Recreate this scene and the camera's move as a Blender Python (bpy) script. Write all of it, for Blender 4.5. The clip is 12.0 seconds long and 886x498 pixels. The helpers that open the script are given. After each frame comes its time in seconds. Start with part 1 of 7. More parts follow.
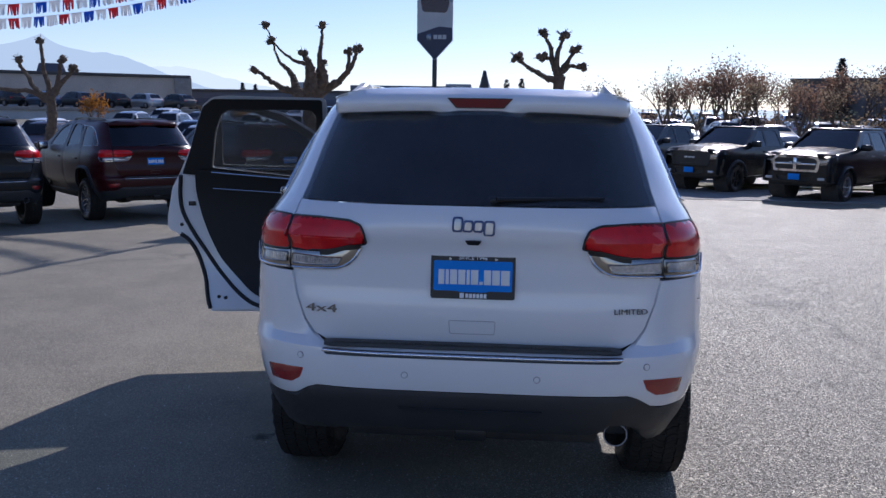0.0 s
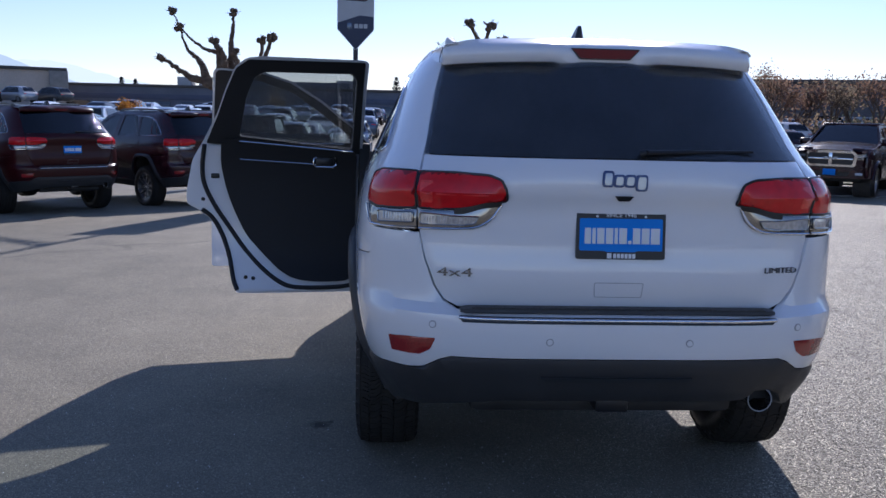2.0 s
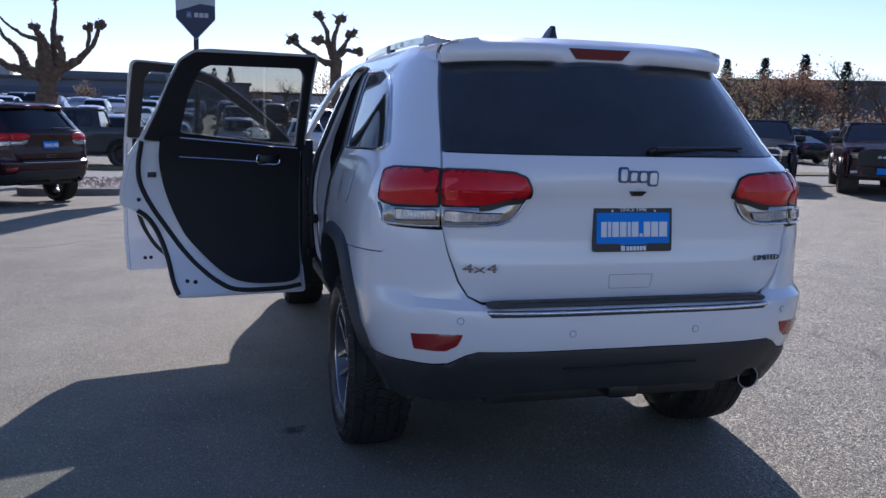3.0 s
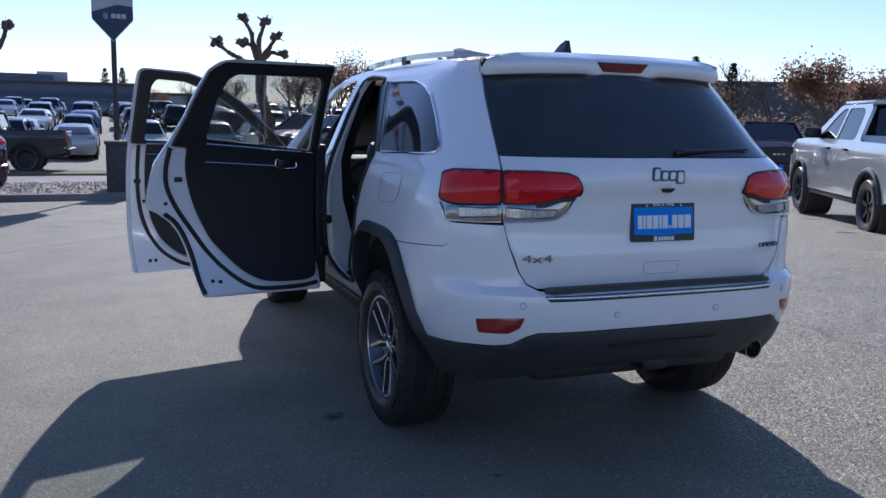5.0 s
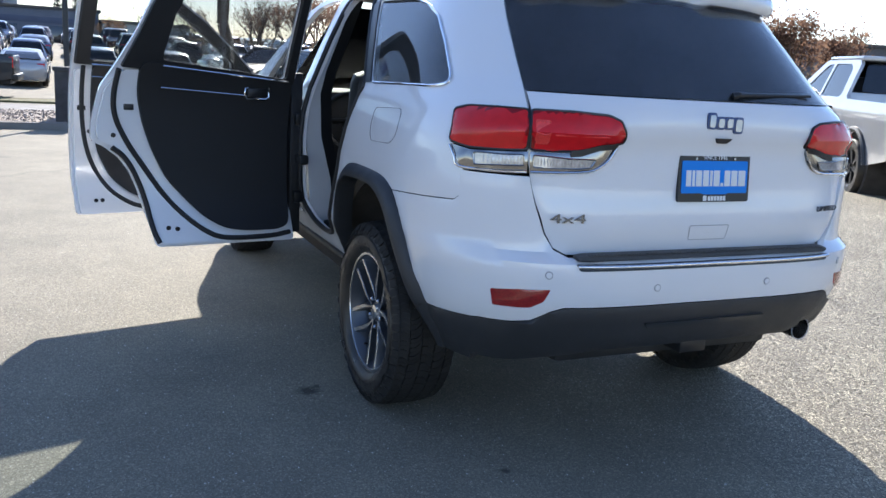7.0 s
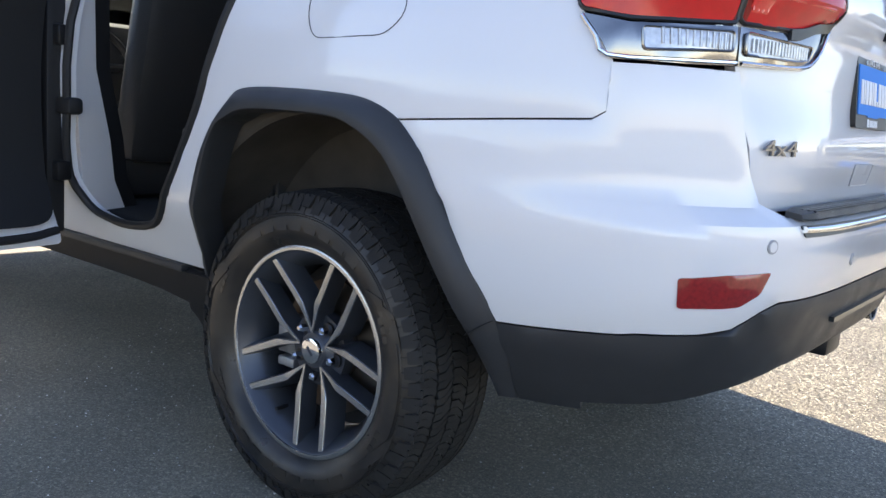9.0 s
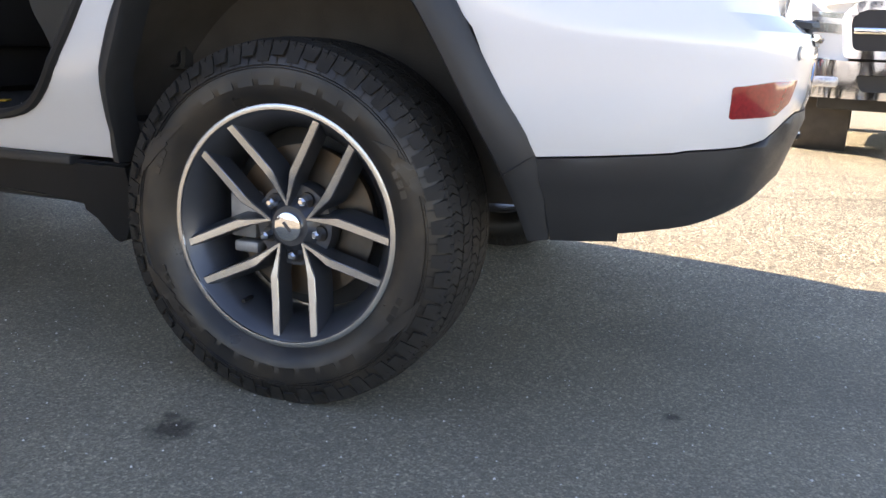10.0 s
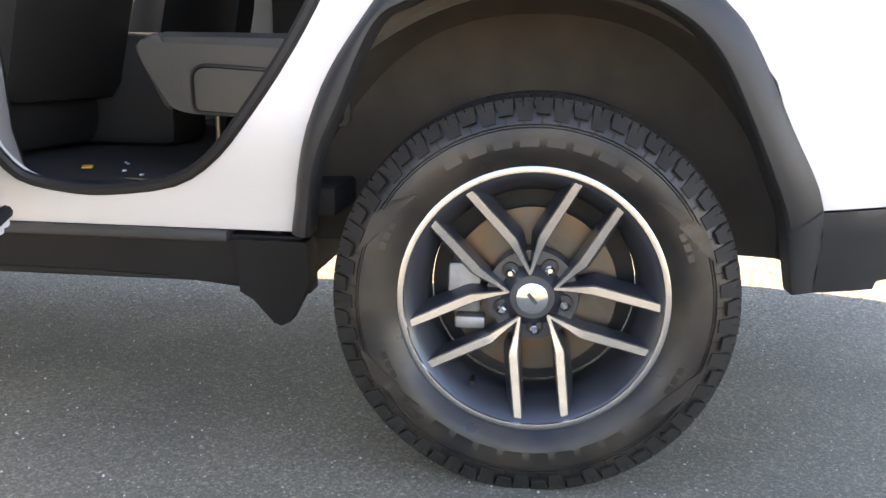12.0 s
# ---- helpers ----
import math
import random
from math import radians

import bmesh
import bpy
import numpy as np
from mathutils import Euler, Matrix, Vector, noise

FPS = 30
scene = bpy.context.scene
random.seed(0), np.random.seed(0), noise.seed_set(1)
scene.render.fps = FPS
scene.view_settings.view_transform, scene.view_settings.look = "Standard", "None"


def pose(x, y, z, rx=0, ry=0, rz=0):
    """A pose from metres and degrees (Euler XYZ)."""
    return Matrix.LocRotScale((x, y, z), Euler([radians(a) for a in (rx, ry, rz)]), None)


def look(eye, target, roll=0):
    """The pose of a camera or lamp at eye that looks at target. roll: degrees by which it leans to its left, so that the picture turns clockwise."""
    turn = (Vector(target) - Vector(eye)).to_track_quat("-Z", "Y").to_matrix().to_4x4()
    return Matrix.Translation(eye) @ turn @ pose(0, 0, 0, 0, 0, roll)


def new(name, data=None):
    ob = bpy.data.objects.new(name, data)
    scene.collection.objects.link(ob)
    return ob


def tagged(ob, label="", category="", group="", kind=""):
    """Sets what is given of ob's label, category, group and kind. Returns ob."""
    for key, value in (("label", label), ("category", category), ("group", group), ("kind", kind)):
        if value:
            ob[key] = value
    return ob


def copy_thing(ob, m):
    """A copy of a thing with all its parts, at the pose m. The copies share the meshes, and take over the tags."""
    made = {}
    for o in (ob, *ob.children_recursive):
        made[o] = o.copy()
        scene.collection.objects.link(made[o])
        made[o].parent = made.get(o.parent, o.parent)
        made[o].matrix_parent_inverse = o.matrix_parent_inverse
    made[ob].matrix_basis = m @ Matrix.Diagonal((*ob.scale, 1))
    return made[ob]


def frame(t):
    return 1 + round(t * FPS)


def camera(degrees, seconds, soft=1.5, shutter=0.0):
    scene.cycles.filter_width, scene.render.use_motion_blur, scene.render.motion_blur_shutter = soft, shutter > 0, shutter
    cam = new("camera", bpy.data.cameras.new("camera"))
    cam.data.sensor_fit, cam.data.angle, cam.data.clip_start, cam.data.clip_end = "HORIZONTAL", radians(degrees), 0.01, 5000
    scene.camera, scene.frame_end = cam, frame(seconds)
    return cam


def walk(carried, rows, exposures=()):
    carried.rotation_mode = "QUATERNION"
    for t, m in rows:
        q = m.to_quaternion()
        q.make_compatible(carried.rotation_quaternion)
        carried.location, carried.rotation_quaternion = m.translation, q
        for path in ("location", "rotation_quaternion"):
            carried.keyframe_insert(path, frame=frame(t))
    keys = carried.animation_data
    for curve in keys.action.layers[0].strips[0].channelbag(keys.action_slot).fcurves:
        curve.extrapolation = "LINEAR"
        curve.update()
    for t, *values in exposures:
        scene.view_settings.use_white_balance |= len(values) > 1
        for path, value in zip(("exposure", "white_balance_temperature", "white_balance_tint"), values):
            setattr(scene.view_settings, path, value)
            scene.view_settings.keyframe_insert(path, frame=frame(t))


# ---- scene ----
cam = camera(54.9, 12.0)
PATH = [
    (0, (0.124, -4.051, 1.661), (-0.026, -2.08, 1.358), 0.9),
    (0.5, (0.105, -4.044, 1.644), (-0.045, -2.073, 1.342), 0.9),
    (1, (-0.111, -4.007, 1.56), (-0.259, -2.034, 1.265), 1.1),
    (1.5, (-0.437, -3.955, 1.487), (-0.505, -1.977, 1.201), 2.5),
    (2, (-0.787, -3.835, 1.467), (-0.672, -1.861, 1.166), 1.3),
    (2.5, (-1.146, -3.778, 1.458), (-0.807, -1.828, 1.171), 1.6),
    (3, (-1.48, -3.73, 1.467), (-0.958, -1.823, 1.16), 1.5),
    (3.2, (-1.585, -3.723, 1.469), (-1.038, -1.825, 1.156), 1.2),
    (4.8, (-2.17, -3.853, 1.454), (-1.429, -2.018, 1.171), 1.3),
    (5, (-2.17, -3.866, 1.482), (-1.429, -2.033, 1.181), 1.2),
    (5.5, (-2.183, -3.862, 1.495), (-1.421, -2.038, 1.187), 1.8),
    (6, (-2.189, -3.816, 1.484), (-1.419, -1.998, 1.168), 2.1),
    (6.5, (-2.151, -3.564, 1.437), (-1.336, -1.776, 1.067), 2.9),
    (7, (-2.098, -3.24, 1.413), (-1.273, -1.468, 0.988), 3.6),
    (7.2, (-2.089, -3.063, 1.39), (-1.244, -1.304, 0.951), 3.4),
    (8.8, (-2.228, -1.6, 1.038), (-0.731, -0.313, 0.722), 5.7),
    (9, (-2.249, -1.436, 0.971), (-0.694, -0.221, 0.642), 4.6),
    (9.5, (-2.298, -1.127, 0.812), (-0.62, -0.133, 0.37), 2.9),
    (10, (-2.417, -0.875, 0.76), (-0.581, -0.236, 0.288), 2.2),
    (10.5, (-2.492, -0.622, 0.721), (-0.596, -0.17, 0.275), 1.2),
    (10.9, (-2.504, -0.435, 0.702), (-0.603, -0.012, 0.249), 0.6),
    (11, (-2.494, -0.396, 0.697), (-0.589, 0.004, 0.24), 0.3),
    (11.5, (-2.508, -0.179, 0.688), (-0.573, 0.021, 0.222), 1.1),
    (12, (-2.46, 0.002, 0.801), (-0.516, 0.212, 0.383), 1.1),
]
walk(cam, [(t, look(eye, target, roll)) for t, eye, target, roll in PATH],
     exposures=[(0, 0.24, 5350, 28), (3.0, 0.45, 5400, 28), (5.0, 0.45, 5250, 25), (6.0, 0.6, 5550, 18), (6.5, 1.2, 6000, 22), (7.0, 1.4, 5750, 19), (9.0, 2.1, 6500, 22), (9.5, 2.35, 6600, 26), (10.0, 2.5, 7300, 25), (10.5, 2.55, 7700, 24), (12.0, 3.35, 7900, 25)])

# ---- sky and sun ----
SUN_AZ, SUN_EL = radians(15.0), radians(31.0)
world = bpy.data.worlds.new("sky")
scene.world = world
world.use_nodes = True
wn = world.node_tree
sky = wn.nodes.new("ShaderNodeTexSky")
sky.sky_type = "NISHITA"
sky.sun_disc = False
sky.sun_elevation, sky.sun_rotation = SUN_EL, SUN_AZ
sky.air_density, sky.dust_density, sky.ozone_density = 1.0, 0.10, 1.35
wn.nodes["Background"].inputs[1].default_value = 0.084
wn.links.new(sky.outputs[0], wn.nodes["Background"].inputs[0])
sun_data = bpy.data.lights.new("sun", "SUN")
sun_data.energy, sun_data.angle, sun_data.color = 3.5, radians(0.55), (1.0, 0.915, 0.70)
sun = new("sun", sun_data)
sun_way = Vector((math.sin(SUN_AZ) * math.cos(SUN_EL), math.cos(SUN_AZ) * math.cos(SUN_EL), math.sin(SUN_EL)))
sun.matrix_basis = look(sun_way * 50, (0, 0, 0))


# ---- materials ----
def material(name, colour, rough=0.5, metal=0.0, spot=0.0, spot_scale=8.0, grain=0.0, grain_scale=200.0, coat=0.0,
             bump=0.0, bump_scale=300.0, rough_var=0.0, random_value=0.0, specular=0.5, second=None):
    """A principled surface with colour drift at two scales and fine relief."""
    m = bpy.data.materials.new(name)
    m.use_nodes = True
    t = m.node_tree
    b = t.nodes["Principled BSDF"]
    b.inputs["Roughness"].default_value = rough
    b.inputs["Metallic"].default_value = metal
    b.inputs["Coat Weight"].default_value = coat
    b.inputs["Coat Roughness"].default_value = 0.03
    b.inputs["Specular IOR Level"].default_value = specular
    place = t.nodes.new("ShaderNodeTexCoord")
    rgb = t.nodes.new("ShaderNodeRGB")
    rgb.outputs[0].default_value = (*colour, 1)
    out = rgb.outputs[0]
    if second:
        other = t.nodes.new("ShaderNodeTexNoise")
        other.inputs["Scale"].default_value = spot_scale
        other.inputs["Detail"].default_value = 6
        ramp = t.nodes.new("ShaderNodeValToRGB")
        ramp.color_ramp.elements[0].position, ramp.color_ramp.elements[1].position = 0.4, 0.62
        ramp.color_ramp.elements[0].color, ramp.color_ramp.elements[1].color = (*colour, 1), (*second, 1)
        t.links.new(place.outputs["Object"], other.inputs["Vector"])
        t.links.new(other.outputs["Fac"], ramp.inputs[0])
        out = ramp.outputs[0]
    for amount, scale in ((spot, spot_scale), (grain, grain_scale)):
        if amount:
            n = t.nodes.new("ShaderNodeTexNoise")
            n.inputs["Scale"].default_value = scale
            n.inputs["Detail"].default_value = 5
            r = t.nodes.new("ShaderNodeMapRange")
            r.inputs[1].default_value, r.inputs[2].default_value = 0.3, 0.7
            r.inputs[3].default_value, r.inputs[4].default_value = 1 - amount, 1 + amount
            h = t.nodes.new("ShaderNodeHueSaturation")
            t.links.new(place.outputs["Object"], n.inputs["Vector"])
            t.links.new(n.outputs["Fac"], r.inputs[0])
            t.links.new(r.outputs[0], h.inputs["Value"])
            t.links.new(out, h.inputs["Color"])
            out = h.outputs[0]
    if random_value:
        i = t.nodes.new("ShaderNodeObjectInfo")
        r = t.nodes.new("ShaderNodeMapRange")
        r.inputs[3].default_value, r.inputs[4].default_value = 1 - random_value, 1 + random_value
        h = t.nodes.new("ShaderNodeHueSaturation")
        t.links.new(i.outputs["Random"], r.inputs[0])
        t.links.new(r.outputs[0], h.inputs["Value"])
        t.links.new(out, h.inputs["Color"])
        out = h.outputs[0]
    t.links.new(out, b.inputs["Base Color"])
    if rough_var:
        n = t.nodes.new("ShaderNodeTexNoise")
        n.inputs["Scale"].default_value = spot_scale * 1.7
        n.inputs["Detail"].default_value = 6
        r = t.nodes.new("ShaderNodeMapRange")
        r.inputs[1].default_value, r.inputs[2].default_value = 0.3, 0.7
        r.inputs[3].default_value, r.inputs[4].default_value = max(0.02, rough - rough_var), min(1, rough + rough_var)
        t.links.new(place.outputs["Object"], n.inputs["Vector"])
        t.links.new(n.outputs["Fac"], r.inputs[0])
        t.links.new(r.outputs[0], b.inputs["Roughness"])
    if bump:
        n = t.nodes.new("ShaderNodeTexNoise")
        n.inputs["Scale"].default_value = bump_scale
        n.inputs["Detail"].default_value = 4
        k = t.nodes.new("ShaderNodeBump")
        k.inputs["Strength"].default_value = bump
        k.inputs["Distance"].default_value = 1.5 / bump_scale
        t.links.new(place.outputs["Object"], n.inputs["Vector"])
        t.links.new(n.outputs["Fac"], k.inputs["Height"])
        t.links.new(k.outputs[0], b.inputs["Normal"])
    return m


def glass(name, tint, rough=0.0, gloss=1.0, veil=0.0):
    """A thin pane: tinted see-through with mirror gloss by Fresnel."""
    m = bpy.data.materials.new(name)
    m.use_nodes = True
    t = m.node_tree
    t.nodes.remove(t.nodes["Principled BSDF"])
    clear = t.nodes.new("ShaderNodeBsdfTransparent")
    clear.inputs[0].default_value = (*tint, 1)
    shine = t.nodes.new("ShaderNodeBsdfGlossy")
    shine.inputs["Roughness"].default_value = rough
    shine.inputs["Color"].default_value = (gloss, gloss, gloss, 1)
    f = t.nodes.new("ShaderNodeFresnel")
    f.inputs[0].default_value = 1.6
    mix = t.nodes.new("ShaderNodeMixShader")
    t.links.new(f.outputs[0], mix.inputs[0])
    t.links.new(clear.outputs[0], mix.inputs[1])
    t.links.new(shine.outputs[0], mix.inputs[2])
    out = mix
    if veil:
        # a thin uneven pale film, mixed in to imitate glare over the dark pane
        film = t.nodes.new("ShaderNodeBsdfDiffuse")
        film.inputs[0].default_value = (0.55, 0.55, 0.55, 1)
        n = t.nodes.new("ShaderNodeTexNoise")
        n.inputs["Scale"].default_value, n.inputs["Detail"].default_value = 5, 6
        place = t.nodes.new("ShaderNodeTexCoord")
        r = t.nodes.new("ShaderNodeMapRange")
        r.inputs[1].default_value, r.inputs[2].default_value = 0.3, 0.7
        r.inputs[3].default_value, r.inputs[4].default_value = veil * 0.7, veil * 1.3
        t.links.new(place.outputs["Object"], n.inputs["Vector"])
        t.links.new(n.outputs["Fac"], r.inputs[0])
        out = t.nodes.new("ShaderNodeMixShader")
        t.links.new(r.outputs[0], out.inputs[0])
        t.links.new(mix.outputs[0], out.inputs[1])
        t.links.new(film.outputs[0], out.inputs[2])
    t.links.new(out.outputs[0], t.nodes["Material Output"].inputs[0])
    return m


def asphalt_material():
    """Worn grey asphalt: pale binder, stones, damp dark stains and fine cracks, in metres."""
    m = bpy.data.materials.new("asphalt")
    m.use_nodes = True
    t = m.node_tree
    b = t.nodes["Principled BSDF"]
    b.inputs["Specular IOR Level"].default_value = 0.45
    geo = t.nodes.new("ShaderNodeNewGeometry")

    def noise_node(scale, detail=5, rough=0.55):
        n = t.nodes.new("ShaderNodeTexNoise")
        n.inputs["Scale"].default_value, n.inputs["Detail"].default_value = scale, detail
        n.inputs["Roughness"].default_value = rough
        t.links.new(geo.outputs["Position"], n.inputs["Vector"])
        return n.outputs["Fac"]

    def ramp(fac, stops):
        r = t.nodes.new("ShaderNodeValToRGB")
        while len(r.color_ramp.elements) < len(stops):
            r.color_ramp.elements.new(0.5)
        for e, (p, c) in zip(r.color_ramp.elements, stops):
            e.position, e.color = p, (*c, 1)
        t.links.new(fac, r.inputs[0])
        return r.outputs[0]

    def mixed(kind, fac, a, c):
        x = t.nodes.new("ShaderNodeMix")
        x.data_type, x.blend_type = "RGBA", kind
        for sock, v in ((x.inputs[0], fac), (x.inputs[6], a), (x.inputs[7], c)):
            if isinstance(v, (int, float)):
                sock.default_value = v
            elif isinstance(v, tuple):
                sock.default_value = (*v, 1)
            else:
                t.links.new(v, sock)
        return x.outputs[2]

    base = ramp(noise_node(0.35, 6), [(0.3, (0.200, 0.181, 0.135)), (0.7, (0.235, 0.212, 0.160))])
    grit = ramp(noise_node(210, 3, 0.75), [(0.33, (0.4, 0.4, 0.41)), (0.5, (1, 1, 1)), (0.67, (1.75, 1.71, 1.63))])
    c = mixed("MULTIPLY", 0.5, base, grit)
    mid = ramp(noise_node(80.0, 3, 0.65), [(0.30, (0.55, 0.55, 0.56)), (0.5, (0.98, 0.98, 0.98)), (0.70, (1.55, 1.53, 1.48))])
    c = mixed("MULTIPLY", 0.35, c, mid)
    cells = t.nodes.new("ShaderNodeTexVoronoi")
    cells.inputs["Scale"].default_value = 210
    t.links.new(geo.outputs["Position"], cells.inputs["Vector"])
    cell = t.nodes.new("ShaderNodeSeparateColor")
    t.links.new(cells.outputs["Color"], cell.inputs[0])
    c = mixed("MULTIPLY", 0.6, c, ramp(cell.outputs[0], [(0.0, (0.72, 0.72, 0.73)), (0.8, (1.0, 1.0, 0.99)), (1.0, (1.7, 1.67, 1.6))]))
    drift = ramp(noise_node(1.7, 5, 0.6), [(0.34, (0.86, 0.86, 0.87)), (0.66, (1.1, 1.1, 1.09))])
    c = mixed("MULTIPLY", 1.0, c, drift)
    stone = t.nodes.new("ShaderNodeTexVoronoi")
    stone.inputs["Scale"].default_value = 42
    t.links.new(geo.outputs["Position"], stone.inputs["Vector"])
    chips = ramp(stone.outputs["Distance"], [(0.10, (1, 1, 1)), (0.15, (0, 0, 0))])
    sep = t.nodes.new("ShaderNodeSeparateColor")
    t.links.new(stone.outputs["Color"], sep.inputs[0])
    rare = ramp(sep.outputs[0], [(0.90, (0, 0, 0)), (0.91, (1, 1, 1))])
    c = mixed("MIX", mixed("MULTIPLY", 1.0, chips, rare), c, (0.55, 0.53, 0.49))
    # coarser grain towards the far side of the car
    side = t.nodes.new("ShaderNodeSeparateXYZ")
    t.links.new(geo.outputs["Position"], side.inputs[0])
    ragged = t.nodes.new("ShaderNodeMath")
    ragged.operation = "MULTIPLY_ADD"
    t.links.new(noise_node(0.8, 4), ragged.inputs[0])
    ragged.inputs[1].default_value = 1.6
    t.links.new(side.outputs[0], ragged.inputs[2])
    worn = t.nodes.new("ShaderNodeMapRange")
    worn.inputs[1].default_value, worn.inputs[2].default_value = 0.6, 2.2
    worn.inputs[3].default_value, worn.inputs[4].default_value = 0.34, 1.0
    t.links.new(ragged.outputs[0], worn.inputs[0])
    coarse = t.nodes.new("ShaderNodeMapRange")
    coarse.inputs[1].default_value, coarse.inputs[2].default_value = 0.34, 1.0
    coarse.inputs[3].default_value = 0.2
    t.links.new(worn.outputs[0], coarse.inputs[0])
    chip = t.nodes.new("ShaderNodeTexVoronoi")
    chip.inputs["Scale"].default_value = 160
    t.links.new(geo.outputs["Position"], chip.inputs["Vector"])
    shade = t.nodes.new("ShaderNodeSeparateColor")
    t.links.new(chip.outputs["Color"], shade.inputs[0])
    # the palest chip tones are painted up to stand for backlit sun glints
    c = mixed("MULTIPLY", coarse.outputs[0], c, ramp(shade.outputs[1], [(0.0, (0.38, 0.38, 0.39)), (0.50, (0.98, 0.99, 0.98)), (0.85, (1.45, 1.46, 1.43)), (0.92, (3.0, 3.0, 2.95))]))
    # small oil stains
    oil = ramp(noise_node(0.9, 2, 0.4), [(0.26, (0.45, 0.45, 0.47)), (0.32, (1, 1, 1))])
    c = mixed("MULTIPLY", 0.6, c, oil)
    # a few drips of oil
    for x, y, wide, dark in ((-1.13, 0.121, 0.05, 0.30), (-0.657, -0.793, 0.02, 0.35), (-1.08, 0.16, 0.02, 0.4)):
        far = t.nodes.new("ShaderNodeVectorMath")
        far.operation = "DISTANCE"
        far.inputs[1].default_value = (x, y, 0)
        t.links.new(geo.outputs["Position"], far.inputs[0])
        ragged = t.nodes.new("ShaderNodeMath")
        ragged.operation = "MULTIPLY_ADD"
        t.links.new(noise_node(45, 4), ragged.inputs[0])
        ragged.inputs[1].default_value = wide * 1.3
        t.links.new(far.outputs["Value"], ragged.inputs[2])
        spot_mask = ramp(ragged.outputs[0], [(wide * 1.1, (dark, dark, dark)), (wide * 1.9, (1, 1, 1))])
        c = mixed("MULTIPLY", 1.0, c, spot_mask)
    # thin cracks along the borders of large cells
    crack = t.nodes.new("ShaderNodeTexVoronoi")
    crack.feature = "DISTANCE_TO_EDGE"
    crack.inputs["Scale"].default_value = 0.07
    wob = t.nodes.new("ShaderNodeVectorMath")
    wob.operation = "ADD"
    nz = t.nodes.new("ShaderNodeTexNoise")
    nz.inputs["Scale"].default_value = 1.5
    nz.inputs["Detail"].default_value = 6
    t.links.new(geo.outputs["Position"], nz.inputs["Vector"])
    t.links.new(geo.outputs["Position"], wob.inputs[0])
    t.links.new(nz.outputs["Color"], wob.inputs[1])
    t.links.new(wob.outputs[0], crack.inputs["Vector"])
    line = ramp(crack.outputs["Distance"], [(0.0002, (0.6, 0.6, 0.6)), (0.0008, (1, 1, 1))])
    c = mixed("MULTIPLY", 0.8, c, line)
    t.links.new(c, b.inputs["Base Color"])
    r = t.nodes.new("ShaderNodeMapRange")
    r.inputs[1].default_value, r.inputs[2].default_value = 0.3, 0.7
    r.inputs[3].default_value, r.inputs[4].default_value = 0.82, 0.97
    t.links.new(noise_node(60.0, 4), r.inputs[0])
    gloss = t.nodes.new("ShaderNodeMath")
    gloss.operation = "MULTIPLY_ADD"
    gloss.inputs[1].default_value = -0.22
    t.links.new(worn.outputs[0], gloss.inputs[0])
    t.links.new(r.outputs[0], gloss.inputs[2])
    t.links.new(gloss.outputs[0], b.inputs["Roughness"])
    k = t.nodes.new("ShaderNodeBump")
    k.inputs["Distance"].default_value = 0.006
    t.links.new(worn.outputs[0], k.inputs["Strength"])
    t.links.new(noise_node(95, 5, 0.8), k.inputs["Height"])
    # broken stone faces, each tilted its own way
    tilt = t.nodes.new("ShaderNodeVectorMath")
    tilt.operation = "SUBTRACT"
    tilt.inputs[1].default_value = (0.5, 0.5, 0.5)
    t.links.new(chip.outputs["Color"], tilt.inputs[0])
    much = t.nodes.new("ShaderNodeVectorMath")
    much.operation = "SCALE"
    t.links.new(tilt.outputs[0], much.inputs[0])
    t.links.new(coarse.outputs[0], much.inputs["Scale"])
    lean = t.nodes.new("ShaderNodeVectorMath")
    lean.operation = "ADD"
    t.links.new(geo.outputs["Normal"], lean.inputs[0])
    t.links.new(much.outputs[0], lean.inputs[1])
    unit = t.nodes.new("ShaderNodeVectorMath")
    unit.operation = "NORMALIZE"
    t.links.new(lean.outputs[0], unit.inputs[0])
    t.links.new(unit.outputs[0], k.inputs["Normal"])
    t.links.new(k.outputs[0], b.inputs["Normal"])
    return m


ASPHALT = asphalt_material()
WHITE = material("white_pearl_paint", (0.80, 0.80, 0.81), 0.22, coat=1.0, spot=0.012, spot_scale=3, rough_var=0.05)
MAROON = material("maroon_paint", (0.036, 0.003, 0.005), 0.3, 0.0, specular=0.3, coat=0.1, spot=0.1, spot_scale=2)
NAVY = material("black_blue_paint", (0.009, 0.011, 0.015), 0.3, 0.0, specular=0.3, coat=0.12, spot=0.1, spot_scale=2)
DARKGREY = material("dark_grey_paint", (0.035, 0.038, 0.042), 0.28, 0.3, coat=0.4, spot=0.1, spot_scale=2)
BLACKPAINT = material("black_paint", (0.012, 0.012, 0.013), 0.25, 0.0, specular=0.25, coat=0.25, spot=0.1, spot_scale=2)
SILVER = material("silver_paint", (0.45, 0.46, 0.47), 0.25, 0.5, coat=1.0, spot=0.03, spot_scale=2)
BLUEGREY = material("blue_grey_paint", (0.09, 0.13, 0.2), 0.25, 0.3, coat=1.0, spot=0.05, spot_scale=2)
PLASTIC = material("black_textured_plastic", (0.029, 0.030, 0.032), 0.47, bump=0.25, bump_scale=900, spot=0.12, spot_scale=6, rough_var=0.08)
TRIM = material("door_trim_dark", (0.011, 0.011, 0.012), 0.65, bump=0.2, bump_scale=700, spot=0.1, spot_scale=5)
RUBBER = material("rubber_seal", (0.015, 0.015, 0.016), 0.6, spot=0.1, spot_scale=30)
TREAD = material("tread_rubber", (0.026, 0.0245, 0.0225), 0.7, spot=0.25, spot_scale=12, bump=0.2, bump_scale=400, specular=0.2)
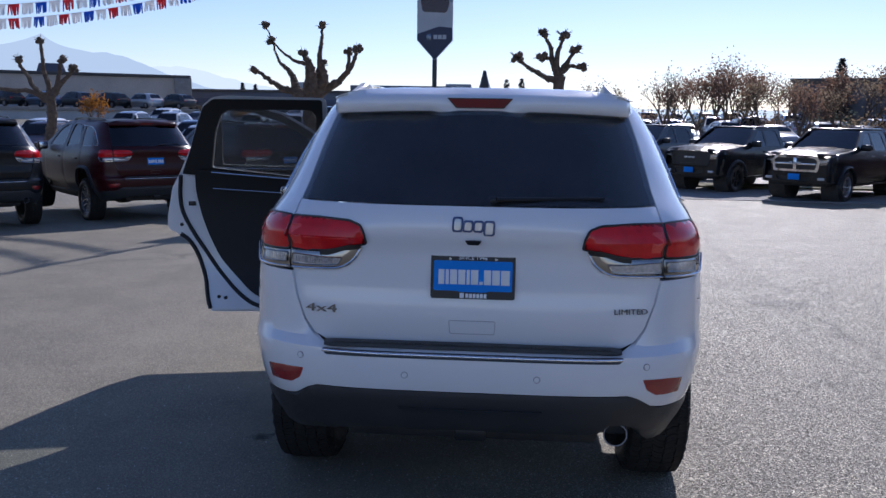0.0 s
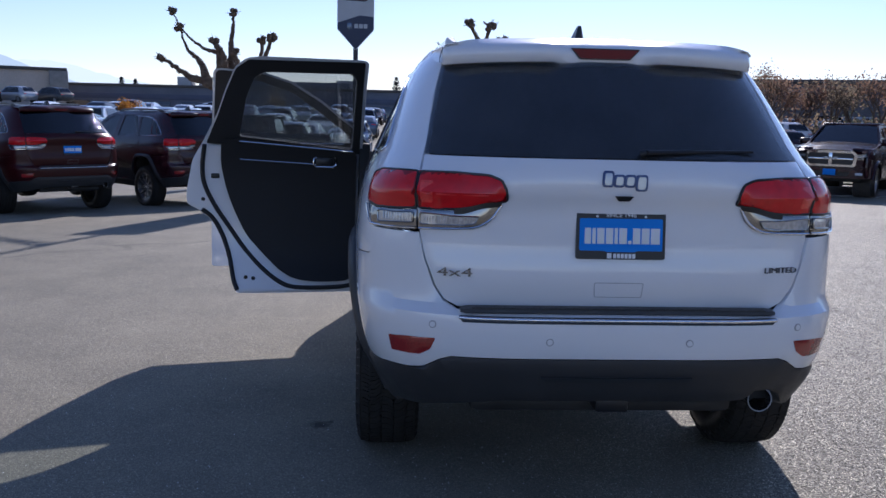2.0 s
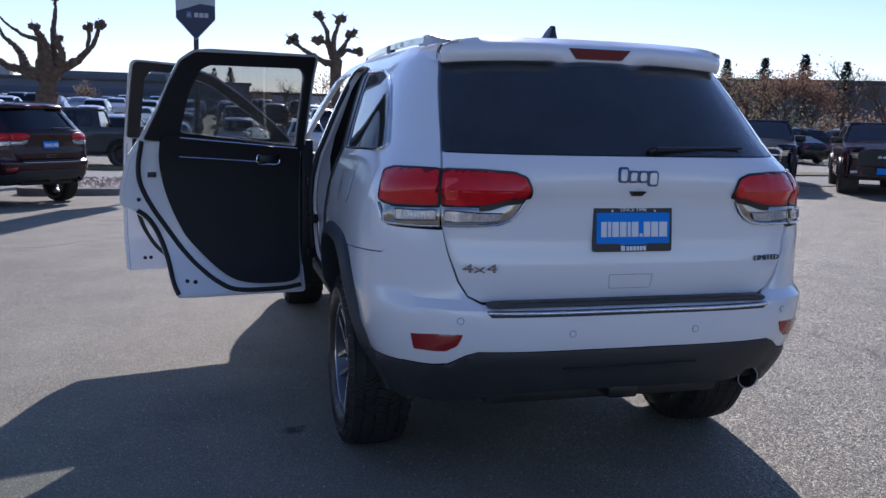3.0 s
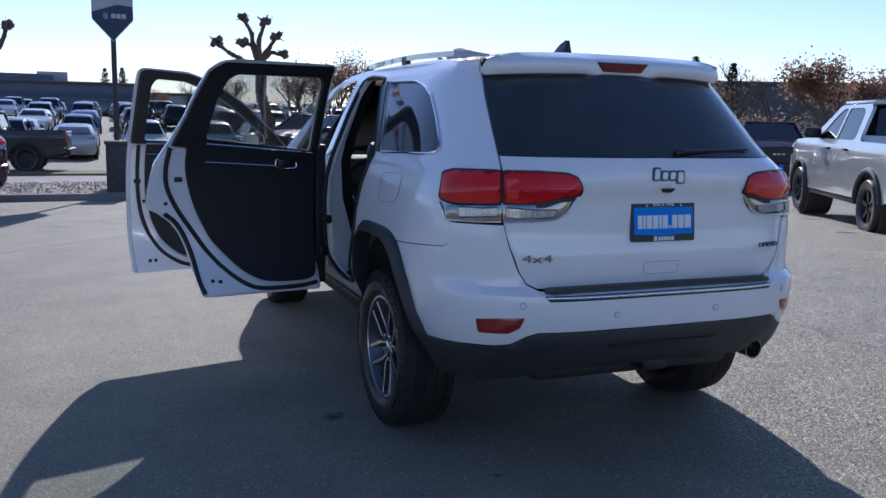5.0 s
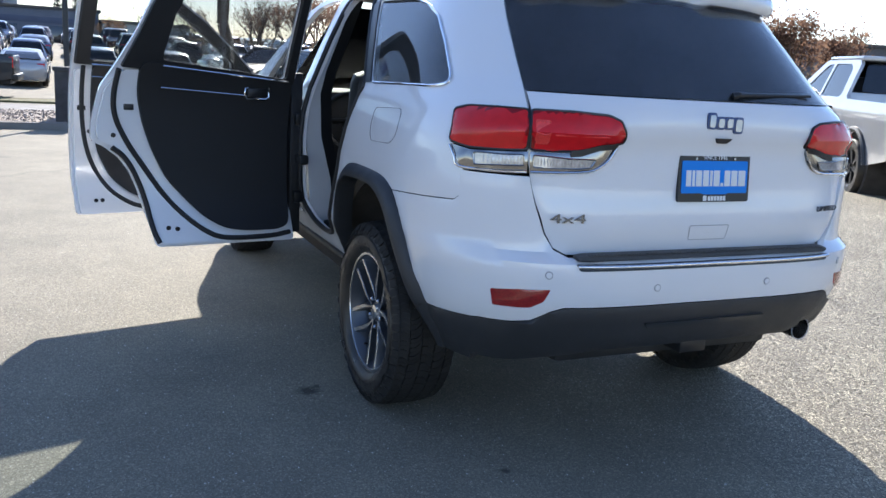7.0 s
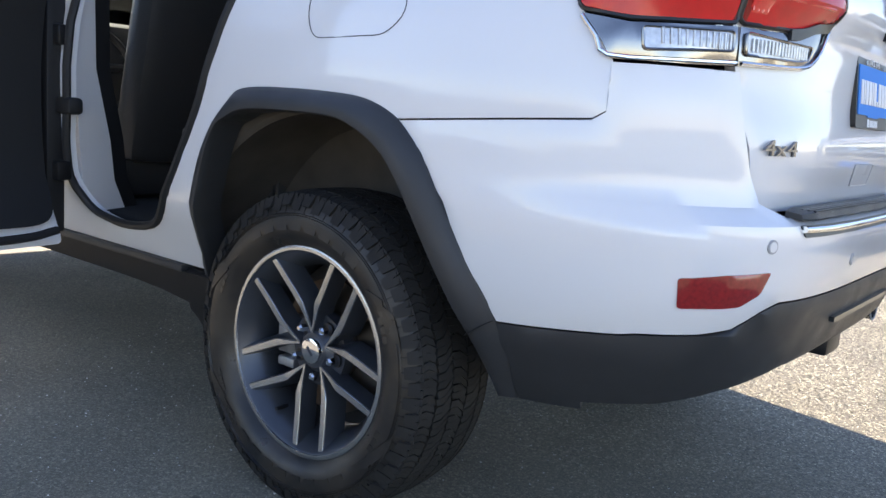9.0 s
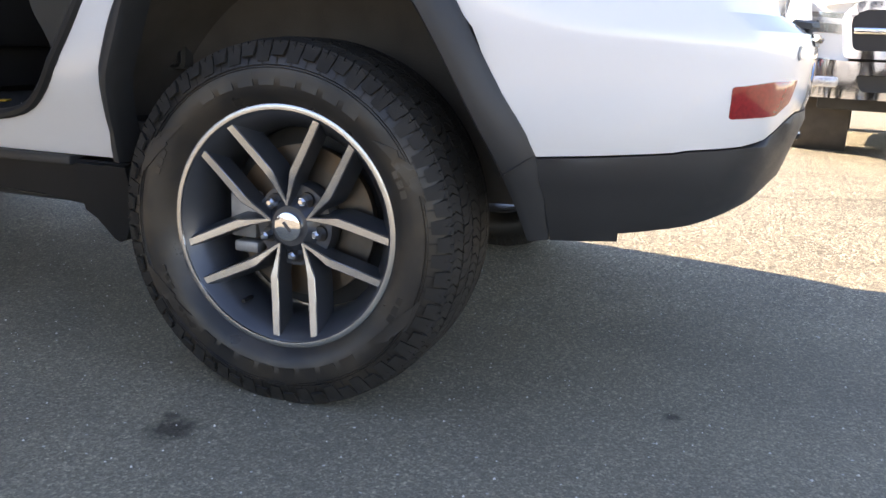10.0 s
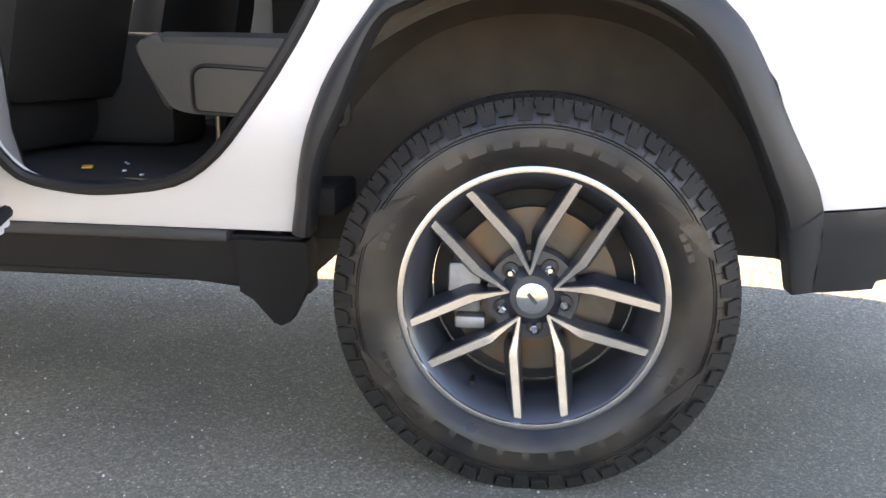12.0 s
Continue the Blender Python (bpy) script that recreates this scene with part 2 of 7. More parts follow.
TYRE = material("tyre_rubber", (0.012, 0.012, 0.0125), 0.38, spot=0.25, spot_scale=9, bump=0.12, bump_scale=500, rough_var=0.12, second=(0.030, 0.024, 0.018))
LINER = material("wheel_liner", (0.06, 0.052, 0.044), 0.9, spot=0.2, spot_scale=10, bump=0.2, bump_scale=300)
CHROME = material("chrome", (0.82, 0.82, 0.83), 0.07, 1.0)
MACHINED = material("machined_alloy", (0.56, 0.57, 0.585), 0.26, 1.0, grain=0.05, grain_scale=400)
GUNMETAL = material("gunmetal_alloy", (0.066, 0.072, 0.084), 0.35, 0.55, coat=0.3, spot=0.08, spot_scale=12)
STEEL = material("brake_steel", (0.13, 0.118, 0.105), 0.42, 0.9, spot=0.25, spot_scale=14, second=(0.13, 0.09, 0.06))
CAST = material("cast_caliper", (0.30, 0.30, 0.30), 0.5, 0.6, spot=0.2, spot_scale=30)
SEATMAT = material("grey_black_leather", (0.020, 0.020, 0.021), 0.5, bump=0.15, bump_scale=250, spot=0.1, spot_scale=8)
CARPET = material("black_carpet", (0.012, 0.012, 0.013), 0.95, bump=0.4, bump_scale=600)
HEADLINER = material("grey_headliner", (0.3, 0.29, 0.28), 0.9, bump=0.1, bump_scale=500)
TINT = glass("privacy_glass", (0.61, 0.625, 0.635), veil=0.035)
SILLBLACK = material("sill_black", (0.014, 0.014, 0.015), 0.55, bump=0.2, bump_scale=700, specular=0.25, spot=0.15, spot_scale=5)
SEATGREY = material("grey_leather", (0.062, 0.060, 0.055), 0.45, bump=0.15, bump_scale=250, spot=0.1, spot_scale=8)
REFLECTOR = material("dark_red_reflector", (0.28, 0.012, 0.012), 0.18, coat=1.0, grain=0.2, grain_scale=140)
LIGHTGLASS = glass("clear_car_glass", (0.86, 0.9, 0.88))
DARKGLASS = material("dark_window", (0.012, 0.014, 0.017), 0.04, coat=1.0)
RED_DARK = material("dark_red_border", (0.24, 0.004, 0.005), 0.14, coat=0.3, specular=0.35, spot=0.1, spot_scale=20)
RED = material("red_lens", (0.64, 0.010, 0.012), 0.14, coat=0.35, specular=0.35, spot=0.10, spot_scale=25)
BRAKERED = material("dark_brake_lamp", (0.16, 0.004, 0.005), 0.3, specular=0.25, spot=0.1, spot_scale=20)
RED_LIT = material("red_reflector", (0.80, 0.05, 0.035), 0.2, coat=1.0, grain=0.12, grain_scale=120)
CLEARLENS = material("clear_lens", (0.52, 0.52, 0.53), 0.18, 0.5, coat=1.0, grain=0.25, grain_scale=70)
LAMPGREY = material("smoked_lamp_body", (0.33, 0.32, 0.31), 0.14, 1.0, coat=0.3)
BADGE = material("dark_chrome_badge", (0.24, 0.245, 0.26), 0.2, 0.9)
RINGGREY = material("sensor_ring_grey", (0.35, 0.35, 0.36), 0.4)
PLATEBLUE = material("plate_blue", (0.026, 0.24, 0.75), 0.55, specular=0.2)
INK = material("white_print", (0.8, 0.8, 0.8), 0.5)
BLACK = material("satin_black", (0.012, 0.012, 0.013), 0.35)
BADGEBLUE = material("badge_dark", (0.055, 0.075, 0.16), 0.3, 0.6)
DARKMETAL = material("underbody_metal", (0.03, 0.03, 0.03), 0.6, 0.3, spot=0.3, spot_scale=8)
YELLOW = material("yellow_tag", (0.75, 0.42, 0.03), 0.5)
MIRROR = material("mirror_glass", (0.85, 0.87, 0.88), 0.02, 1.0)
MAROON2 = material("plum_paint", (0.03, 0.006, 0.01), 0.25, 0.0, specular=0.4, coat=0.3, spot=0.1, spot_scale=2)
PALE = material("pale_silver_paint", (0.5, 0.5, 0.495), 0.25, 0.3, coat=1.0, spot=0.03, spot_scale=2)
CHALK = material("white_car_paint", (0.75, 0.75, 0.74), 0.25, 0.0, coat=1.0, spot=0.03, spot_scale=2)
CONCRETE = material("concrete", (0.25, 0.24, 0.225), 0.85, spot=0.14, spot_scale=2, grain=0.12, grain_scale=60, bump=0.3, bump_scale=120)
GRAVEL = material("brown_gravel", (0.36, 0.30, 0.245), 0.9, spot=0.2, spot_scale=4, grain=0.45, grain_scale=45, bump=0.8, bump_scale=60)
DRYGRASS = material("dry_grass", (0.16, 0.15, 0.07), 0.9, spot=0.3, spot_scale=1.5, grain=0.35, grain_scale=60, bump=0.6, bump_scale=80)
DARKSTEEL = material("dark_steel", (0.05, 0.055, 0.06), 0.5, 0.6, spot=0.1, spot_scale=4)
PANELGREY = material("sign_grey", (0.42, 0.45, 0.48), 0.5, spot=0.05, spot_scale=3)
SIGNNAVY = material("sign_navy", (0.018, 0.03, 0.07), 0.45, spot=0.05, spot_scale=3)
SIGNSKY = material("sign_slate", (0.20, 0.25, 0.31), 0.45, spot=0.3, spot_scale=2.5)
DARKSTONE = material("dark_stone", (0.07, 0.07, 0.072), 0.85, spot=0.25, spot_scale=6, bump=0.5, bump_scale=50)
BARK = material("bark", (0.13, 0.092, 0.063), 0.9, spot=0.35, spot_scale=9, bump=0.7, bump_scale=40)
REDCLOTH = material("red_pennant", (0.55, 0.03, 0.04), 0.5)
BLUECLOTH = material("blue_pennant", (0.03, 0.14, 0.55), 0.5)
WHITECLOTH = material("silver_pennant", (0.7, 0.72, 0.74), 0.4)
TANWALL = material("tan_wall", (0.52, 0.45, 0.38), 0.9, spot=0.1, spot_scale=0.5, grain=0.08, grain_scale=6)
GREYWALL = material("grey_wall", (0.42, 0.43, 0.44), 0.9, spot=0.1, spot_scale=0.5, grain=0.08, grain_scale=6)
BLUEWALL = material("blue_grey_wall", (0.135, 0.15, 0.185), 0.85, spot=0.1, spot_scale=0.4, grain=0.08, grain_scale=6)
GRIT = material("pale_grit", (0.66, 0.63, 0.57), 0.8, random_value=0.0, spot=0.3, spot_scale=30)
BLUEBAND = material("blue_band", (0.085, 0.10, 0.15), 0.7, spot=0.1, spot_scale=0.5)
# brown wall, greyed and lightened in its colour to mimic distance haze
BROWNWALL = material("hazed_brown_wall", (0.135, 0.125, 0.125), 0.9, spot=0.15, spot_scale=0.4, grain=0.12, grain_scale=5)
DARKROOF = material("dark_roof_edge", (0.09, 0.085, 0.08), 0.8, spot=0.1, spot_scale=1)


def leaf_material(name, a, b):
    m = bpy.data.materials.new(name)
    m.use_nodes = True
    t = m.node_tree
    p = t.nodes["Principled BSDF"]
    p.inputs["Roughness"].default_value = 0.7
    g = t.nodes.new("ShaderNodeNewGeometry")
    r = t.nodes.new("ShaderNodeValToRGB")
    r.color_ramp.elements[0].color, r.color_ramp.elements[1].color = (*a, 1), (*b, 1)
    t.links.new(g.outputs["Random Per Island"], r.inputs[0])
    t.links.new(r.outputs[0], p.inputs["Base Color"])
    tr = t.nodes.new("ShaderNodeBsdfTranslucent")
    t.links.new(r.outputs[0], tr.inputs[0])
    mix = t.nodes.new("ShaderNodeMixShader")
    mix.inputs[0].default_value = 0.65
    t.links.new(p.outputs[0], mix.inputs[1])
    t.links.new(tr.outputs[0], mix.inputs[2])
    t.links.new(mix.outputs[0], t.nodes["Material Output"].inputs[0])
    return m


RUST = leaf_material("rust_leaves", (0.17, 0.10, 0.07), (0.30, 0.19, 0.125))
OCHRE = leaf_material("ochre_leaves", (0.19, 0.15, 0.10), (0.32, 0.25, 0.165))
ORANGE = leaf_material("orange_leaves", (0.25, 0.10, 0.015), (0.42, 0.19, 0.03))
BARE = OCHRE
NEEDLES = leaf_material("needles", (0.055, 0.07, 0.06), (0.095, 0.115, 0.09))


# Flat emission: the far hills glow in a colour that paints the air's haze.
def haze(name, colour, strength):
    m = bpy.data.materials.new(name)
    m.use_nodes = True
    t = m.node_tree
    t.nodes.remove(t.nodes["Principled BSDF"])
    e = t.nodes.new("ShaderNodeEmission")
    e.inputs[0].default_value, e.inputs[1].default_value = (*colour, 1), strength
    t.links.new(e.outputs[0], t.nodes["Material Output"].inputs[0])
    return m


HAZE_GLOW = haze("mountain_haze_glow", (0.43, 0.53, 0.54), 1.0)
FAR_HAZE_GLOW = haze("far_haze_glow", (0.64, 0.73, 0.68), 1.0)


# ---- mesh tools ----
def finish(ob, angle=38):
    me = ob.data
    me.polygons.foreach_set("use_smooth", [True] * len(me.polygons))
    me.set_sharp_from_angle(angle=radians(angle))
    return ob


def part(name, bm, mat, parent, label="", angle=38):
    """One bmesh as one mesh object under a thing or a part."""
    me = bpy.data.meshes.new(name)
    bmesh.ops.recalc_face_normals(bm, faces=bm.faces)
    bm.to_mesh(me)
    bm.free()
    me.materials.append(mat)
    ob = new(name, me)
    ob.parent = parent
    if label:
        ob["label"] = label
    return finish(ob, angle)


def part_raw(name, verts, faces, mat, parent, label="", angle=38):
    me = bpy.data.meshes.new(name)
    me.from_pydata([tuple(v) for v in verts], [], faces)
    bm = bmesh.new()
    bm.from_mesh(me)
    return part(name, bm, mat, parent, label, angle)


def thing(name, label, category, m=None, group="", kind=""):
    ob = new(name)
    ob.empty_display_size = 0.2
    if m is not None:
        ob.matrix_basis = m
    return tagged(ob, label, category, group, kind)


def structure(name, bm, mat, label, category):
    ob = part(name, bm, mat, None)
    return tagged(ob, label, category, "", "structure")


def box(bm, x0, x1, y0, y1, z0, z1, bevel=0.0, m=None):
    r = bmesh.ops.create_cube(bm, size=1)
    vs = r["verts"]
    for v in vs:
        v.co = Vector(((x0 + x1) / 2 + v.co.x * (x1 - x0), (y0 + y1) / 2 + v.co.y * (y1 - y0), (z0 + z1) / 2 + v.co.z * (z1 - z0)))
        if m is not None:
            v.co = m @ v.co
    if bevel:
        es = list({e for v in vs for e in v.link_edges})
        bmesh.ops.bevel(bm, geom=es, offset=bevel, segments=2, affect="EDGES", profile=0.5)
    return bm


def boxed(*a, **k):
    return box(bmesh.new(), *a, **k)


def tube(bm, p, q, r0, r1=None, n=10, caps=True):
    """A tapered rod from p to q."""
    r1 = r0 if r1 is None else r1
    p, q = Vector(p), Vector(q)
    turn = (q - p).to_track_quat("Z", "Y")
    rings = []
    for c, r in ((p, r0), (q, r1)):
        rings.append([bm.verts.new(c + turn @ Vector((r * math.cos(2 * math.pi * i / n), r * math.sin(2 * math.pi * i / n), 0))) for i in range(n)])
    for i in range(n):
        bm.faces.new((rings[0][i], rings[0][(i + 1) % n], rings[1][(i + 1) % n], rings[1][i]))
    if caps:
        bm.faces.new(rings[0][::-1])
        bm.faces.new(rings[1])
    return bm


def rope(bm, points, r, n=8, closed=False):
    """One unbroken round bar along the points."""
    p = [Vector(q) for q in points]
    if closed and (p[0] - p[-1]).length < 1e-6:
        p = p[:-1]
    k = len(p)
    up = None
    rings = []
    for i in range(k):
        a = p[i - 1] if i or closed else p[i]
        b = p[(i + 1) % k] if i < k - 1 or closed else p[i]
        d = (b - a).normalized()
        if up is None:
            up = d.orthogonal().normalized()
        up = (up - d * up.dot(d)).normalized()
        side = d.cross(up)
        rings.append([bm.verts.new(p[i] + (up * math.cos(2 * math.pi * j / n) + side * math.sin(2 * math.pi * j / n)) * r) for j in range(n)])
    for i in range(k if closed else k - 1):
        a, b = rings[i], rings[(i + 1) % k]
        s = 0
        if closed and i == k - 1:
            s = min(range(n), key=lambda s: (a[0].co - b[s].co).length)
        for j in range(n):
            bm.faces.new((a[j], a[(j + 1) % n], b[(j + 1 + s) % n], b[(j + s) % n]))
    if not closed:
        bm.faces.new(rings[0][::-1])
        bm.faces.new(rings[-1])
    return bm


def lathe(profile, n=64, close=True, axis="x"):
    """Turns (radius, along) pairs round the x axis; closed profiles make a solid ring."""
    bm = bmesh.new()
    rings = []
    for r, a in profile:
        rings.append([bm.verts.new((a, r * math.cos(2 * math.pi * i / n), r * math.sin(2 * math.pi * i / n))) for i in range(n)])
    k = len(rings)
    for j in range(k if close else k - 1):
        for i in range(n):
            bm.faces.new((rings[j][i], rings[j][(i + 1) % n], rings[(j + 1) % k][(i + 1) % n], rings[(j + 1) % k][i]))
    return bm


def rounded(poly, r=0.03, n=4):
    """The outline with its corners rounded by about r."""
    out = []
    k = len(poly)
    for i in range(k):
        a, b, c = (Vector(poly[j % k]).to_2d() for j in (i - 1, i, i + 1))
        d0, d1 = min(r, (a - b).length * 0.45), min(r, (c - b).length * 0.45)
        p, q = b + (a - b).normalized() * d0, b + (c - b).normalized() * d1
        for s in range(n + 1):
            t = s / n
            out.append(tuple((1 - t) ** 2 * p + 2 * t * (1 - t) * b + t * t * q))
    return out


def inside(p, poly):
    x, y, hit = p[0], p[1], False
    for (x0, y0), (x1, y1) in zip(poly, poly[1:] + poly[:1]):
        if (y0 > y) != (y1 > y) and x < (x1 - x0) * (y - y0) / (y1 - y0) + x0:
            hit = not hit
    return hit


def resampled(poly, step):
    out = []
    for (x0, y0), (x1, y1) in zip(poly, poly[1:] + poly[:1]):
        n = max(1, int(math.hypot(x1 - x0, y1 - y0) / step))
        out += [(x0 + (x1 - x0) * i / n, y0 + (y1 - y0) * i / n) for i in range(n)]
    return out


def sheet(outline, holes=(), step=0.05):
    """Fills an outline with holes: points and triangles of the plane."""
    from mathutils.geometry import delaunay_2d_cdt
    loops = [resampled(list(l), step) for l in (outline, *holes)]
    pts, edges = [], []
    for l in loops:
        k = len(pts)
        pts += [Vector(p) for p in l]
        edges += [(k + i, k + (i + 1) % len(l)) for i in range(len(l))]
    xs, ys = [p[0] for p in loops[0]], [p[1] for p in loops[0]]
    nx, ny = int((max(xs) - min(xs)) / step), int((max(ys) - min(ys)) / step)
    border = np.array([(p.x, p.y) for p in pts])
    for i in range(1, nx + 1):
        for j in range(1, ny + 1):
            p = (min(xs) + i * step, min(ys) + j * step)
            if inside(p, loops[0]) and not any(inside(p, h) for h in loops[1:]):
                if np.min(np.hypot(border[:, 0] - p[0], border[:, 1] - p[1])) > step * 0.4:
                    pts.append(Vector(p))
    co, _, tri, *_ = delaunay_2d_cdt(pts, edges, [], 0, 1e-5)
    keep = []
    for f in tri:
        c = (sum(co[i].x for i in f) / len(f), sum(co[i].y for i in f) / len(f))
        if inside(c, loops[0]) and not any(inside(c, h) for h in loops[1:]):
            keep.append(tuple(f))
    return [(c.x, c.y) for c in co], keep


def shell(outline, put, thick=0.02, holes=(), step=0.05, proud=0.0, soft=0.0):
    """A solid panel: the filled outline laid on a surface put(u, v, offset), thick inwards. soft draws its rim in."""
    pts, tris = sheet(outline, holes, step)
    bm = bmesh.new()
    used = sorted({i for f in tris for i in f})
    count = {}
    for f in tris:
        for a, b in zip(f, f[1:] + f[:1]):
            count[frozenset((a, b))] = count.get(frozenset((a, b)), 0) + 1
    rim = {i for e, n in count.items() if n == 1 for i in e}
    top = {i: bm.verts.new(put(*pts[i], proud - (soft if i in rim else 0))) for i in used}
    low = {i: bm.verts.new(put(*pts[i], proud - thick)) for i in used}
    for f in tris:
        bm.faces.new([top[i] for i in f])
        bm.faces.new([low[i] for i in reversed(f)])
    for f in tris:
        for a, b in zip(f, f[1:] + f[:1]):
            if count[frozenset((a, b))] == 1:
                bm.faces.new((top[b], top[a], low[a], low[b]))
    return bm


def lettering(name, text, size, depth, mat, parent, m, label="", spacing=1.0, width=None):
    """Raised characters in the built-in font, as a mesh."""
    cu = bpy.data.curves.new(name, "FONT")
    cu.body, cu.size, cu.extrude, cu.space_character = text, size, depth / 2, spacing
    cu.align_x, cu.align_y = "CENTER", "CENTER"
    cu.resolution_u = 3
    ob = bpy.data.objects.new(name, cu)
    me = bpy.data.meshes.new_from_object(ob)
    bpy.data.objects.remove(ob)
    xs = [v.co.x for v in me.vertices]
    if width:
        k = width / (max(xs) - min(xs))
        for v in me.vertices:
            v.co.x *= k
    me.materials.clear()
    me.materials.append(mat)
    ob = new(name, me)
    ob.parent, ob.matrix_basis = parent, m
    if label:
        ob["label"] = label
    return ob


# ---- the sport utility vehicle: its skin as a function of height ----
WIDTH = [(0.25, 0.79), (0.40, 0.832), (0.45, 0.848), (0.555, 0.895), (0.65, 0.922), (0.8, 0.945), (1.0, 0.952), (1.15, 0.938), (1.255, 0.908), (1.34, 0.870), (1.445, 0.826), (1.55, 0.778), (1.655, 0.727), (1.73, 0.675), (1.79, 0.60)]
GATE = [(0.72, -0.925), (0.84, -0.93), (0.925, -0.945), (0.975, -0.94), (1.03, -0.93), (1.195, -0.93), (1.203, -0.951), (1.225, -0.957), (1.30, -0.952), (1.335, -0.935), (1.70, -0.565), (1.80, -0.50)]
BUMPER = [(0.35, -0.87), (0.45, -0.92), (0.5, -0.95), (0.61, -0.985), (0.665, -1.0), (0.77, -1.005), (0.807, -1.0), (0.826, -0.945), (0.9, -0.945), (1.2, -0.945)]
Y0 = 0.1
NOSE_Y, NOSE, NPOW = 2.75, 1.08, 3.2


def along(table, z, soft=0.012):
    """A value from a table by height, its corners smoothed."""
    zs, vs = zip(*table)
    return float(sum(np.interp(z + d, zs, vs) for d in (-soft, -soft / 2, 0, soft / 2, soft)) / 5)


def power(z):
    """How square the plan is at the rear corners: rounder towards the roof."""
    return float(np.interp(z, (1.22, 1.36), (4.4, 3.3)))


def skin(u, z, rear):
    """A point of the skin's plan at height z: u runs 0 to 1 over the rear, to 2 round the corner, then forward in metres."""
    a, b, n = along(WIDTH, z, 0.03), Y0 - along(rear, z), power(z)
    h = 2 ** (-1 / n)
    # the bumper's flanks stand out behind the wheels
    swell = 0.010 * float(np.interp(z, (0.36, 0.50, 0.76, 0.96), (0, 1, 1, 0)))
    if u <= 2:
        a += swell * min(1.0, max(0.0, (b * (2 - max(u, 1)) * h - 0.50) / 0.2))
    if u <= 1:
        return a * u * h, Y0 - b * (1 - (u * h) ** n) ** (1 / n)
    if u <= 2:
        v = (2 - u) * h
        return a * (1 - v ** n) ** (1 / n), Y0 - b * v
    y = Y0 + u - 2
    # the rocker between the wheels is tucked in
    a -= 0.045 * min(1, max(0, (y - 0.25) / 0.2)) * min(1, max(0, (2.75 - y) / 0.2)) * min(1, max(0, (0.68 - z) / 0.14))
    if y > NOSE_Y:
        k = min(0.999, (y - NOSE_Y) / NOSE)
        a *= (1 - k ** NPOW) ** (1 / NPOW)
    return a, y


def put_on(rear, side):
    def put(u, z, off):
        s = side * (1 if u >= 0 else -1)
        x, y = skin(abs(u), z, rear)
        xa, ya = skin(max(0.0, abs(u) - 0.004), z, rear)
        xb, yb = skin(abs(u) + 0.004, z, rear)
        n = Vector((yb - ya, -(xb - xa)))
        n = n.normalized() if n.length > 1e-9 else Vector((0, -1))
        if abs(u) < 0.01:
            n = Vector((0, -1))
        return Vector((s * (x + n.x * off), y + n.y * off, z))
    return put


def ux(x, z, rear=GATE):
    """u of the skin at a sideways place x (on the rear) and height z, both in the rear's own drawing scale."""
    x, z = 1.033 * x, 0.37 + 1.042 * (z - 0.37)
    n = power(z)
    h = 2 ** (-1 / n)
    k = min(abs(x) / along(WIDTH, z, 0.03), 0.9999)
    u = k / h if k <= h else 2 - (1 - k ** n) ** (1 / n) / h
    return math.copysign(u, x), z


def uy(y, z, rear=GATE):
    """u of the skin at a lengthwise place y (on the side) and height z."""
    b, n = Y0 - along(rear, z), power(z)
    h = 2 ** (-1 / n)
    if y >= Y0:
        return 2 + y - Y0, z
    v = (Y0 - y) / b
    return (2 - v / h, z) if v <= h else ((1 - min(1, v) ** n) ** (1 / n) / h, z)


ARCH_OUT = [(0.479, 0.469), (0.444, 0.612), (0.386, 0.76), (0.318, 0.872), (0.253, 0.947), (0.193, 0.972), (0.048, 0.978), (-0.097, 0.976), (-0.183, 0.967), (-0.256, 0.94), (-0.309, 0.897), (-0.35, 0.845), (-0.431, 0.697), (-0.506, 0.558), (-0.528, 0.390)]
ARCH_IN = [(0.445, 0.467), (0.415, 0.6), (0.351, 0.738), (0.287, 0.871), (0.232, 0.905), (0.174, 0.924), (0.048, 0.931), (-0.097, 0.93), (-0.164, 0.917), (-0.232, 0.884), (-0.28, 0.842), (-0.324, 0.776), (-0.406, 0.619), (-0.452, 0.52), (-0.492, 0.386)]
WHEELBASE = 2.915
REAR_OPENING = [(1.065, 0.64), (1.03, 0.575), (0.95, 0.552), (0.86, 0.548), (0.71, 0.572), (0.61, 0.633), (0.53, 0.72), (0.45, 0.83), (0.385, 0.945), (0.35, 1.04), (0.30, 1.17), (0.27, 1.27), (0.28, 1.325), (0.60, 1.62), (0.66, 1.685), (0.72, 1.70), (1.02, 1.705), (1.06, 1.60), (1.04, 1.25), (1.04, 0.9), (1.06, 0.75)]
FRONT_OPENING = [(1.21, 0.62), (1.26, 0.57), (1.95, 0.565), (2.06, 0.62), (2.10, 0.75), (2.10, 1.18), (1.72, 1.57), (1.58, 1.67), (1.4, 1.70), (1.21, 1.705), (1.19, 1.6), (1.18, 1.25), (1.19, 0.8)]
QUARTER_WINDOW = [(0.56, 1.675), (0.13, 1.665), (-0.05, 1.635), (-0.19, 1.585), (-0.33, 1.49), (-0.465, 1.375), (-0.475, 1.345), (-0.40, 1.332), (0.16, 1.318), (0.21, 1.335)]
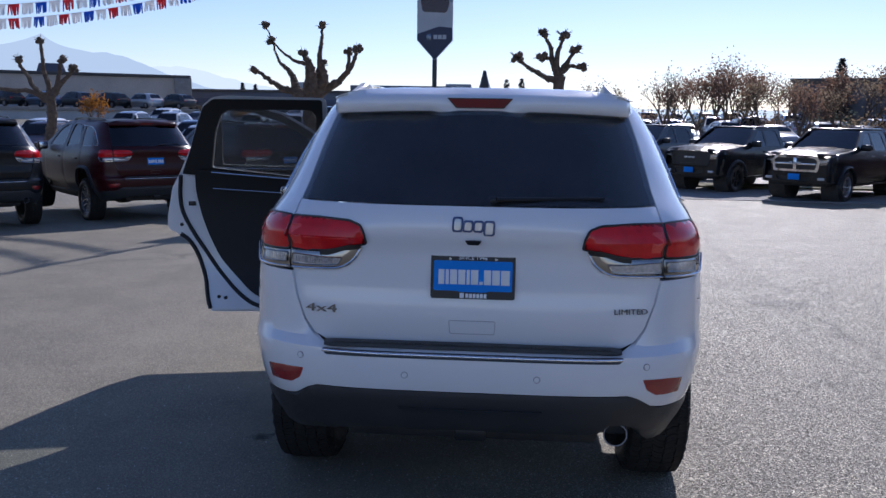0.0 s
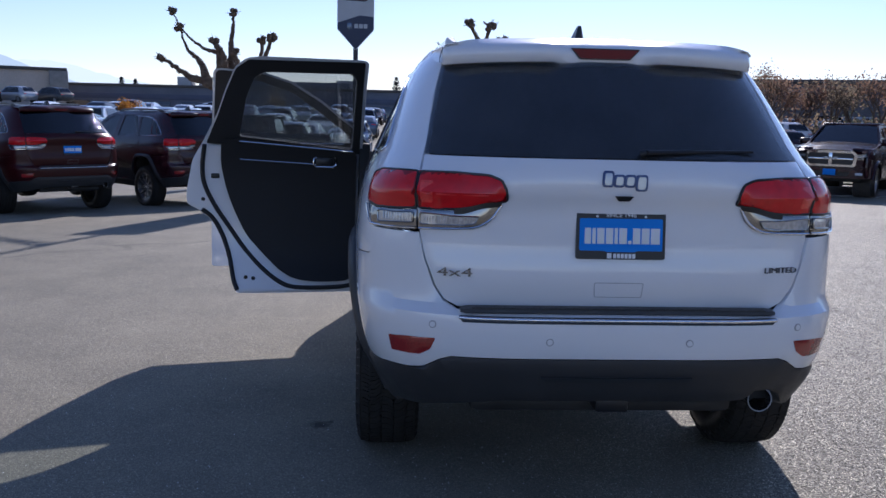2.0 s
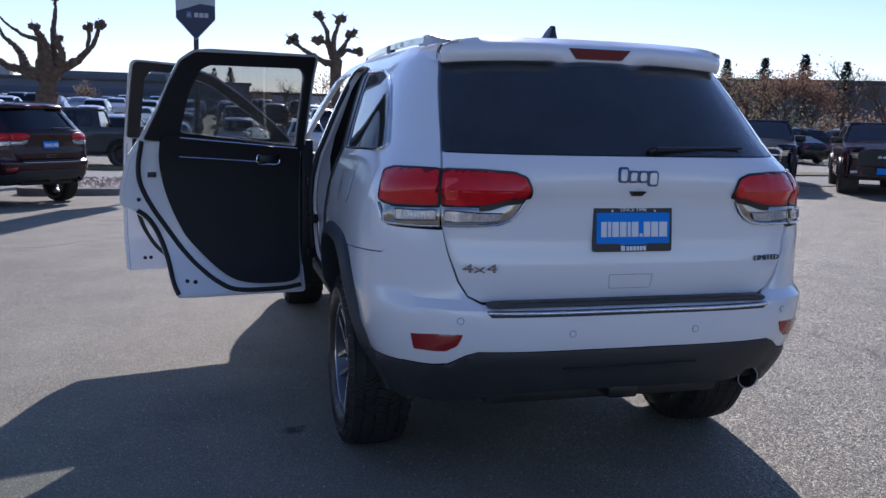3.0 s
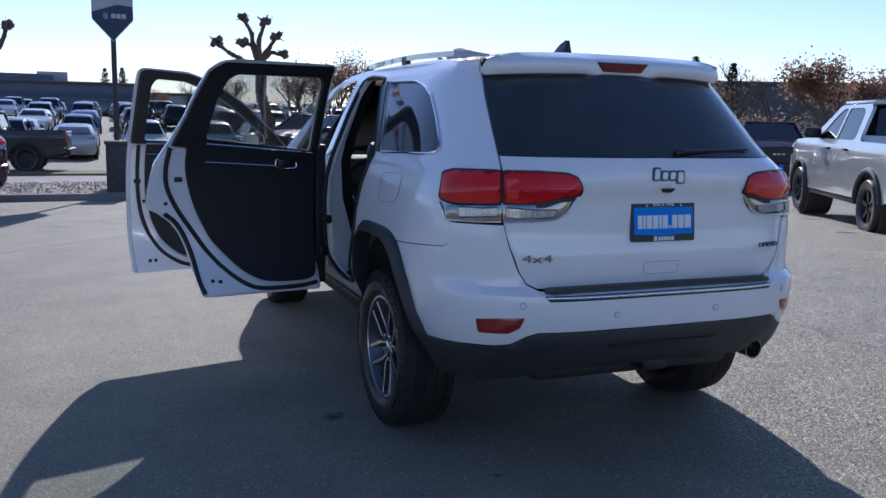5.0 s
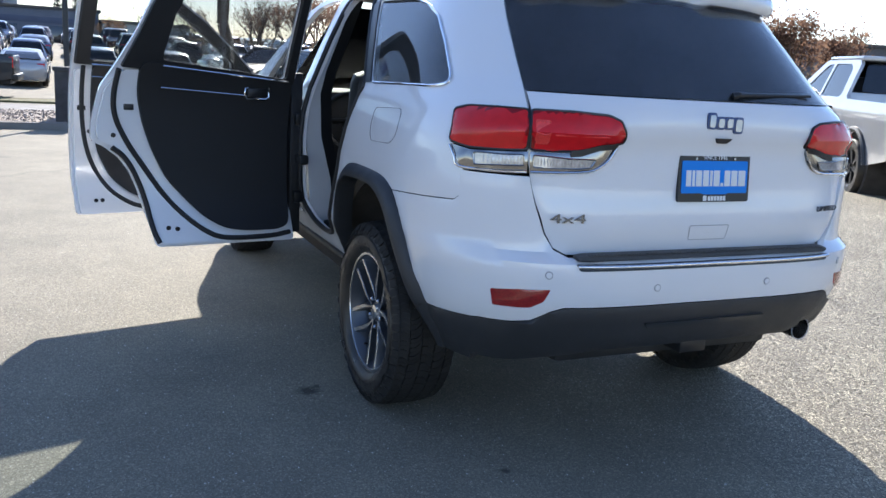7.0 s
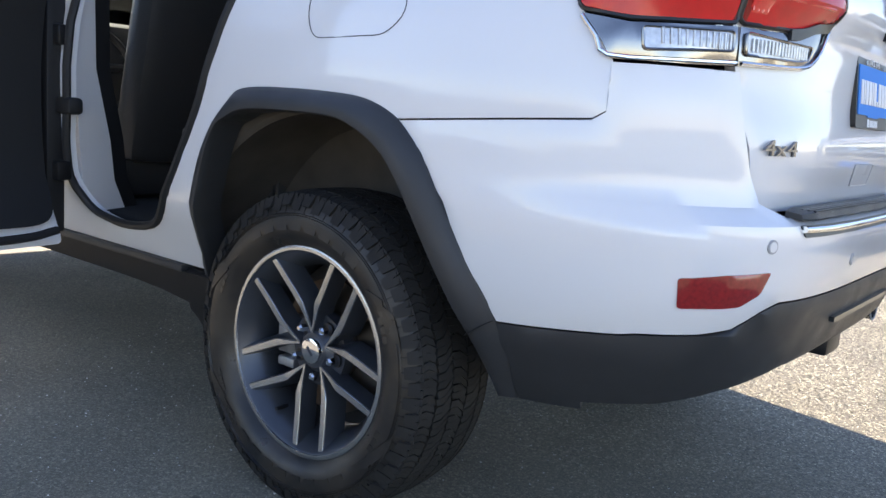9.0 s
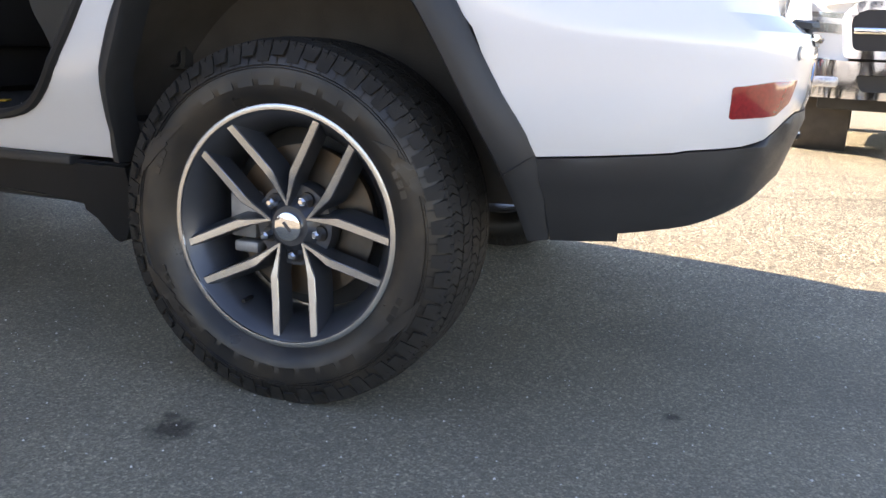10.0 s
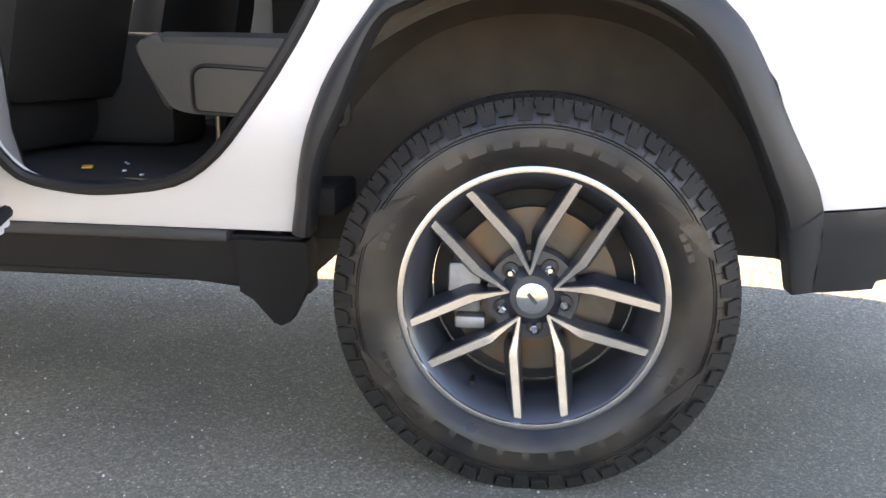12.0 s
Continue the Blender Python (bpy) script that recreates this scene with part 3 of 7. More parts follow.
REAR_DOOR = [(0.375, 0.482), (0.34, 0.62), (0.31, 0.743), (0.275, 0.83), (0.23, 0.892), (0.163, 0.945), (0.115, 0.966), (0.108, 1.0), (0.113, 1.06), (0.148, 1.22), (0.21, 1.325), (0.285, 1.47), (0.335, 1.605), (0.385, 1.715), (0.445, 1.758), (0.52, 1.768), (1.06, 1.765), (1.085, 1.75), (1.08, 1.35), (1.075, 0.8), (1.06, 0.48)]
REAR_DOOR_GLASS = [(0.40, 1.35), (0.44, 1.56), (0.485, 1.665), (0.535, 1.692), (1.0, 1.695), (1.025, 1.66), (1.02, 1.285)]
FRONT_DOOR = [(1.095, 0.47), (1.105, 0.8), (1.112, 1.33), (1.12, 1.735), (1.145, 1.752), (1.42, 1.74), (1.62, 1.685), (1.82, 1.57), (2.05, 1.40), (2.19, 1.28), (2.20, 1.18), (2.20, 0.7), (2.17, 0.52), (2.11, 0.47)]
FRONT_DOOR_GLASS = [(1.195, 1.31), (1.205, 1.65), (1.235, 1.69), (1.42, 1.68), (1.62, 1.615), (1.80, 1.50), (2.02, 1.34), (2.04, 1.29)]


def side_outline(bottom_open):
    """The painted side from the lamp and the bumper's joint to the nose."""
    o = [uy(*p) for p in ARCH_OUT[:10]]
    o += [uy(-0.275, 0.94), uy(-0.68, 0.972), uy(-0.703, 0.988), uy(-0.70, 1.075), uy(-0.67, 1.12), uy(-0.635, 1.165), uy(-0.60, 1.268)]
    o += [ux(0.81, 1.243), ux(0.74, 1.247), ux(0.682, 1.25), ux(0.668, 1.302), ux(0.637, 1.45), ux(0.602, 1.60), ux(0.578, 1.68)]
    o += [uy(-0.2, 1.755), uy(0.4, 1.765), uy(1.2, 1.76), uy(1.5, 1.735), uy(1.72, 1.66), uy(2.0, 1.46), uy(2.4, 1.21), uy(2.55, 1.12), uy(3.0, 1.07), uy(3.5, 1.0), uy(3.62, 0.93), uy(3.6, 0.75), uy(3.5, 0.62), uy(3.44, 0.45)]
    o += [uy(WHEELBASE - y, z) for y, z in ARCH_OUT[-2:0:-1]]
    o += [uy(2.42, 0.468)]
    return o


def mirrored(l):
    return [(-u, z) for u, z in reversed(l)]


def flare(side, front=False):
    """A wheel arch trim: a band that stands out from the skin and turns into the wheel house."""
    rows = []
    for (yo, zo), (yi, zi) in zip(flowing(ARCH_OUT, 4), flowing(ARCH_IN, 4)):
        ring = []
        for k, out in ((-0.16, -0.006), (-0.12, 0.006), (0.10, 0.018), (0.35, 0.029), (0.65, 0.034), (0.90, 0.033), (0.98, 0.026), (1.0, 0.010), (1.0, -0.05)):
            y, z = yo + (yi - yo) * k, zo + (zi - zo) * k
            yy = WHEELBASE - y if front else y
            x, _ = skin(uy(yy if not front else min(yy, 3.3), z)[0], z, GATE)
            base = x + (0.012 * min(1, max(0, (0.6 - z) / 0.1)) if y > 0.3 else 0)
            if y < -0.3 and out > 0:
                out *= 0.2 + 0.8 * min(1, max(0, (z - 0.40) / 0.17))
            ring.append((side * (base + out), yy, z))
        rows.append(ring)
    bm = bmesh.new()
    vs = [[bm.verts.new(p) for p in r] for r in rows]
    for a, b in zip(vs, vs[1:]):
        for i in range(len(a) - 1):
            bm.faces.new((a[i], a[i + 1], b[i + 1], b[i]))
    bmesh.ops.recalc_face_normals(bm, faces=bm.faces)
    bmesh.ops.solidify(bm, geom=bm.faces[:], thickness=0.004)
    return bm


def wheel_house(side, y):
    """The liner over the wheel: a thick half drum with a flange outside and a closed inner wall."""
    bm = bmesh.new()
    n = 40
    prof = [(0.885, 0.60), (0.89, 0.535), (0.88, 0.524), (0.82, 0.532), (0.70, 0.530), (0.635, 0.505), (0.605, 0.44), (0.60, 0.25), (0.60, 0.03)]
    back = [(0.592, 0.03), (0.592, 0.25), (0.597, 0.445), (0.628, 0.515), (0.70, 0.540), (0.82, 0.542), (0.872, 0.536), (0.877, 0.60)]
    rings = []
    for x, reach in prof + back:
        ring = []
        for i in range(n + 1):
            r = reach
            low = 2
            a = math.radians(low + (180 - 2 * low) * i / n)
            if r > 0.57:
                r = 0.528 + 0.07 * min(1, max(0, math.sin(a) - 0.45) * 4)
            rib = 0.004 * math.sin(7 * a) if 0.6 < x < 0.84 and r > 0.5 else 0
            z = 0.40 + 1.02 * (r + rib) * math.sin(a)
            ring.append(bm.verts.new((side * min(x, along(WIDTH, z) - 0.075 + 0.06 * min(1, max(0, (z - 0.6) / 0.2)) - (0.005 if (x, reach) in back else 0)), y + (r + rib) * math.cos(a), z)))
        rings.append(ring)
    for a, b in zip(rings, rings[1:] + rings[:1]):
        for i in range(n):
            bm.faces.new((a[i], a[i + 1], b[i + 1], b[i]))
    return bm


def roof_mesh():
    """The roof skin from the spoiler to the windscreen's head, with its two long creases."""
    bm = bmesh.new()
    ys = [-0.42 + 2.07 * i / 26 for i in range(27)]
    grid = []
    for y in ys:
        t = (y + 0.42) / 2.07
        edge = 0.60 + 0.035 * math.sin(math.pi * min(1, max(0, t * 0.9 + 0.1)))
        crown = 1.782 + 0.018 * math.sin(math.pi * (0.1 + 0.75 * t)) - 0.05 * max(0, t - 0.8) * 5 * max(0, t - 0.8)
        row = []
        for i in range(29):
            k = -1 + 2 * i / 28
            x = k * (edge + 0.02)
            z = crown - 0.012 * k * k - 0.035 * abs(k) ** 8 - 0.004 * math.exp(-((abs(k) - 0.72) / 0.04) ** 2)
            row.append(bm.verts.new((x, y, z)))
        grid.append(row)
    for a, b in zip(grid, grid[1:]):
        for i in range(28):
            bm.faces.new((a[i], a[i + 1], b[i + 1], b[i]))
    bmesh.ops.solidify(bm, geom=bm.faces[:], thickness=0.03)
    return bm


def spoiler_mesh():
    """The visor over the rear window: thick rounded lip, dipped in the middle round the brake lamp."""
    bm = bmesh.new()
    rows = []
    n = 44
    for i in range(n + 1):
        x = -0.6 + 1.2 * i / n
        k = abs(x) / 0.6
        back = -0.612 + 0.12 * k ** 3 + 0.042 * (1 - min(1, max(0, (abs(x) - 0.10) / 0.12)))
        fade = 0.058 * max(0.0, (k - 0.78) / 0.22) ** 2
        top = 1.755 - 0.012 * k ** 3
        dip = 0.016 * (1 - min(1, max(0, (abs(x) - 0.13) / 0.06)))
        low = 1.692 - 0.016 * k ** 2 - dip
        end = 1.0 if k < 0.95 else 1 - 0.35 * ((k - 0.95) / 0.05) ** 2
        mid = (top + low) / 2
        prof = [(-0.40, 1.790 - 0.028 * k ** 4 - fade), (-0.5, 1.784 - 0.022 * k ** 3 - 0.35 * fade), (back + 0.03, top + 0.004), (back + 0.008, top - 0.006), (back, top - 0.02), (back - 0.003, mid), (back + 0.004, low + 0.012), (back + 0.02, low), (back + 0.07, low + 0.004), (-0.46, 1.71), (-0.40, 1.73)]
        row = []
        for y, z in prof:
            y = -0.40 + (y + 0.40) * end
            row.append(bm.verts.new((x * 1.015, y, z)))
        rows.append(row)
    for a, b in zip(rows, rows[1:]):
        for j in range(len(a)):
            bm.faces.new((a[j], a[(j + 1) % len(a)], b[(j + 1) % len(a)], b[j]))
    bm.faces.new(rows[0])
    bm.faces.new(rows[-1][::-1])
    return bm


def loft(rows):
    """A closed skin through sections of equal length."""
    bm = bmesh.new()
    vs = [[bm.verts.new(p) for p in r] for r in rows]
    for a, b in zip(vs, vs[1:]):
        for j in range(len(a)):
            bm.faces.new((a[j], a[(j + 1) % len(a)], b[(j + 1) % len(a)], b[j]))
    bm.faces.new(vs[0][::-1])
    bm.faces.new(vs[-1])
    bmesh.ops.recalc_face_normals(bm, faces=bm.faces)
    return bm


def roof_corner(side):
    """The rounded corner where the roof, the rear pillar and the spoiler's end meet."""
    rows = []
    for y, x, top, low in ((-0.26, 0.655, 1.766, 1.70), (-0.32, 0.643, 1.7665, 1.70), (-0.38, 0.626, 1.7655, 1.69), (-0.43, 0.613, 1.762, 1.684), (-0.47, 0.604, 1.750, 1.69)):
        rows.append([(side * px, y, pz) for px, pz in ((0.54, top + 0.002), (x - 0.065, top - 0.004), (x - 0.042, top - 0.011), (x - 0.024, top - 0.024), (x - 0.012, top - 0.044), (x, low), (0.57, low - 0.01))])
    return loft(rows)


def rail_fairing(side):
    """The tapered end piece of a roof rail, running out on the roof."""
    rows = []
    for y, top, w in ((0.10, 1.808, 0.012), (0.03, 1.816, 0.017), (-0.05, 1.818, 0.020), (-0.10, 1.812, 0.021), (-0.18, 1.798, 0.019), (-0.27, 1.784, 0.015), (-0.36, 1.772, 0.008)):
        rows.append([(side * (0.556 + dx * w), y, z) for dx, z in ((-1.2, 1.752), (-1, top - 0.008), (-0.6, top), (0.6, top), (1, top - 0.008), (1.2, 1.752))])
    return loft(rows)


def rail_line(t):
    return 0.556 + 0.022 * math.sin(math.pi * t), -0.17 + 1.68 * t, 1.772 + 0.016 * math.sin(math.pi * t)


def rail_mesh(side, t0=0.0, t1=1.0, w=0.013, low=0.004, n=30):
    """A slim bowed roof rail bar, or a foot of it when low is below the roof."""
    bm = bmesh.new()
    rows = []
    for i in range(n + 1):
        t = t0 + (t1 - t0) * i / n
        x, y, z = rail_line(t)
        lift = 0.034 * min(1, max(0.0, math.sin(math.pi * t)) * 5) ** 0.8
        if low < 0:
            lift = lift * 0.96
        b = min(low, lift - 0.006) if low > 0 else low
        rows.append([bm.verts.new((side * (x + dx), y, z + dz)) for dx, dz in ((-w, b), (-w, lift - 0.004), (-w * 0.6, lift), (w * 0.6, lift), (w, lift - 0.004), (w, b))])
    for a, b in zip(rows, rows[1:]):
        for j in range(6):
            bm.faces.new((a[j], a[(j + 1) % 6], b[(j + 1) % 6], b[j]))
    bm.faces.new(rows[0])
    bm.faces.new(rows[-1][::-1])
    return bm


def hood_mesh():
    bm = bmesh.new()
    grid = []
    for j in range(15):
        t = j / 14
        y = 2.45 + 1.2 * t
        half = 0.885 - 0.17 * t ** 3
        row = []
        for i in range(25):
            k = -1 + 2 * i / 24
            z = 1.17 - 0.13 * t ** 1.8 - 0.05 * k ** 4 + 0.012 * math.exp(-((abs(k) - 0.55) / 0.1) ** 2)
            row.append(bm.verts.new((k * half, y - 0.12 * k * k * (1 if j else 0.6), z)))
        grid.append(row)
    for a, b in zip(grid, grid[1:]):
        for i in range(24):
            bm.faces.new((a[i], a[i + 1], b[i + 1], b[i]))
    bmesh.ops.solidify(bm, geom=bm.faces[:], thickness=0.03)
    return bm


def windscreen_put(x, t, off):
    y = 2.52 - 0.92 * t - 0.10 * (x / 0.7) ** 2
    z = 1.13 + 0.56 * t
    return Vector((x, y + 0.5 * off, z + 0.85 * off))


def tyre_mesh():
    R, w = 0.3855, 0.128
    prof = [(0.243, -0.098), (0.252, -0.108), (0.268, -0.124), (0.288, -0.134), (0.31, -0.137), (0.335, -0.132), (0.352, -0.124), (0.366, -0.114), (0.373, -0.10), (0.376, -0.05), (0.377, 0.0)]
    full = prof + [(r, -a) for r, a in reversed(prof[:-1])]
    return lathe(full, 72)


def tread_mesh():
    """Five tight rows of zigzag blocks with sipes, and thin shoulder lugs parted by narrow slots."""
    bm = bmesh.new()

    def block(corners, r0, r1):
        vs = []
        for r in (r0, r1):
            for a, x in corners:
                drop = 0.009 * (abs(x) / 0.11) ** 4
                vs.append(bm.verts.new((x, (r - drop) * math.cos(a), (r - drop) * math.sin(a))))
        k = len(corners)
        bm.faces.new(vs[k:])
        for i in range(k):
            bm.faces.new((vs[i], vs[(i + 1) % k], vs[k + (i + 1) % k], vs[k + i]))

    n = 66
    s = 2 * math.pi / n
    for i in range(n):
        a = s * i
        for j, (x0, x1, lean) in enumerate(((-0.119, -0.080, 0.10), (-0.074, -0.029, -0.55), (-0.024, 0.024, 0.5), (0.029, 0.074, -0.55), (0.080, 0.119, 0.10))):
            o = s * (0.41 * j % 1)
            mid, half = (x0 + x1) / 2, 0.455 if (i + j) % 2 else 0.44
            bend = 0.22 * s * (1 if j % 2 else -1)
            notch = 0.004 * (1 if i % 2 else -1)
            for b0, b1 in ((-half, -0.015), (0.015, half)):
                block([(a + o + s * (b0 - lean / 2), x0 + notch * 0.5), (a + o + s * b0 + bend, mid), (a + o + s * (b0 + lean / 2), x1 - notch * 0.5),
                       (a + o + s * (b1 + lean / 2), x1 + notch * 0.5), (a + o + s * b1 + bend, mid), (a + o + s * (b1 - lean / 2), x0 - notch * 0.5)], 0.372, 0.3855)
        for sgn in (-1, 1):
            o = s * (0.0 if sgn < 0 else 0.41 * 4 % 1)
            low = 0.338 if i % 2 else 0.350
            for c0, c1, proud in ((-0.48, 0.45, 0.0), (-0.1, -0.04, 0.0012)):
                bot = low if not proud else 0.330
                ring = [bm.verts.new((sgn * (x + proud), r * math.cos(t), r * math.sin(t))) for x, r, t in
                        ((0.116, 0.3772, a + o + s * c0), (0.116, 0.3772, a + o + s * c1), (0.1335, bot, a + o + s * (c1 - 0.08)), (0.1335, bot, a + o + s * (c0 + 0.10)),
                         (0.106, 0.372, a + o + s * c0), (0.106, 0.372, a + o + s * c1), (0.128, bot - 0.002, a + o + s * (c1 - 0.08)), (0.128, bot - 0.002, a + o + s * (c0 + 0.10)))]
                for f in ((0, 1, 2, 3), (0, 4, 5, 1), (1, 5, 6, 2), (2, 6, 7, 3), (3, 7, 4, 0)):
                    bm.faces.new([ring[q] for q in f])
    return bm


def arc_bars(radius, a0, a1, n, height, fill, x, depth=0.0016):
    """Raised plain bars on the sidewall, where maker's words stand."""
    bm = bmesh.new()
    for i in range(n):
        b0 = a0 + (a1 - a0) * (i + 0.5 - fill / 2) / n
        b1 = a0 + (a1 - a0) * (i + 0.5 + fill / 2) / n
        rows = []
        for r, dx in ((radius, 0.0), (radius + height, 0.0015)):
            rows.append([bm.verts.new((x + dx - depth * k, r * math.cos(a), r * math.sin(a))) for k in (0, 1) for a in (b0, (b0 + b1) / 2, b1)])
        lo, hi = rows
        for q in (0, 1):
            bm.faces.new((lo[3 + q], lo[4 + q], hi[4 + q], hi[3 + q]))
            bm.faces.new((lo[q], lo[q + 1], lo[4 + q], lo[3 + q]))
            bm.faces.new((hi[q + 1], hi[q], hi[3 + q], hi[4 + q]))
        bm.faces.new((lo[0], lo[3], hi[3], hi[0]))
        bm.faces.new((lo[2], hi[2], hi[5], lo[5]))
    return bm


def sidewall_flash(points, x, depth=0.0022):
    """A raised flat shape on the sidewall from (radius, degrees) corners."""
    bm = bmesh.new()
    out = []
    for (r0, a0), (r1, a1) in zip(points, points[1:] + points[:1]):
        for k in range(6):
            out.append((r0 + (r1 - r0) * k / 6, radians(a0 + (a1 - a0) * k / 6)))
    lo = [bm.verts.new((x + depth, r * math.cos(a), r * math.sin(a))) for r, a in out]
    hi = [bm.verts.new((x - (0.0012 if r < 0.325 else -0.0018), r * math.cos(a), r * math.sin(a))) for r, a in out]
    bm.faces.new(hi)
    for i in range(len(lo)):
        bm.faces.new((lo[i], lo[(i + 1) % len(lo)], hi[(i + 1) % len(lo)], hi[i]))
    bmesh.ops.triangulate(bm, faces=[f for f in bm.faces if len(f.verts) > 4])
    return bm


def spoke_mesh(face_only, centre, hand):
    """One limb of a twin spoke: straight from the rim's lip to a kink, then bent in to the hub. Outside is -x."""
    path = [(0.2385, 10.4, 0.0080, -0.1045, 0.024), (0.226, 11.0, 0.0076, -0.103, 0.018), (0.20, 12.4, 0.0078, -0.099, 0.014), (0.15, 16.6, 0.0082, -0.092, 0.013), (0.116, 21.6, 0.0084, -0.0885, 0.013),
            (0.1095, 22.6, 0.0080, -0.0878, 0.0125), (0.0905, 24.4, 0.0056, -0.0848, 0.010), (0.066, 28.5, 0.0036, -0.0815, 0.006), (0.0435, 36.9, 0.0024, -0.080, 0.004)]
    pts = []
    for r, a, w, x, flank in path:
        t, r = radians(centre + hand * a), 1.036 * r
        pts.append((Vector((r * math.cos(t), r * math.sin(t))), w, x, flank, t))
    bm = bmesh.new()
    rows = []
    for i, (p, w, x, flank, t) in enumerate(pts):
        q0, q1 = pts[max(0, i - 1)][0], pts[min(len(pts) - 1, i + 1)][0]
        d = (q1 - q0).normalized()
        n = Vector((-d.y, d.x))
        if n.dot(Vector((-math.sin(t), math.cos(t)))) * hand < 0:
            n = -n
        l, r = p + n * w, p - n * w
        if face_only:
            rows.append([bm.verts.new((x + o, v.x, v.y)) for v, o in ((l, 0.001), (p + n * w * 0.9, 0), (p - n * w * 0.9, 0), (r, 0.001), (r, 0.004), (l, 0.004))])
        else:
            out, near = p + n * (w + 0.0014), p - n * (w + 0.0014)
            rows.append([bm.verts.new((xx, v.x, v.y)) for v, xx in ((out, x + 0.0022), (near, x + 0.0022), (p - n * (w + 0.005), x + 0.05), (p + n * (w + flank), x + 0.055), (p + n * (w + flank * 0.75), x + 0.03))])
    for a, b in zip(rows, rows[1:]):
        for j in range(len(a)):
            bm.faces.new((a[j], a[(j + 1) % len(a)], b[(j + 1) % len(a)], b[j]))
    bm.faces.new(rows[0])
    bm.faces.new(rows[-1][::-1])
    return bm


def joined(meshes):
    out = bmesh.new()
    for b in meshes:
        me = bpy.data.meshes.new("tmp")
        b.to_mesh(me)
        b.free()
        out.from_mesh(me)
        bpy.data.meshes.remove(me)
    return out


def cylinder(x0, x1, r0, r1, n=32, y=0.0, z=0.0):
    bm = bmesh.new()
    tube(bm, (x0, y, z), (x1, y, z), r0, r1, n)
    return bm


def wheel(parent, x, y, turn, right=False, rich=True):
    """A wheel with its tyre, rim, brake and nuts; outside is -x before the pose."""
    w = new("wheel")
    w.parent = parent
    w.matrix_basis = pose(x, y, 0.3745, 0, 0, 180 if right else 0) @ pose(0, 0, 0, turn, 0, 0)
    tyre = part("tyre", tyre_mesh(), TYRE, w, "black rubber tyre with raised sidewall bars")
    part("tread", tread_mesh(), TREAD, tyre, "deep all-terrain tread blocks", 30)
    if rich:
        for (r, a0, a1, n, h) in ((0.292, -128, -52, 8, 0.028), (0.292, 55, 128, 8, 0.026), (0.29, 150, 162, 3, 0.012), (0.29, 200, 212, 3, 0.012), (0.29, 328, 340, 3, 0.012), (0.29, 18, 30, 3, 0.012)):
            for i in range(n):
                s = (a1 - a0) / n
                part("sidewall_bar", arc_bars(r, radians(a0 + s * i - turn), radians(a0 + s * (i + 1) - turn), 1, h, 0.72, -0.1358), TYRE, tyre)
        for a, f in ((30, 1), (150, -1), (212, 1), (328, -1)):
            pts = [(0.336, a - 15 * f), (0.336, a - 2 * f), (0.318, a + 3 * f), (0.322, a + 5 * f), (0.292, a + 13 * f), (0.303, a + 3 * f), (0.297, a + 2 * f), (0.315, a - 8 * f)]
            part("sidewall_flash", sidewall_flash([(r, q - turn) for r, q in pts], -0.1372), TYRE, tyre)
        for r in (0.3255, 0.3305):
            part("sidewall_ridge", lathe([(r - 0.0012, -0.1340), (r, -0.1362), (r + 0.0012, -0.1335), (r, -0.131)], 72), TYRE, tyre)
    rim = part("rim", lathe([(1.036 * r, a) for r, a in [(0.246, -0.112), (0.247, -0.104), (0.233, -0.101), (0.206, -0.050), (0.202, 0.02), (0.222, 0.10), (0.24, 0.105), (0.232, 0.11), (0.196, 0.02), (0.198, -0.052), (0.228, -0.104), (0.238, -0.112)]], 72), GUNMETAL, w, "dark gunmetal alloy rim with machined faces")
    part("rim_lip", lathe([(1.036 * r, a) for r, a in [(0.2325, -0.1035), (0.235, -0.1128), (0.2415, -0.1138), (0.2455, -0.1125), (0.2455, -0.108), (0.235, -0.104)]], 80), MACHINED, rim, "bright machined ring")
    for k in range(5):
        c = 72 * k
        part("spoke", joined([spoke_mesh(False, c, 1), spoke_mesh(False, c, -1)]), GUNMETAL, rim)
        part("spoke_face", joined([spoke_mesh(True, c, 1), spoke_mesh(True, c, -1)]), MACHINED, rim, "bright machined spoke face")
        t = radians(c)
        part("wheel_nut", joined([cylinder(-0.083, -0.06, 0.0098, 0.0115, 6, 0.0635 * math.cos(t), 0.0635 * math.sin(t)), cylinder(-0.088, -0.083, 0.005, 0.0098, 6, 0.0635 * math.cos(t), 0.0635 * math.sin(t))]), CHROME, w, "chrome wheel nut", 25)
        part("nut_seat", cylinder(-0.062, -0.058, 0.016, 0.017, 20, 0.0635 * math.cos(t), 0.0635 * math.sin(t)), BLACK, w)
    part("hub", joined([cylinder(-0.076, -0.03, 0.042, 0.085, 40), cylinder(-0.056, -0.03, 0.088, 0.092, 40)]), GUNMETAL, rim)
    cap = part("hub_cap", joined([cylinder(-0.086, -0.07, 0.030, 0.034, 40), cylinder(-0.0885, -0.086, 0.022, 0.030, 40)]), CHROME, w, "bright round hub cap")
    part("cap_mark", boxed(-0.0892, -0.0885, -0.013, 0.013, -0.003, 0.004), GUNMETAL, cap)
    t = radians(-58 - turn)
    part("valve", cylinder(-0.085, -0.05, 0.005, 0.006, 10, 0.208 * math.cos(t), 0.208 * math.sin(t)), BLACK, w)
    return w


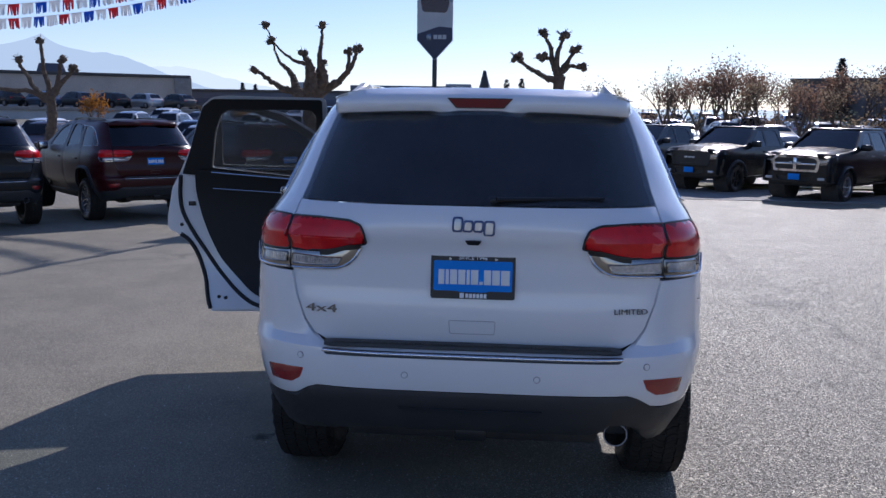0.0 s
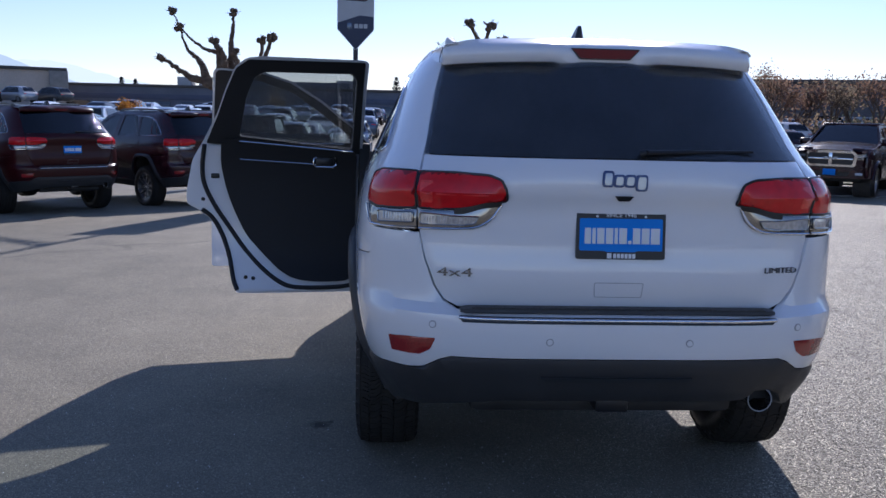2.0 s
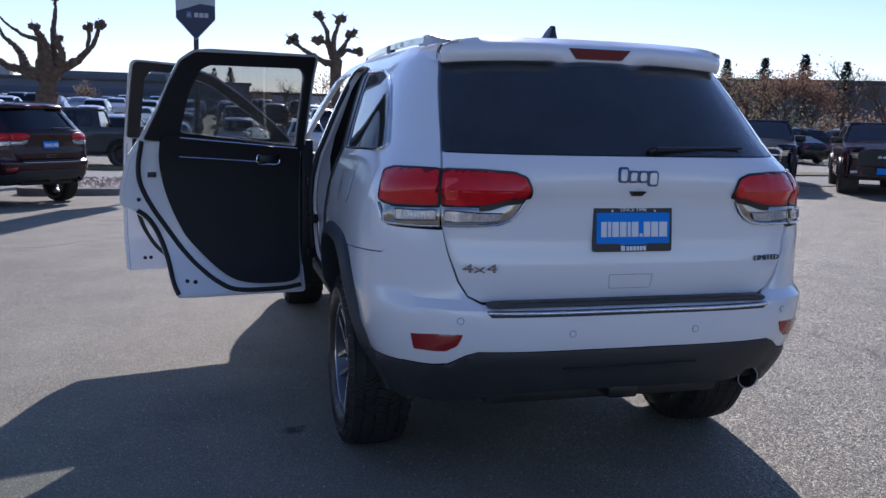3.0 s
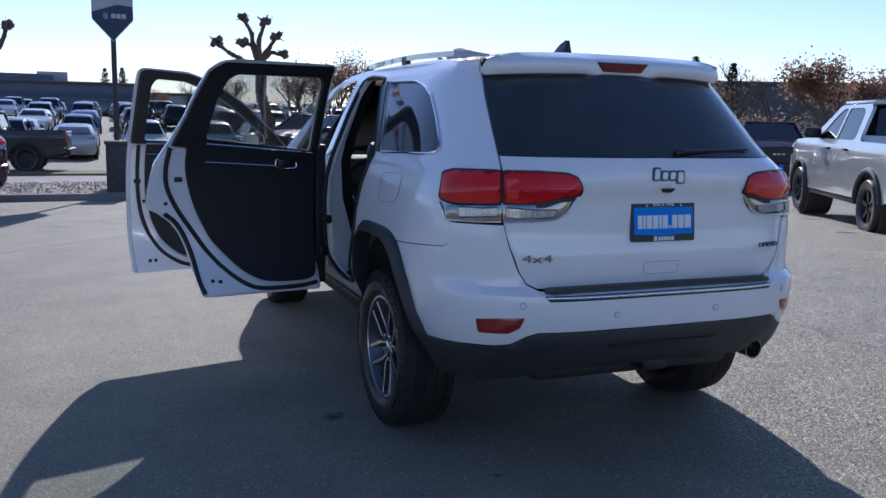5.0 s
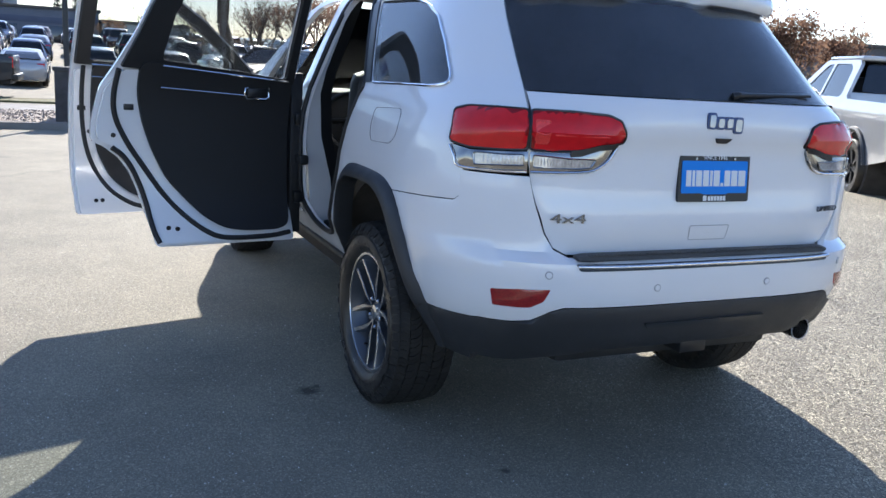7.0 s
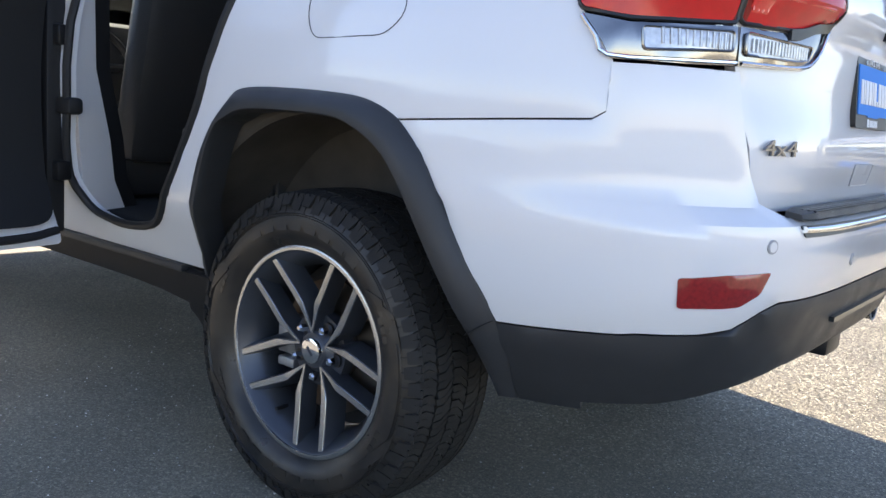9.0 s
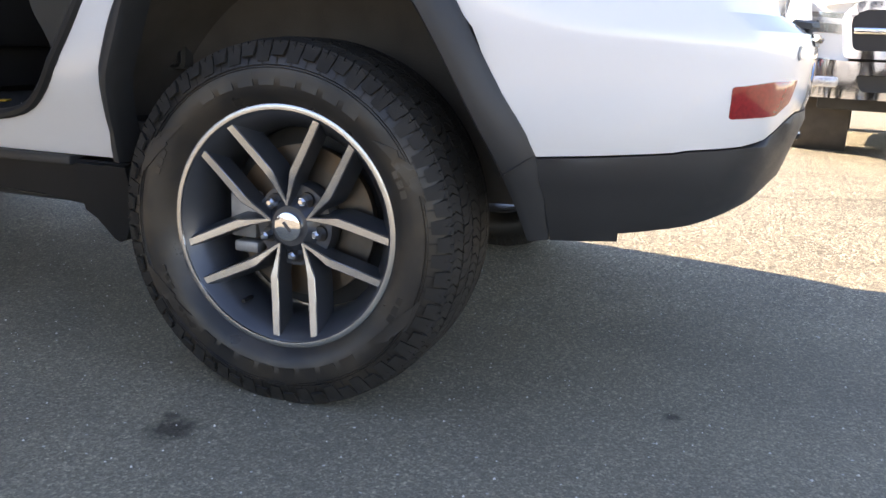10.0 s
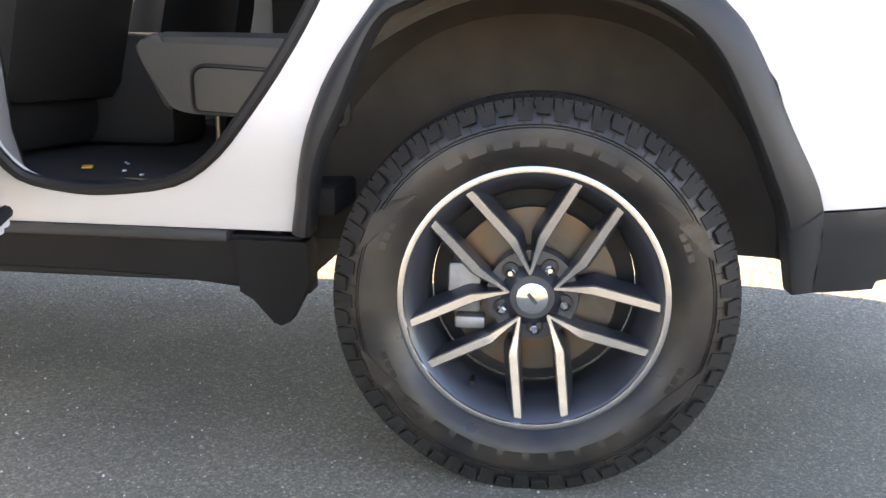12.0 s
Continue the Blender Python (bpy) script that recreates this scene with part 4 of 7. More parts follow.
def brake(parent, x, y, right=False):
    b = new("brake")
    b.parent = parent
    b.matrix_basis = pose(x, y, 0.3745, 0, 0, 180 if right else 0)
    part("brake_disc", joined([lathe([(0.165, -0.018), (0.165, 0.002), (0.09, 0.002), (0.09, -0.018)], 56), cylinder(-0.05, 0.0, 0.085, 0.09, 36)]), STEEL, b, "worn steel brake disc")
    s = -1 if right else 1
    part("caliper", joined([boxed(-0.05, 0.03, s * 0.10, s * 0.165, -0.045, 0.055, 0.008), boxed(-0.06, -0.02, s * 0.09, s * 0.15, -0.075, -0.05, 0.006)]), CAST, b)
    part("dust_shield", cylinder(0.03, 0.034, 0.203, 0.203, 40), DARKMETAL, b)
    return b


# ---- pickup trucks and far cars ----
def truck_put(side):
    def put(y, z, o):
        x = 1.0 if z < 1.2 else 1.0 - 0.27 * ((z - 1.2) / 0.75) ** 1.1
        x -= 0.03 * max(0, 0.7 - z)
        if y > 2.2:
            x *= 1 - 0.12 * ((y - 2.2) / 0.75) ** 2
        return Vector((side * (x + o), y, z))
    return put


def truck_arch(c, r=0.53, n=10):
    return [(c + r * 1.03 * math.cos(math.radians(a)), 0.42 + r * math.sin(math.radians(a))) for a in [8 + 164 * i / n for i in range(n + 1)]]


def simple_wheel(parent, x, y, r, width, right, rimmat):
    w = new("wheel")
    w.parent = parent
    w.matrix_basis = pose(x, y, r, 0, 0, 180 if right else 0)
    h = width / 2
    tyre = part("tyre", lathe([(r * 0.62, -h * 0.8), (r * 0.72, -h), (r * 0.92, -h), (r, -h * 0.7), (r, h * 0.7), (r * 0.92, h), (r * 0.62, h * 0.8)], 40), TYRE, w)
    rim = part("rim", joined([lathe([(r * 0.64, -h * 0.86), (r * 0.66, -h * 0.9), (r * 0.60, -h * 0.8), (r * 0.55, -h * 0.3), (r * 0.55, h * 0.5), (r * 0.62, h * 0.7)], 40), cylinder(-h * 0.5, -h * 0.3, r * 0.2, r * 0.22, 20)]), rimmat, w)
    for k in range(6):
        a = radians(60 * k + 15)
        bm = bmesh.new()
        c, s = math.cos(a), math.sin(a)
        q = [(0.14, 0.05), (0.6, 0.075), (0.6, -0.075), (0.14, -0.05)]
        f = [bm.verts.new((-h * (0.62 + 0.2 * u), r * (u * c - v * s), r * (u * s + v * c))) for u, v in q]
        b = [bm.verts.new((-h * 0.2, r * (u * c - v * s), r * (u * s + v * c))) for u, v in q]
        bm.faces.new(f), bm.faces.new(b[::-1])
        for i in range(4):
            bm.faces.new((f[i], f[(i + 1) % 4], b[(i + 1) % 4], b[i]))
        part("spoke", bm, rimmat, rim)
    return w


def pickup(name, label, m, paint, bright, group="", bump=None):
    """A crew cab pickup, heading to +y, its origin on the ground below its middle."""
    t = thing(name, label, "pickup truck", m, group)
    rear_arch, front_arch = truck_arch(-1.77), truck_arch(1.90)
    side_o = [(2.86, 0.55), (2.9, 0.8), (2.88, 1.1), (2.78, 1.22), (2.5, 1.30), (1.45, 1.385), (1.30, 1.42), (0.55, 1.90), (0.25, 1.96), (-0.5, 1.965), (-0.85, 1.94), (-1.0, 1.85), (-1.08, 1.40), (-1.15, 1.345), (-2.98, 1.33), (-3.0, 1.25), (-2.98, 0.62)] + rear_arch[::-1] + [(-1.20, 0.50), (1.33, 0.48)] + front_arch[::-1]
    wf = [(1.05, 1.36), (0.44, 1.80), (0.30, 1.85), (0.12, 1.86), (0.10, 1.36)]
    wr = [(0.02, 1.36), (0.03, 1.86), (-0.62, 1.86), (-0.78, 1.78), (-0.86, 1.42), (-0.8, 1.36)]
    for s in (-1, 1):
        put = truck_put(s)
        side = part("body_side", shell(rounded(side_o, 0.03, 2), put, 0.05, [rounded(wf, 0.05), rounded(wr, 0.05)], 0.12), paint, t)
        part("front_window", shell(rounded(wf, 0.05), put, 0.01, (), 0.15, -0.012), SMOKED, t)
        part("rear_side_window", shell(rounded(wr, 0.05), put, 0.01, (), 0.15, -0.012), SMOKED, t)
        for y0, y1 in ((0.07, 1.05), (-0.83, 0.02)):
            o = [(y0, 0.56), (y1, 0.56), (y1 + 0.02, 1.33), (y0, 1.33)]
            part("door_panel", shell(rounded(o, 0.04), put, 0.02, (), 0.2, 0.006, 0.005), paint, t)
        for y in (0.2, -0.72):
            part("door_handle", boxed(*sorted((s * 0.99, s * 1.03)), y, y + 0.16, 1.19, 1.225, 0.01), bright, t)
        mirror = part("door_mirror", boxed(*sorted((s * 0.93, s * 1.22)), 0.92, 1.04, 1.36, 1.54, 0.04), BLACK if bright is not CHROME else paint, t)
        for arch in (rear_arch, front_arch):
            bm = bmesh.new()
            pts = [put(y, z, 0.0) for y, z in arch]
            rope(bm, pts, 0.045, 8)
            part("arch_trim", bm, PLASTIC if bright is not CHROME else paint, t)
        part("running_board", boxed(*sorted((s * 0.8, s * 0.97)), -1.1, 1.28, 0.40, 0.47, 0.02), BLACK, t)
        simple_wheel(t, s * 0.87, 1.90, 0.415, 0.29, s > 0, DARKRIM if bright is not CHROME else ALLOY)
        simple_wheel(t, s * 0.87, -1.77, 0.415, 0.29, s > 0, DARKRIM if bright is not CHROME else ALLOY)
        for c in (1.90, -1.77):
            part("wheel_house", cylinder(s * 0.5, s * 0.93, 0.5, 0.5, 24, c, 0.45), LINER, t)
        part("head_lamp", shell(rounded([(s * 0.60, 1.0), (s * 0.90, 1.02), (s * 0.90, 1.17), (s * 0.58, 1.15)], 0.03), lambda x, z, o: Vector((x, 2.93 - 0.22 * (abs(x) / 0.95) ** 3 + o, z)), 0.08, (), 0.08), LAMPGREY, t, "dark head lamp with a clear slit")
        part("lamp_slit", shell(rounded([(s * 0.64, 1.07), (s * 0.88, 1.09), (s * 0.88, 1.13), (s * 0.62, 1.11)], 0.015), lambda x, z, o: Vector((x, 2.93 - 0.22 * (abs(x) / 0.95) ** 3 + o, z)), 0.02, (), 0.08, 0.008), CLEARLENS, t)
        part("corner_panel", shell([(s * 0.56, 0.80), (s * 0.985, 0.82), (s * 0.985, 1.02), (s * 0.60, 1.0)], lambda x, z, o: Vector((x, 2.92 - 0.22 * (abs(x) / 0.95) ** 3 + o, z)), 0.10, (), 0.08), paint, t)
        part("lamp_brow", shell([(s * 0.50, 1.15), (s * 0.985, 1.16), (s * 0.93, 1.29), (s * 0.50, 1.31)], lambda x, z, o: Vector((x, 2.90 - 0.22 * (abs(x) / 0.95) ** 3 - 0.5 * (z - 1.15) + o, z)), 0.10, (), 0.08), paint, t)
        part("fog_lamp", boxed(*sorted((s * 0.62, s * 0.80)), 2.86, 2.95, 0.60, 0.68, 0.02), CLEARLENS, t)
        part("tail_lamp", boxed(*sorted((s * 0.84, s * 0.98)), -3.015, -2.9, 0.95, 1.30, 0.02), RED, t, "red tail lamp")
    bm = bmesh.new()
    g = []
    for j in range(9):
        y = 1.25 + 1.62 * j / 8
        g.append([bm.verts.new((k / 8 * (0.93 - 0.1 * (j / 8) ** 3), y, 1.43 - 0.12 * (j / 8) ** 1.5 - 0.05 * abs(k / 8) ** 5 + (0.02 if abs(k) < 4 else 0) - (0.07 if j == 8 else 0))) for k in range(-8, 9)])
    for a, b in zip(g, g[1:]):
        for i in range(16):
            bm.faces.new((a[i], a[i + 1], b[i + 1], b[i]))
    bmesh.ops.solidify(bm, geom=bm.faces[:], thickness=0.04)
    part("hood", bm, paint, t)
    part("roof", boxed(-0.75, 0.75, -0.98, 0.42, 1.90, 1.975, 0.03), paint, t)
    part("windscreen", shell(rounded([(-0.86, 0.0), (0.86, 0.0), (0.70, 1.0), (-0.70, 1.0)], 0.05), lambda x, k, o: Vector((x, 1.32 - 0.88 * k - 0.1 * x * x + o * 0.5, 1.41 + 0.51 * k + o)), 0.02, (), 0.15), SMOKED, t, "dark windscreen")
    part("rear_screen", shell(rounded([(-0.72, 1.45), (0.72, 1.45), (0.66, 1.85), (-0.66, 1.85)], 0.05), lambda x, z, o: Vector((x, -1.06 + 0.12 * (z - 1.4) / 0.5 - o, z)), 0.02, (), 0.2), SMOKED, t)
    part("cab_back", boxed(-0.92, 0.92, -1.05, -0.99, 0.7, 1.44, 0.01), paint, t)
    part("bed_floor", boxed(-0.9, 0.9, -2.95, -1.05, 0.78, 0.84), BLACK, t)
    gate = part("tailgate", boxed(-0.84, 0.84, -3.02, -2.95, 0.80, 1.33, 0.02), paint, t)
    part("gate_band", boxed(-0.6, 0.6, -3.028, -3.018, 1.05, 1.18, 0.004), BLACK, gate)
    part("rear_bumper", boxed(-0.98, 0.98, -3.14, -2.95, 0.55, 0.76, 0.04), bright, t)
    front = lambda x, z, o: Vector((x, 2.95 - 0.22 * (abs(x) / 0.95) ** 3 + o, z))
    grille = part("grille", shell(rounded([(-0.56, 0.86), (0.56, 0.86), (0.60, 1.12), (0.52, 1.20), (-0.52, 1.20), (-0.60, 1.12)], 0.05), front, 0.08, (), 0.1), BLACK, t, "black mesh grille")
    part("grille_frame", shell(rounded([(-0.60, 0.82), (0.60, 0.82), (0.65, 1.13), (0.55, 1.24), (-0.55, 1.24), (-0.65, 1.13)], 0.05), front, 0.06, [rounded([(-0.54, 0.88), (0.54, 0.88), (0.58, 1.11), (0.50, 1.18), (-0.50, 1.18), (-0.58, 1.11)], 0.05)], 0.08, 0.015), bright if bright is CHROME else BLACK, grille)
    if bright is CHROME:
        for x0, x1, z0, z1 in ((-0.045, 0.045, 0.87, 1.19), (-0.55, -0.05, 1.0, 1.05), (0.05, 0.55, 1.0, 1.05)):
            part("grille_bar", boxed(x0, x1, 2.93, 2.966, z0, z1, 0.01), CHROME, grille)
    for i in range(3):
        part("grille_mark", boxed(-0.17 + 0.12 * i, -0.08 + 0.12 * i, 2.945, 2.972, 1.02, 1.08, 0.005), SILVER, grille)
    part("front_bumper", shell(rounded([(-0.97, 0.52), (0.97, 0.52), (0.97, 0.84), (0.6, 0.80), (-0.6, 0.80), (-0.97, 0.84)], 0.05), front, 0.15, [rounded([(-0.45, 0.58), (0.45, 0.58), (0.5, 0.70), (-0.5, 0.70)], 0.03)], 0.1, 0.03), bump or paint, t)
    part("lower_grille", boxed(-0.5, 0.5, 2.82, 2.9, 0.56, 0.72), BLACK, t)
    part("licence_plate", boxed(-0.155, 0.155, 2.97, 2.99, 0.60, 0.76, 0.004), PLATEBLUE, t, "blue dealer plate")
    part("underbody", joined([boxed(-0.75, 0.75, -2.9, 2.7, 0.42, 0.62, 0.03), boxed(-0.5, 0.5, 1.2, 2.8, 0.6, 1.1)]), DARKMETAL, t)
    part("dashboard", boxed(-0.85, 0.85, 0.9, 1.25, 1.1, 1.38, 0.05), TRIM, t)
    for s in (-0.4, 0.4):
        part("seat", boxed(s - 0.26, s + 0.26, -0.05, 0.1, 0.9, 1.68, 0.06), SEATMAT, t)
    return t


def street_car(name, label, m, paint, tall, group):
    """A small modern car or crossover, heading to +y."""
    c = thing(name, label, "car", m, group)
    H = 1.68 if tall else 1.46
    st = [(-2.25, 0.80, 0.42, 0.86, 0.86), (-2.15, 0.86, 0.25, 0.98, 0.98), (-1.6, 0.90, 0.2, 1.0, H - (0.18 if tall else 0.32)), (-0.9, 0.91, 0.2, 0.98, H - 0.03), (0.1, 0.91, 0.2, 0.96, H), (0.75, 0.90, 0.2, 0.95, H - 0.12), (1.3, 0.89, 0.2, 0.94, 1.02), (1.9, 0.87, 0.22, 0.84, 0.86), (2.25, 0.74, 0.3, 0.66, 0.68)]
    bm = bmesh.new()
    rows = []
    for y, w, z0, zb, zt in st:
        k = max(0.0, (zt - zb))
        wt = w - 0.30 * min(1, k / 0.6)
        prof = [(0, z0), (w * 0.9, z0), (w, z0 + 0.2), (w, zb - 0.05), (w - 0.04, zb), (wt, zt - 0.04 * min(1, k * 4)), (wt * 0.7, zt), (0, zt + 0.01)]
        prof = prof + [(-x, z) for x, z in reversed(prof[1:-1])]
        rows.append([bm.verts.new((x, y, z)) for x, z in prof])
    for a, b in zip(rows, rows[1:]):
        for j in range(len(a)):
            bm.faces.new((a[j], a[(j + 1) % len(a)], b[(j + 1) % len(a)], b[j]))
    bm.faces.new(rows[0]), bm.faces.new(rows[-1][::-1])
    part("body", bm, paint, c, angle=50)
    for s in (-1, 1):
        o = [(-1.45, 0.04), (-1.1, 0.85), (0.2, 0.87), (0.6, 0.78), (1.1, 0.08)]
        part("side_window", shell(rounded(o, 0.06), lambda y, k, off: Vector((s * (0.895 - 0.27 * k + off), y, 0.97 + (H - 1.03) * k)), 0.02, (), 0.5, 0.0), SMOKED, c)
    part("windscreen", shell([(-0.72, 0.1), (0.72, 0.1), (0.56, 0.9), (-0.56, 0.9)], lambda x, k, off: Vector((x, 1.34 - 0.6 * k, 1.0 + (H - 1.10) * k + off)), 0.02, (), 0.4, 0.035), SMOKED, c)
    part("rear_screen", shell([(-0.7, 0.1), (0.7, 0.1), (0.56, 0.9), (-0.56, 0.9)], lambda x, k, off: Vector((x, -2.08 + (0.5 if tall else 0.9) * k, 1.02 + (H - 1.14) * k + off)), 0.02, (), 0.4, 0.03), SMOKED, c)
    for s in (-1, 1):
        for y in (-1.35, 1.4):
            part("wheel", joined([cylinder(s * 0.72, s * 0.92, 0.32, 0.32, 20, y, 0.32)]), TYRE, c)
            part("rim", cylinder(s * 0.915, s * 0.93, 0.2, 0.19, 16, y, 0.32), ALLOY, c)
        part("head_lamp", boxed(*sorted((s * 0.5, s * 0.78)), 2.08, 2.2, 0.62, 0.74, 0.02), CLEARLENS, c)
        part("tail_lamp", boxed(*sorted((s * 0.55, s * 0.82)), -2.24, -2.14, 0.78, 0.92, 0.02), RED, c)
    return c


SMOKED = glass("smoked_car_glass", (0.34, 0.36, 0.38))
ALLOY = material("bright_alloy", (0.55, 0.55, 0.56), 0.3, 0.9)
DARKRIM = material("dark_alloy", (0.04, 0.04, 0.042), 0.35, 0.6)


def flowing(line, n=5):
    """A smooth line through the points."""
    v = [Vector(p) for p in line]
    v = [2 * v[0] - v[1]] + v + [2 * v[-1] - v[-2]]
    out = []
    for a, b, c, d in zip(v, v[1:], v[2:], v[3:]):
        for i in range(n):
            t = i / n
            out.append(tuple(0.5 * (2 * b + (c - a) * t + (2 * a - 5 * b + 4 * c - d) * t * t + (3 * b - a - 3 * c + d) * t ** 3)))
    return out + [tuple(v[-2])]


def door(car, side, outline, pane, hinge_y, opened, name, paint, rich, tint):
    """A door built shut on the skin, then swung about its hinge."""
    put = put_on(GATE, side)
    d = part(name, shell(rounded([uy(*p) for p in outline], 0.02), put, 0.03, [rounded([uy(*p) for p in pane], 0.02)], 0.06, 0.004, 0.004), paint, car, "door in body colour with dark inner trim")
    if opened:
        x = side * 0.90
        d.matrix_basis = pose(x + side * 0.055, hinge_y, 0, 0, 0, side * opened) @ pose(-x, -hinge_y, 0)
    g = part("door_glass", shell(rounded([uy(*p) for p in pane], 0.02), put, 0.004, (), 0.08, -0.012), tint, d, "tinted side window")
    rear = outline is REAR_DOOR
    if not rear:
        mir = part("door_mirror", boxed(*sorted((side * 0.945, side * 1.13)), 1.93, 2.04, 1.20, 1.36, 0.04), paint, d, "door mirror in body colour")
        part("mirror_glass", boxed(*sorted((side * 0.965, side * 1.11)), 1.922, 1.93, 1.22, 1.34, 0.003), MIRROR, mir, "mirror glass")
    if not rich:
        part("handle", boxed(*sorted((side * 0.935, side * 0.965)), (0.3 if rear else 1.25), (0.5 if rear else 1.45), 1.08, 1.11, 0.01), paint, d)
        if paint is WHITE:
            o = [(0.30, 1.33), (0.32, 1.06), (0.43, 0.78), (0.60, 0.60), (0.80, 0.54), (1.04, 0.56), (1.04, 1.29)] if rear else [(1.20, 1.31), (1.20, 0.6), (1.55, 0.52), (2.02, 0.56), (2.09, 0.8), (2.10, 1.27)]
            part("trim_panel", shell(rounded([uy(*p) for p in o], 0.04), put, 0.05, (), 0.12, -0.045), TRIM, d, "black door trim panel")
            u = [(0.26, 1.325), (0.33, 1.47), (0.40, 1.62), (0.46, 1.748), (1.06, 1.752), (1.06, 1.27)] if rear else [(1.12, 1.29), (1.13, 1.74), (1.42, 1.73), (1.62, 1.67), (1.82, 1.555), (2.17, 1.27)]
            part("window_frame", shell(rounded([uy(*p) for p in u], 0.01), put, 0.03, [rounded([uy(*p) for p in pane], 0.02)], 0.1, -0.032), TRIM, d, "black window frame")
        return d
    # inner frame in body colour, seals, trim panel, latch, plugs
    cx = sum(p[0] for p in outline) / len(outline)

    def drawn_in(k, lower=0.0, upper=0.0):
        out = []
        for y, z in outline:
            n = (Vector((cx, 1.0)) - Vector((y, z))).normalized()
            out.append((y + n.x * k, z + n.y * k + lower * (z < 0.7) - upper * (z > 1.6)))
        return out

    inner = [uy(*p) for p in drawn_in(0.02)]
    hole = [uy(*p) for p in pane]
    low = [p for p in drawn_in(0.02) if p[1] < 1.26]
    if rear:
        frame_low = [(0.39, 0.5), (0.355, 0.63), (0.325, 0.75), (0.29, 0.84), (0.245, 0.905), (0.175, 0.958), (0.13, 0.98), (0.13, 1.06), (0.165, 1.215), (0.24, 1.30), (1.03, 1.27), (1.03, 0.5)]
        trim = [(0.305, 1.335), (0.30, 1.25), (0.30, 1.19), (0.325, 1.06), (0.365, 0.94), (0.43, 0.80), (0.525, 0.69), (0.61, 0.605), (0.69, 0.56), (0.80, 0.545), (0.97, 0.545), (1.025, 0.57), (1.04, 0.65), (1.045, 1.28), (0.38, 1.338)]
        seal = [(0.215, 1.30), (0.20, 1.18), (0.21, 1.08), (0.262, 0.965), (0.338, 0.845), (0.418, 0.725), (0.505, 0.625), (0.60, 0.55), (0.70, 0.515), (0.92, 0.512), (1.03, 0.525)]
        seal2 = [(0.192, 0.944), (0.238, 0.908), (0.276, 0.853), (0.31, 0.775), (0.338, 0.68), (0.366, 0.57), (0.39, 0.505)]
        frame_up = [(0.225, 1.31), (0.29, 1.46), (0.34, 1.595), (0.39, 1.705), (0.455, 1.748), (1.06, 1.752), (1.06, 1.26), (1.0, 1.26)]
        plugs = ((0.20, 1.0), (0.435, 0.57), (0.465, 0.565))
        latch, grip = (0.27, 1.13), (0.865, 1.215)
    else:
        frame_low = [(1.11, 0.475), (1.12, 0.8), (1.125, 1.26), (1.5, 1.29), (2.12, 1.25), (2.14, 1.1), (2.12, 0.72), (2.09, 0.52), (2.05, 0.475)]
        trim = [(1.21, 1.30), (1.21, 0.98), (1.24, 0.80), (1.30, 0.66), (1.40, 0.57), (1.55, 0.53), (1.9, 0.525), (2.02, 0.56), (2.07, 0.7), (2.08, 1.26), (1.6, 1.30)]
        seal = [(1.165, 1.28), (1.165, 1.0), (1.185, 0.82), (1.24, 0.67), (1.33, 0.56), (1.5, 0.495), (1.9, 0.49), (2.04, 0.52)]
        seal2 = None
        frame_up = [(1.122, 1.29), (1.135, 1.725), (1.155, 1.74), (1.42, 1.725), (1.61, 1.67), (1.81, 1.555), (2.04, 1.385), (2.17, 1.27), (2.0, 1.265)]
        plugs = ((1.20, 0.92), (1.20, 0.545), (1.235, 0.545))
        latch, grip = (1.165, 1.05), (1.95, 1.15)
    part("inner_frame", shell(rounded([uy(*p) for p in frame_low], 0.02), put, 0.03, (), 0.08, -0.03), paint, d)
    part("window_frame", shell(rounded([uy(*p) for p in frame_up], 0.015), put, 0.035, [rounded(hole, 0.02)], 0.08, -0.028), TRIM, d, "black window frame")
    t = part("trim_panel", shell(rounded([uy(*p) for p in trim], 0.05), put, 0.035, (), 0.07, -0.05, 0.0), TRIM, d, "black door trim panel")
    for line in (seal, seal2):
        if line:
            bm = bmesh.new()
            pts = [put(*uy(*p), -0.062) for p in flowing(line)]
            rope(bm, pts, 0.0125, 8)
            part("door_seal", bm, RUBBER, d, "black rubber seal")
    for y, z in plugs:
        p = put(*uy(y, z), -0.06)
        part("plug", cylinder(p.x - 0.004, p.x + 0.004, 0.011, 0.011, 16, p.y, p.z), BLACK, d)
    p = put(*uy(*latch), -0.058)
    part("latch", boxed(p.x - 0.006, p.x + 0.006, p.y - 0.025, p.y + 0.02, p.z - 0.014, p.z + 0.014, 0.003), BLACK, d)
    # chrome strip on the window sill, pull handle, decor line
    b0, b1 = (0.40, 1.02) if rear else (1.20, 1.98)
    z0, z1 = (1.34, 1.288) if rear else (1.305, 1.295)
    bm = bmesh.new()
    a, b = put(*uy(b0, z0 - 0.016), -0.088), put(*uy(b1, z1 - 0.014), -0.088)
    tube(bm, a, b, 0.0055, n=8)
    part("sill_strip", bm, CHROME, d, "bright strip below the window")
    bm = bmesh.new()
    a, b = put(*uy(b0 + 0.0, 1.225), -0.088), put(*uy(b1 - 0.2, 1.20), -0.088)
    tube(bm, a, b, 0.0035, n=6)
    part("decor_strip", bm, CHROME, t)
    p = put(*uy(*grip), -0.088)
    ring = [Vector((p.x, p.y + 0.062 * cx_, p.z + 0.03 * cz_)) for cx_, cz_ in ((1, 0.7), (0.85, 1), (-0.6, 1), (-0.95, 0.6), (-1, -0.3), (-0.85, -0.9), (0.7, -1), (1, -0.6))]
    bm = bmesh.new()
    rope(bm, ring, 0.006, 8, True)
    part("inner_handle", bm, CHROME, t, "chrome inner door handle")
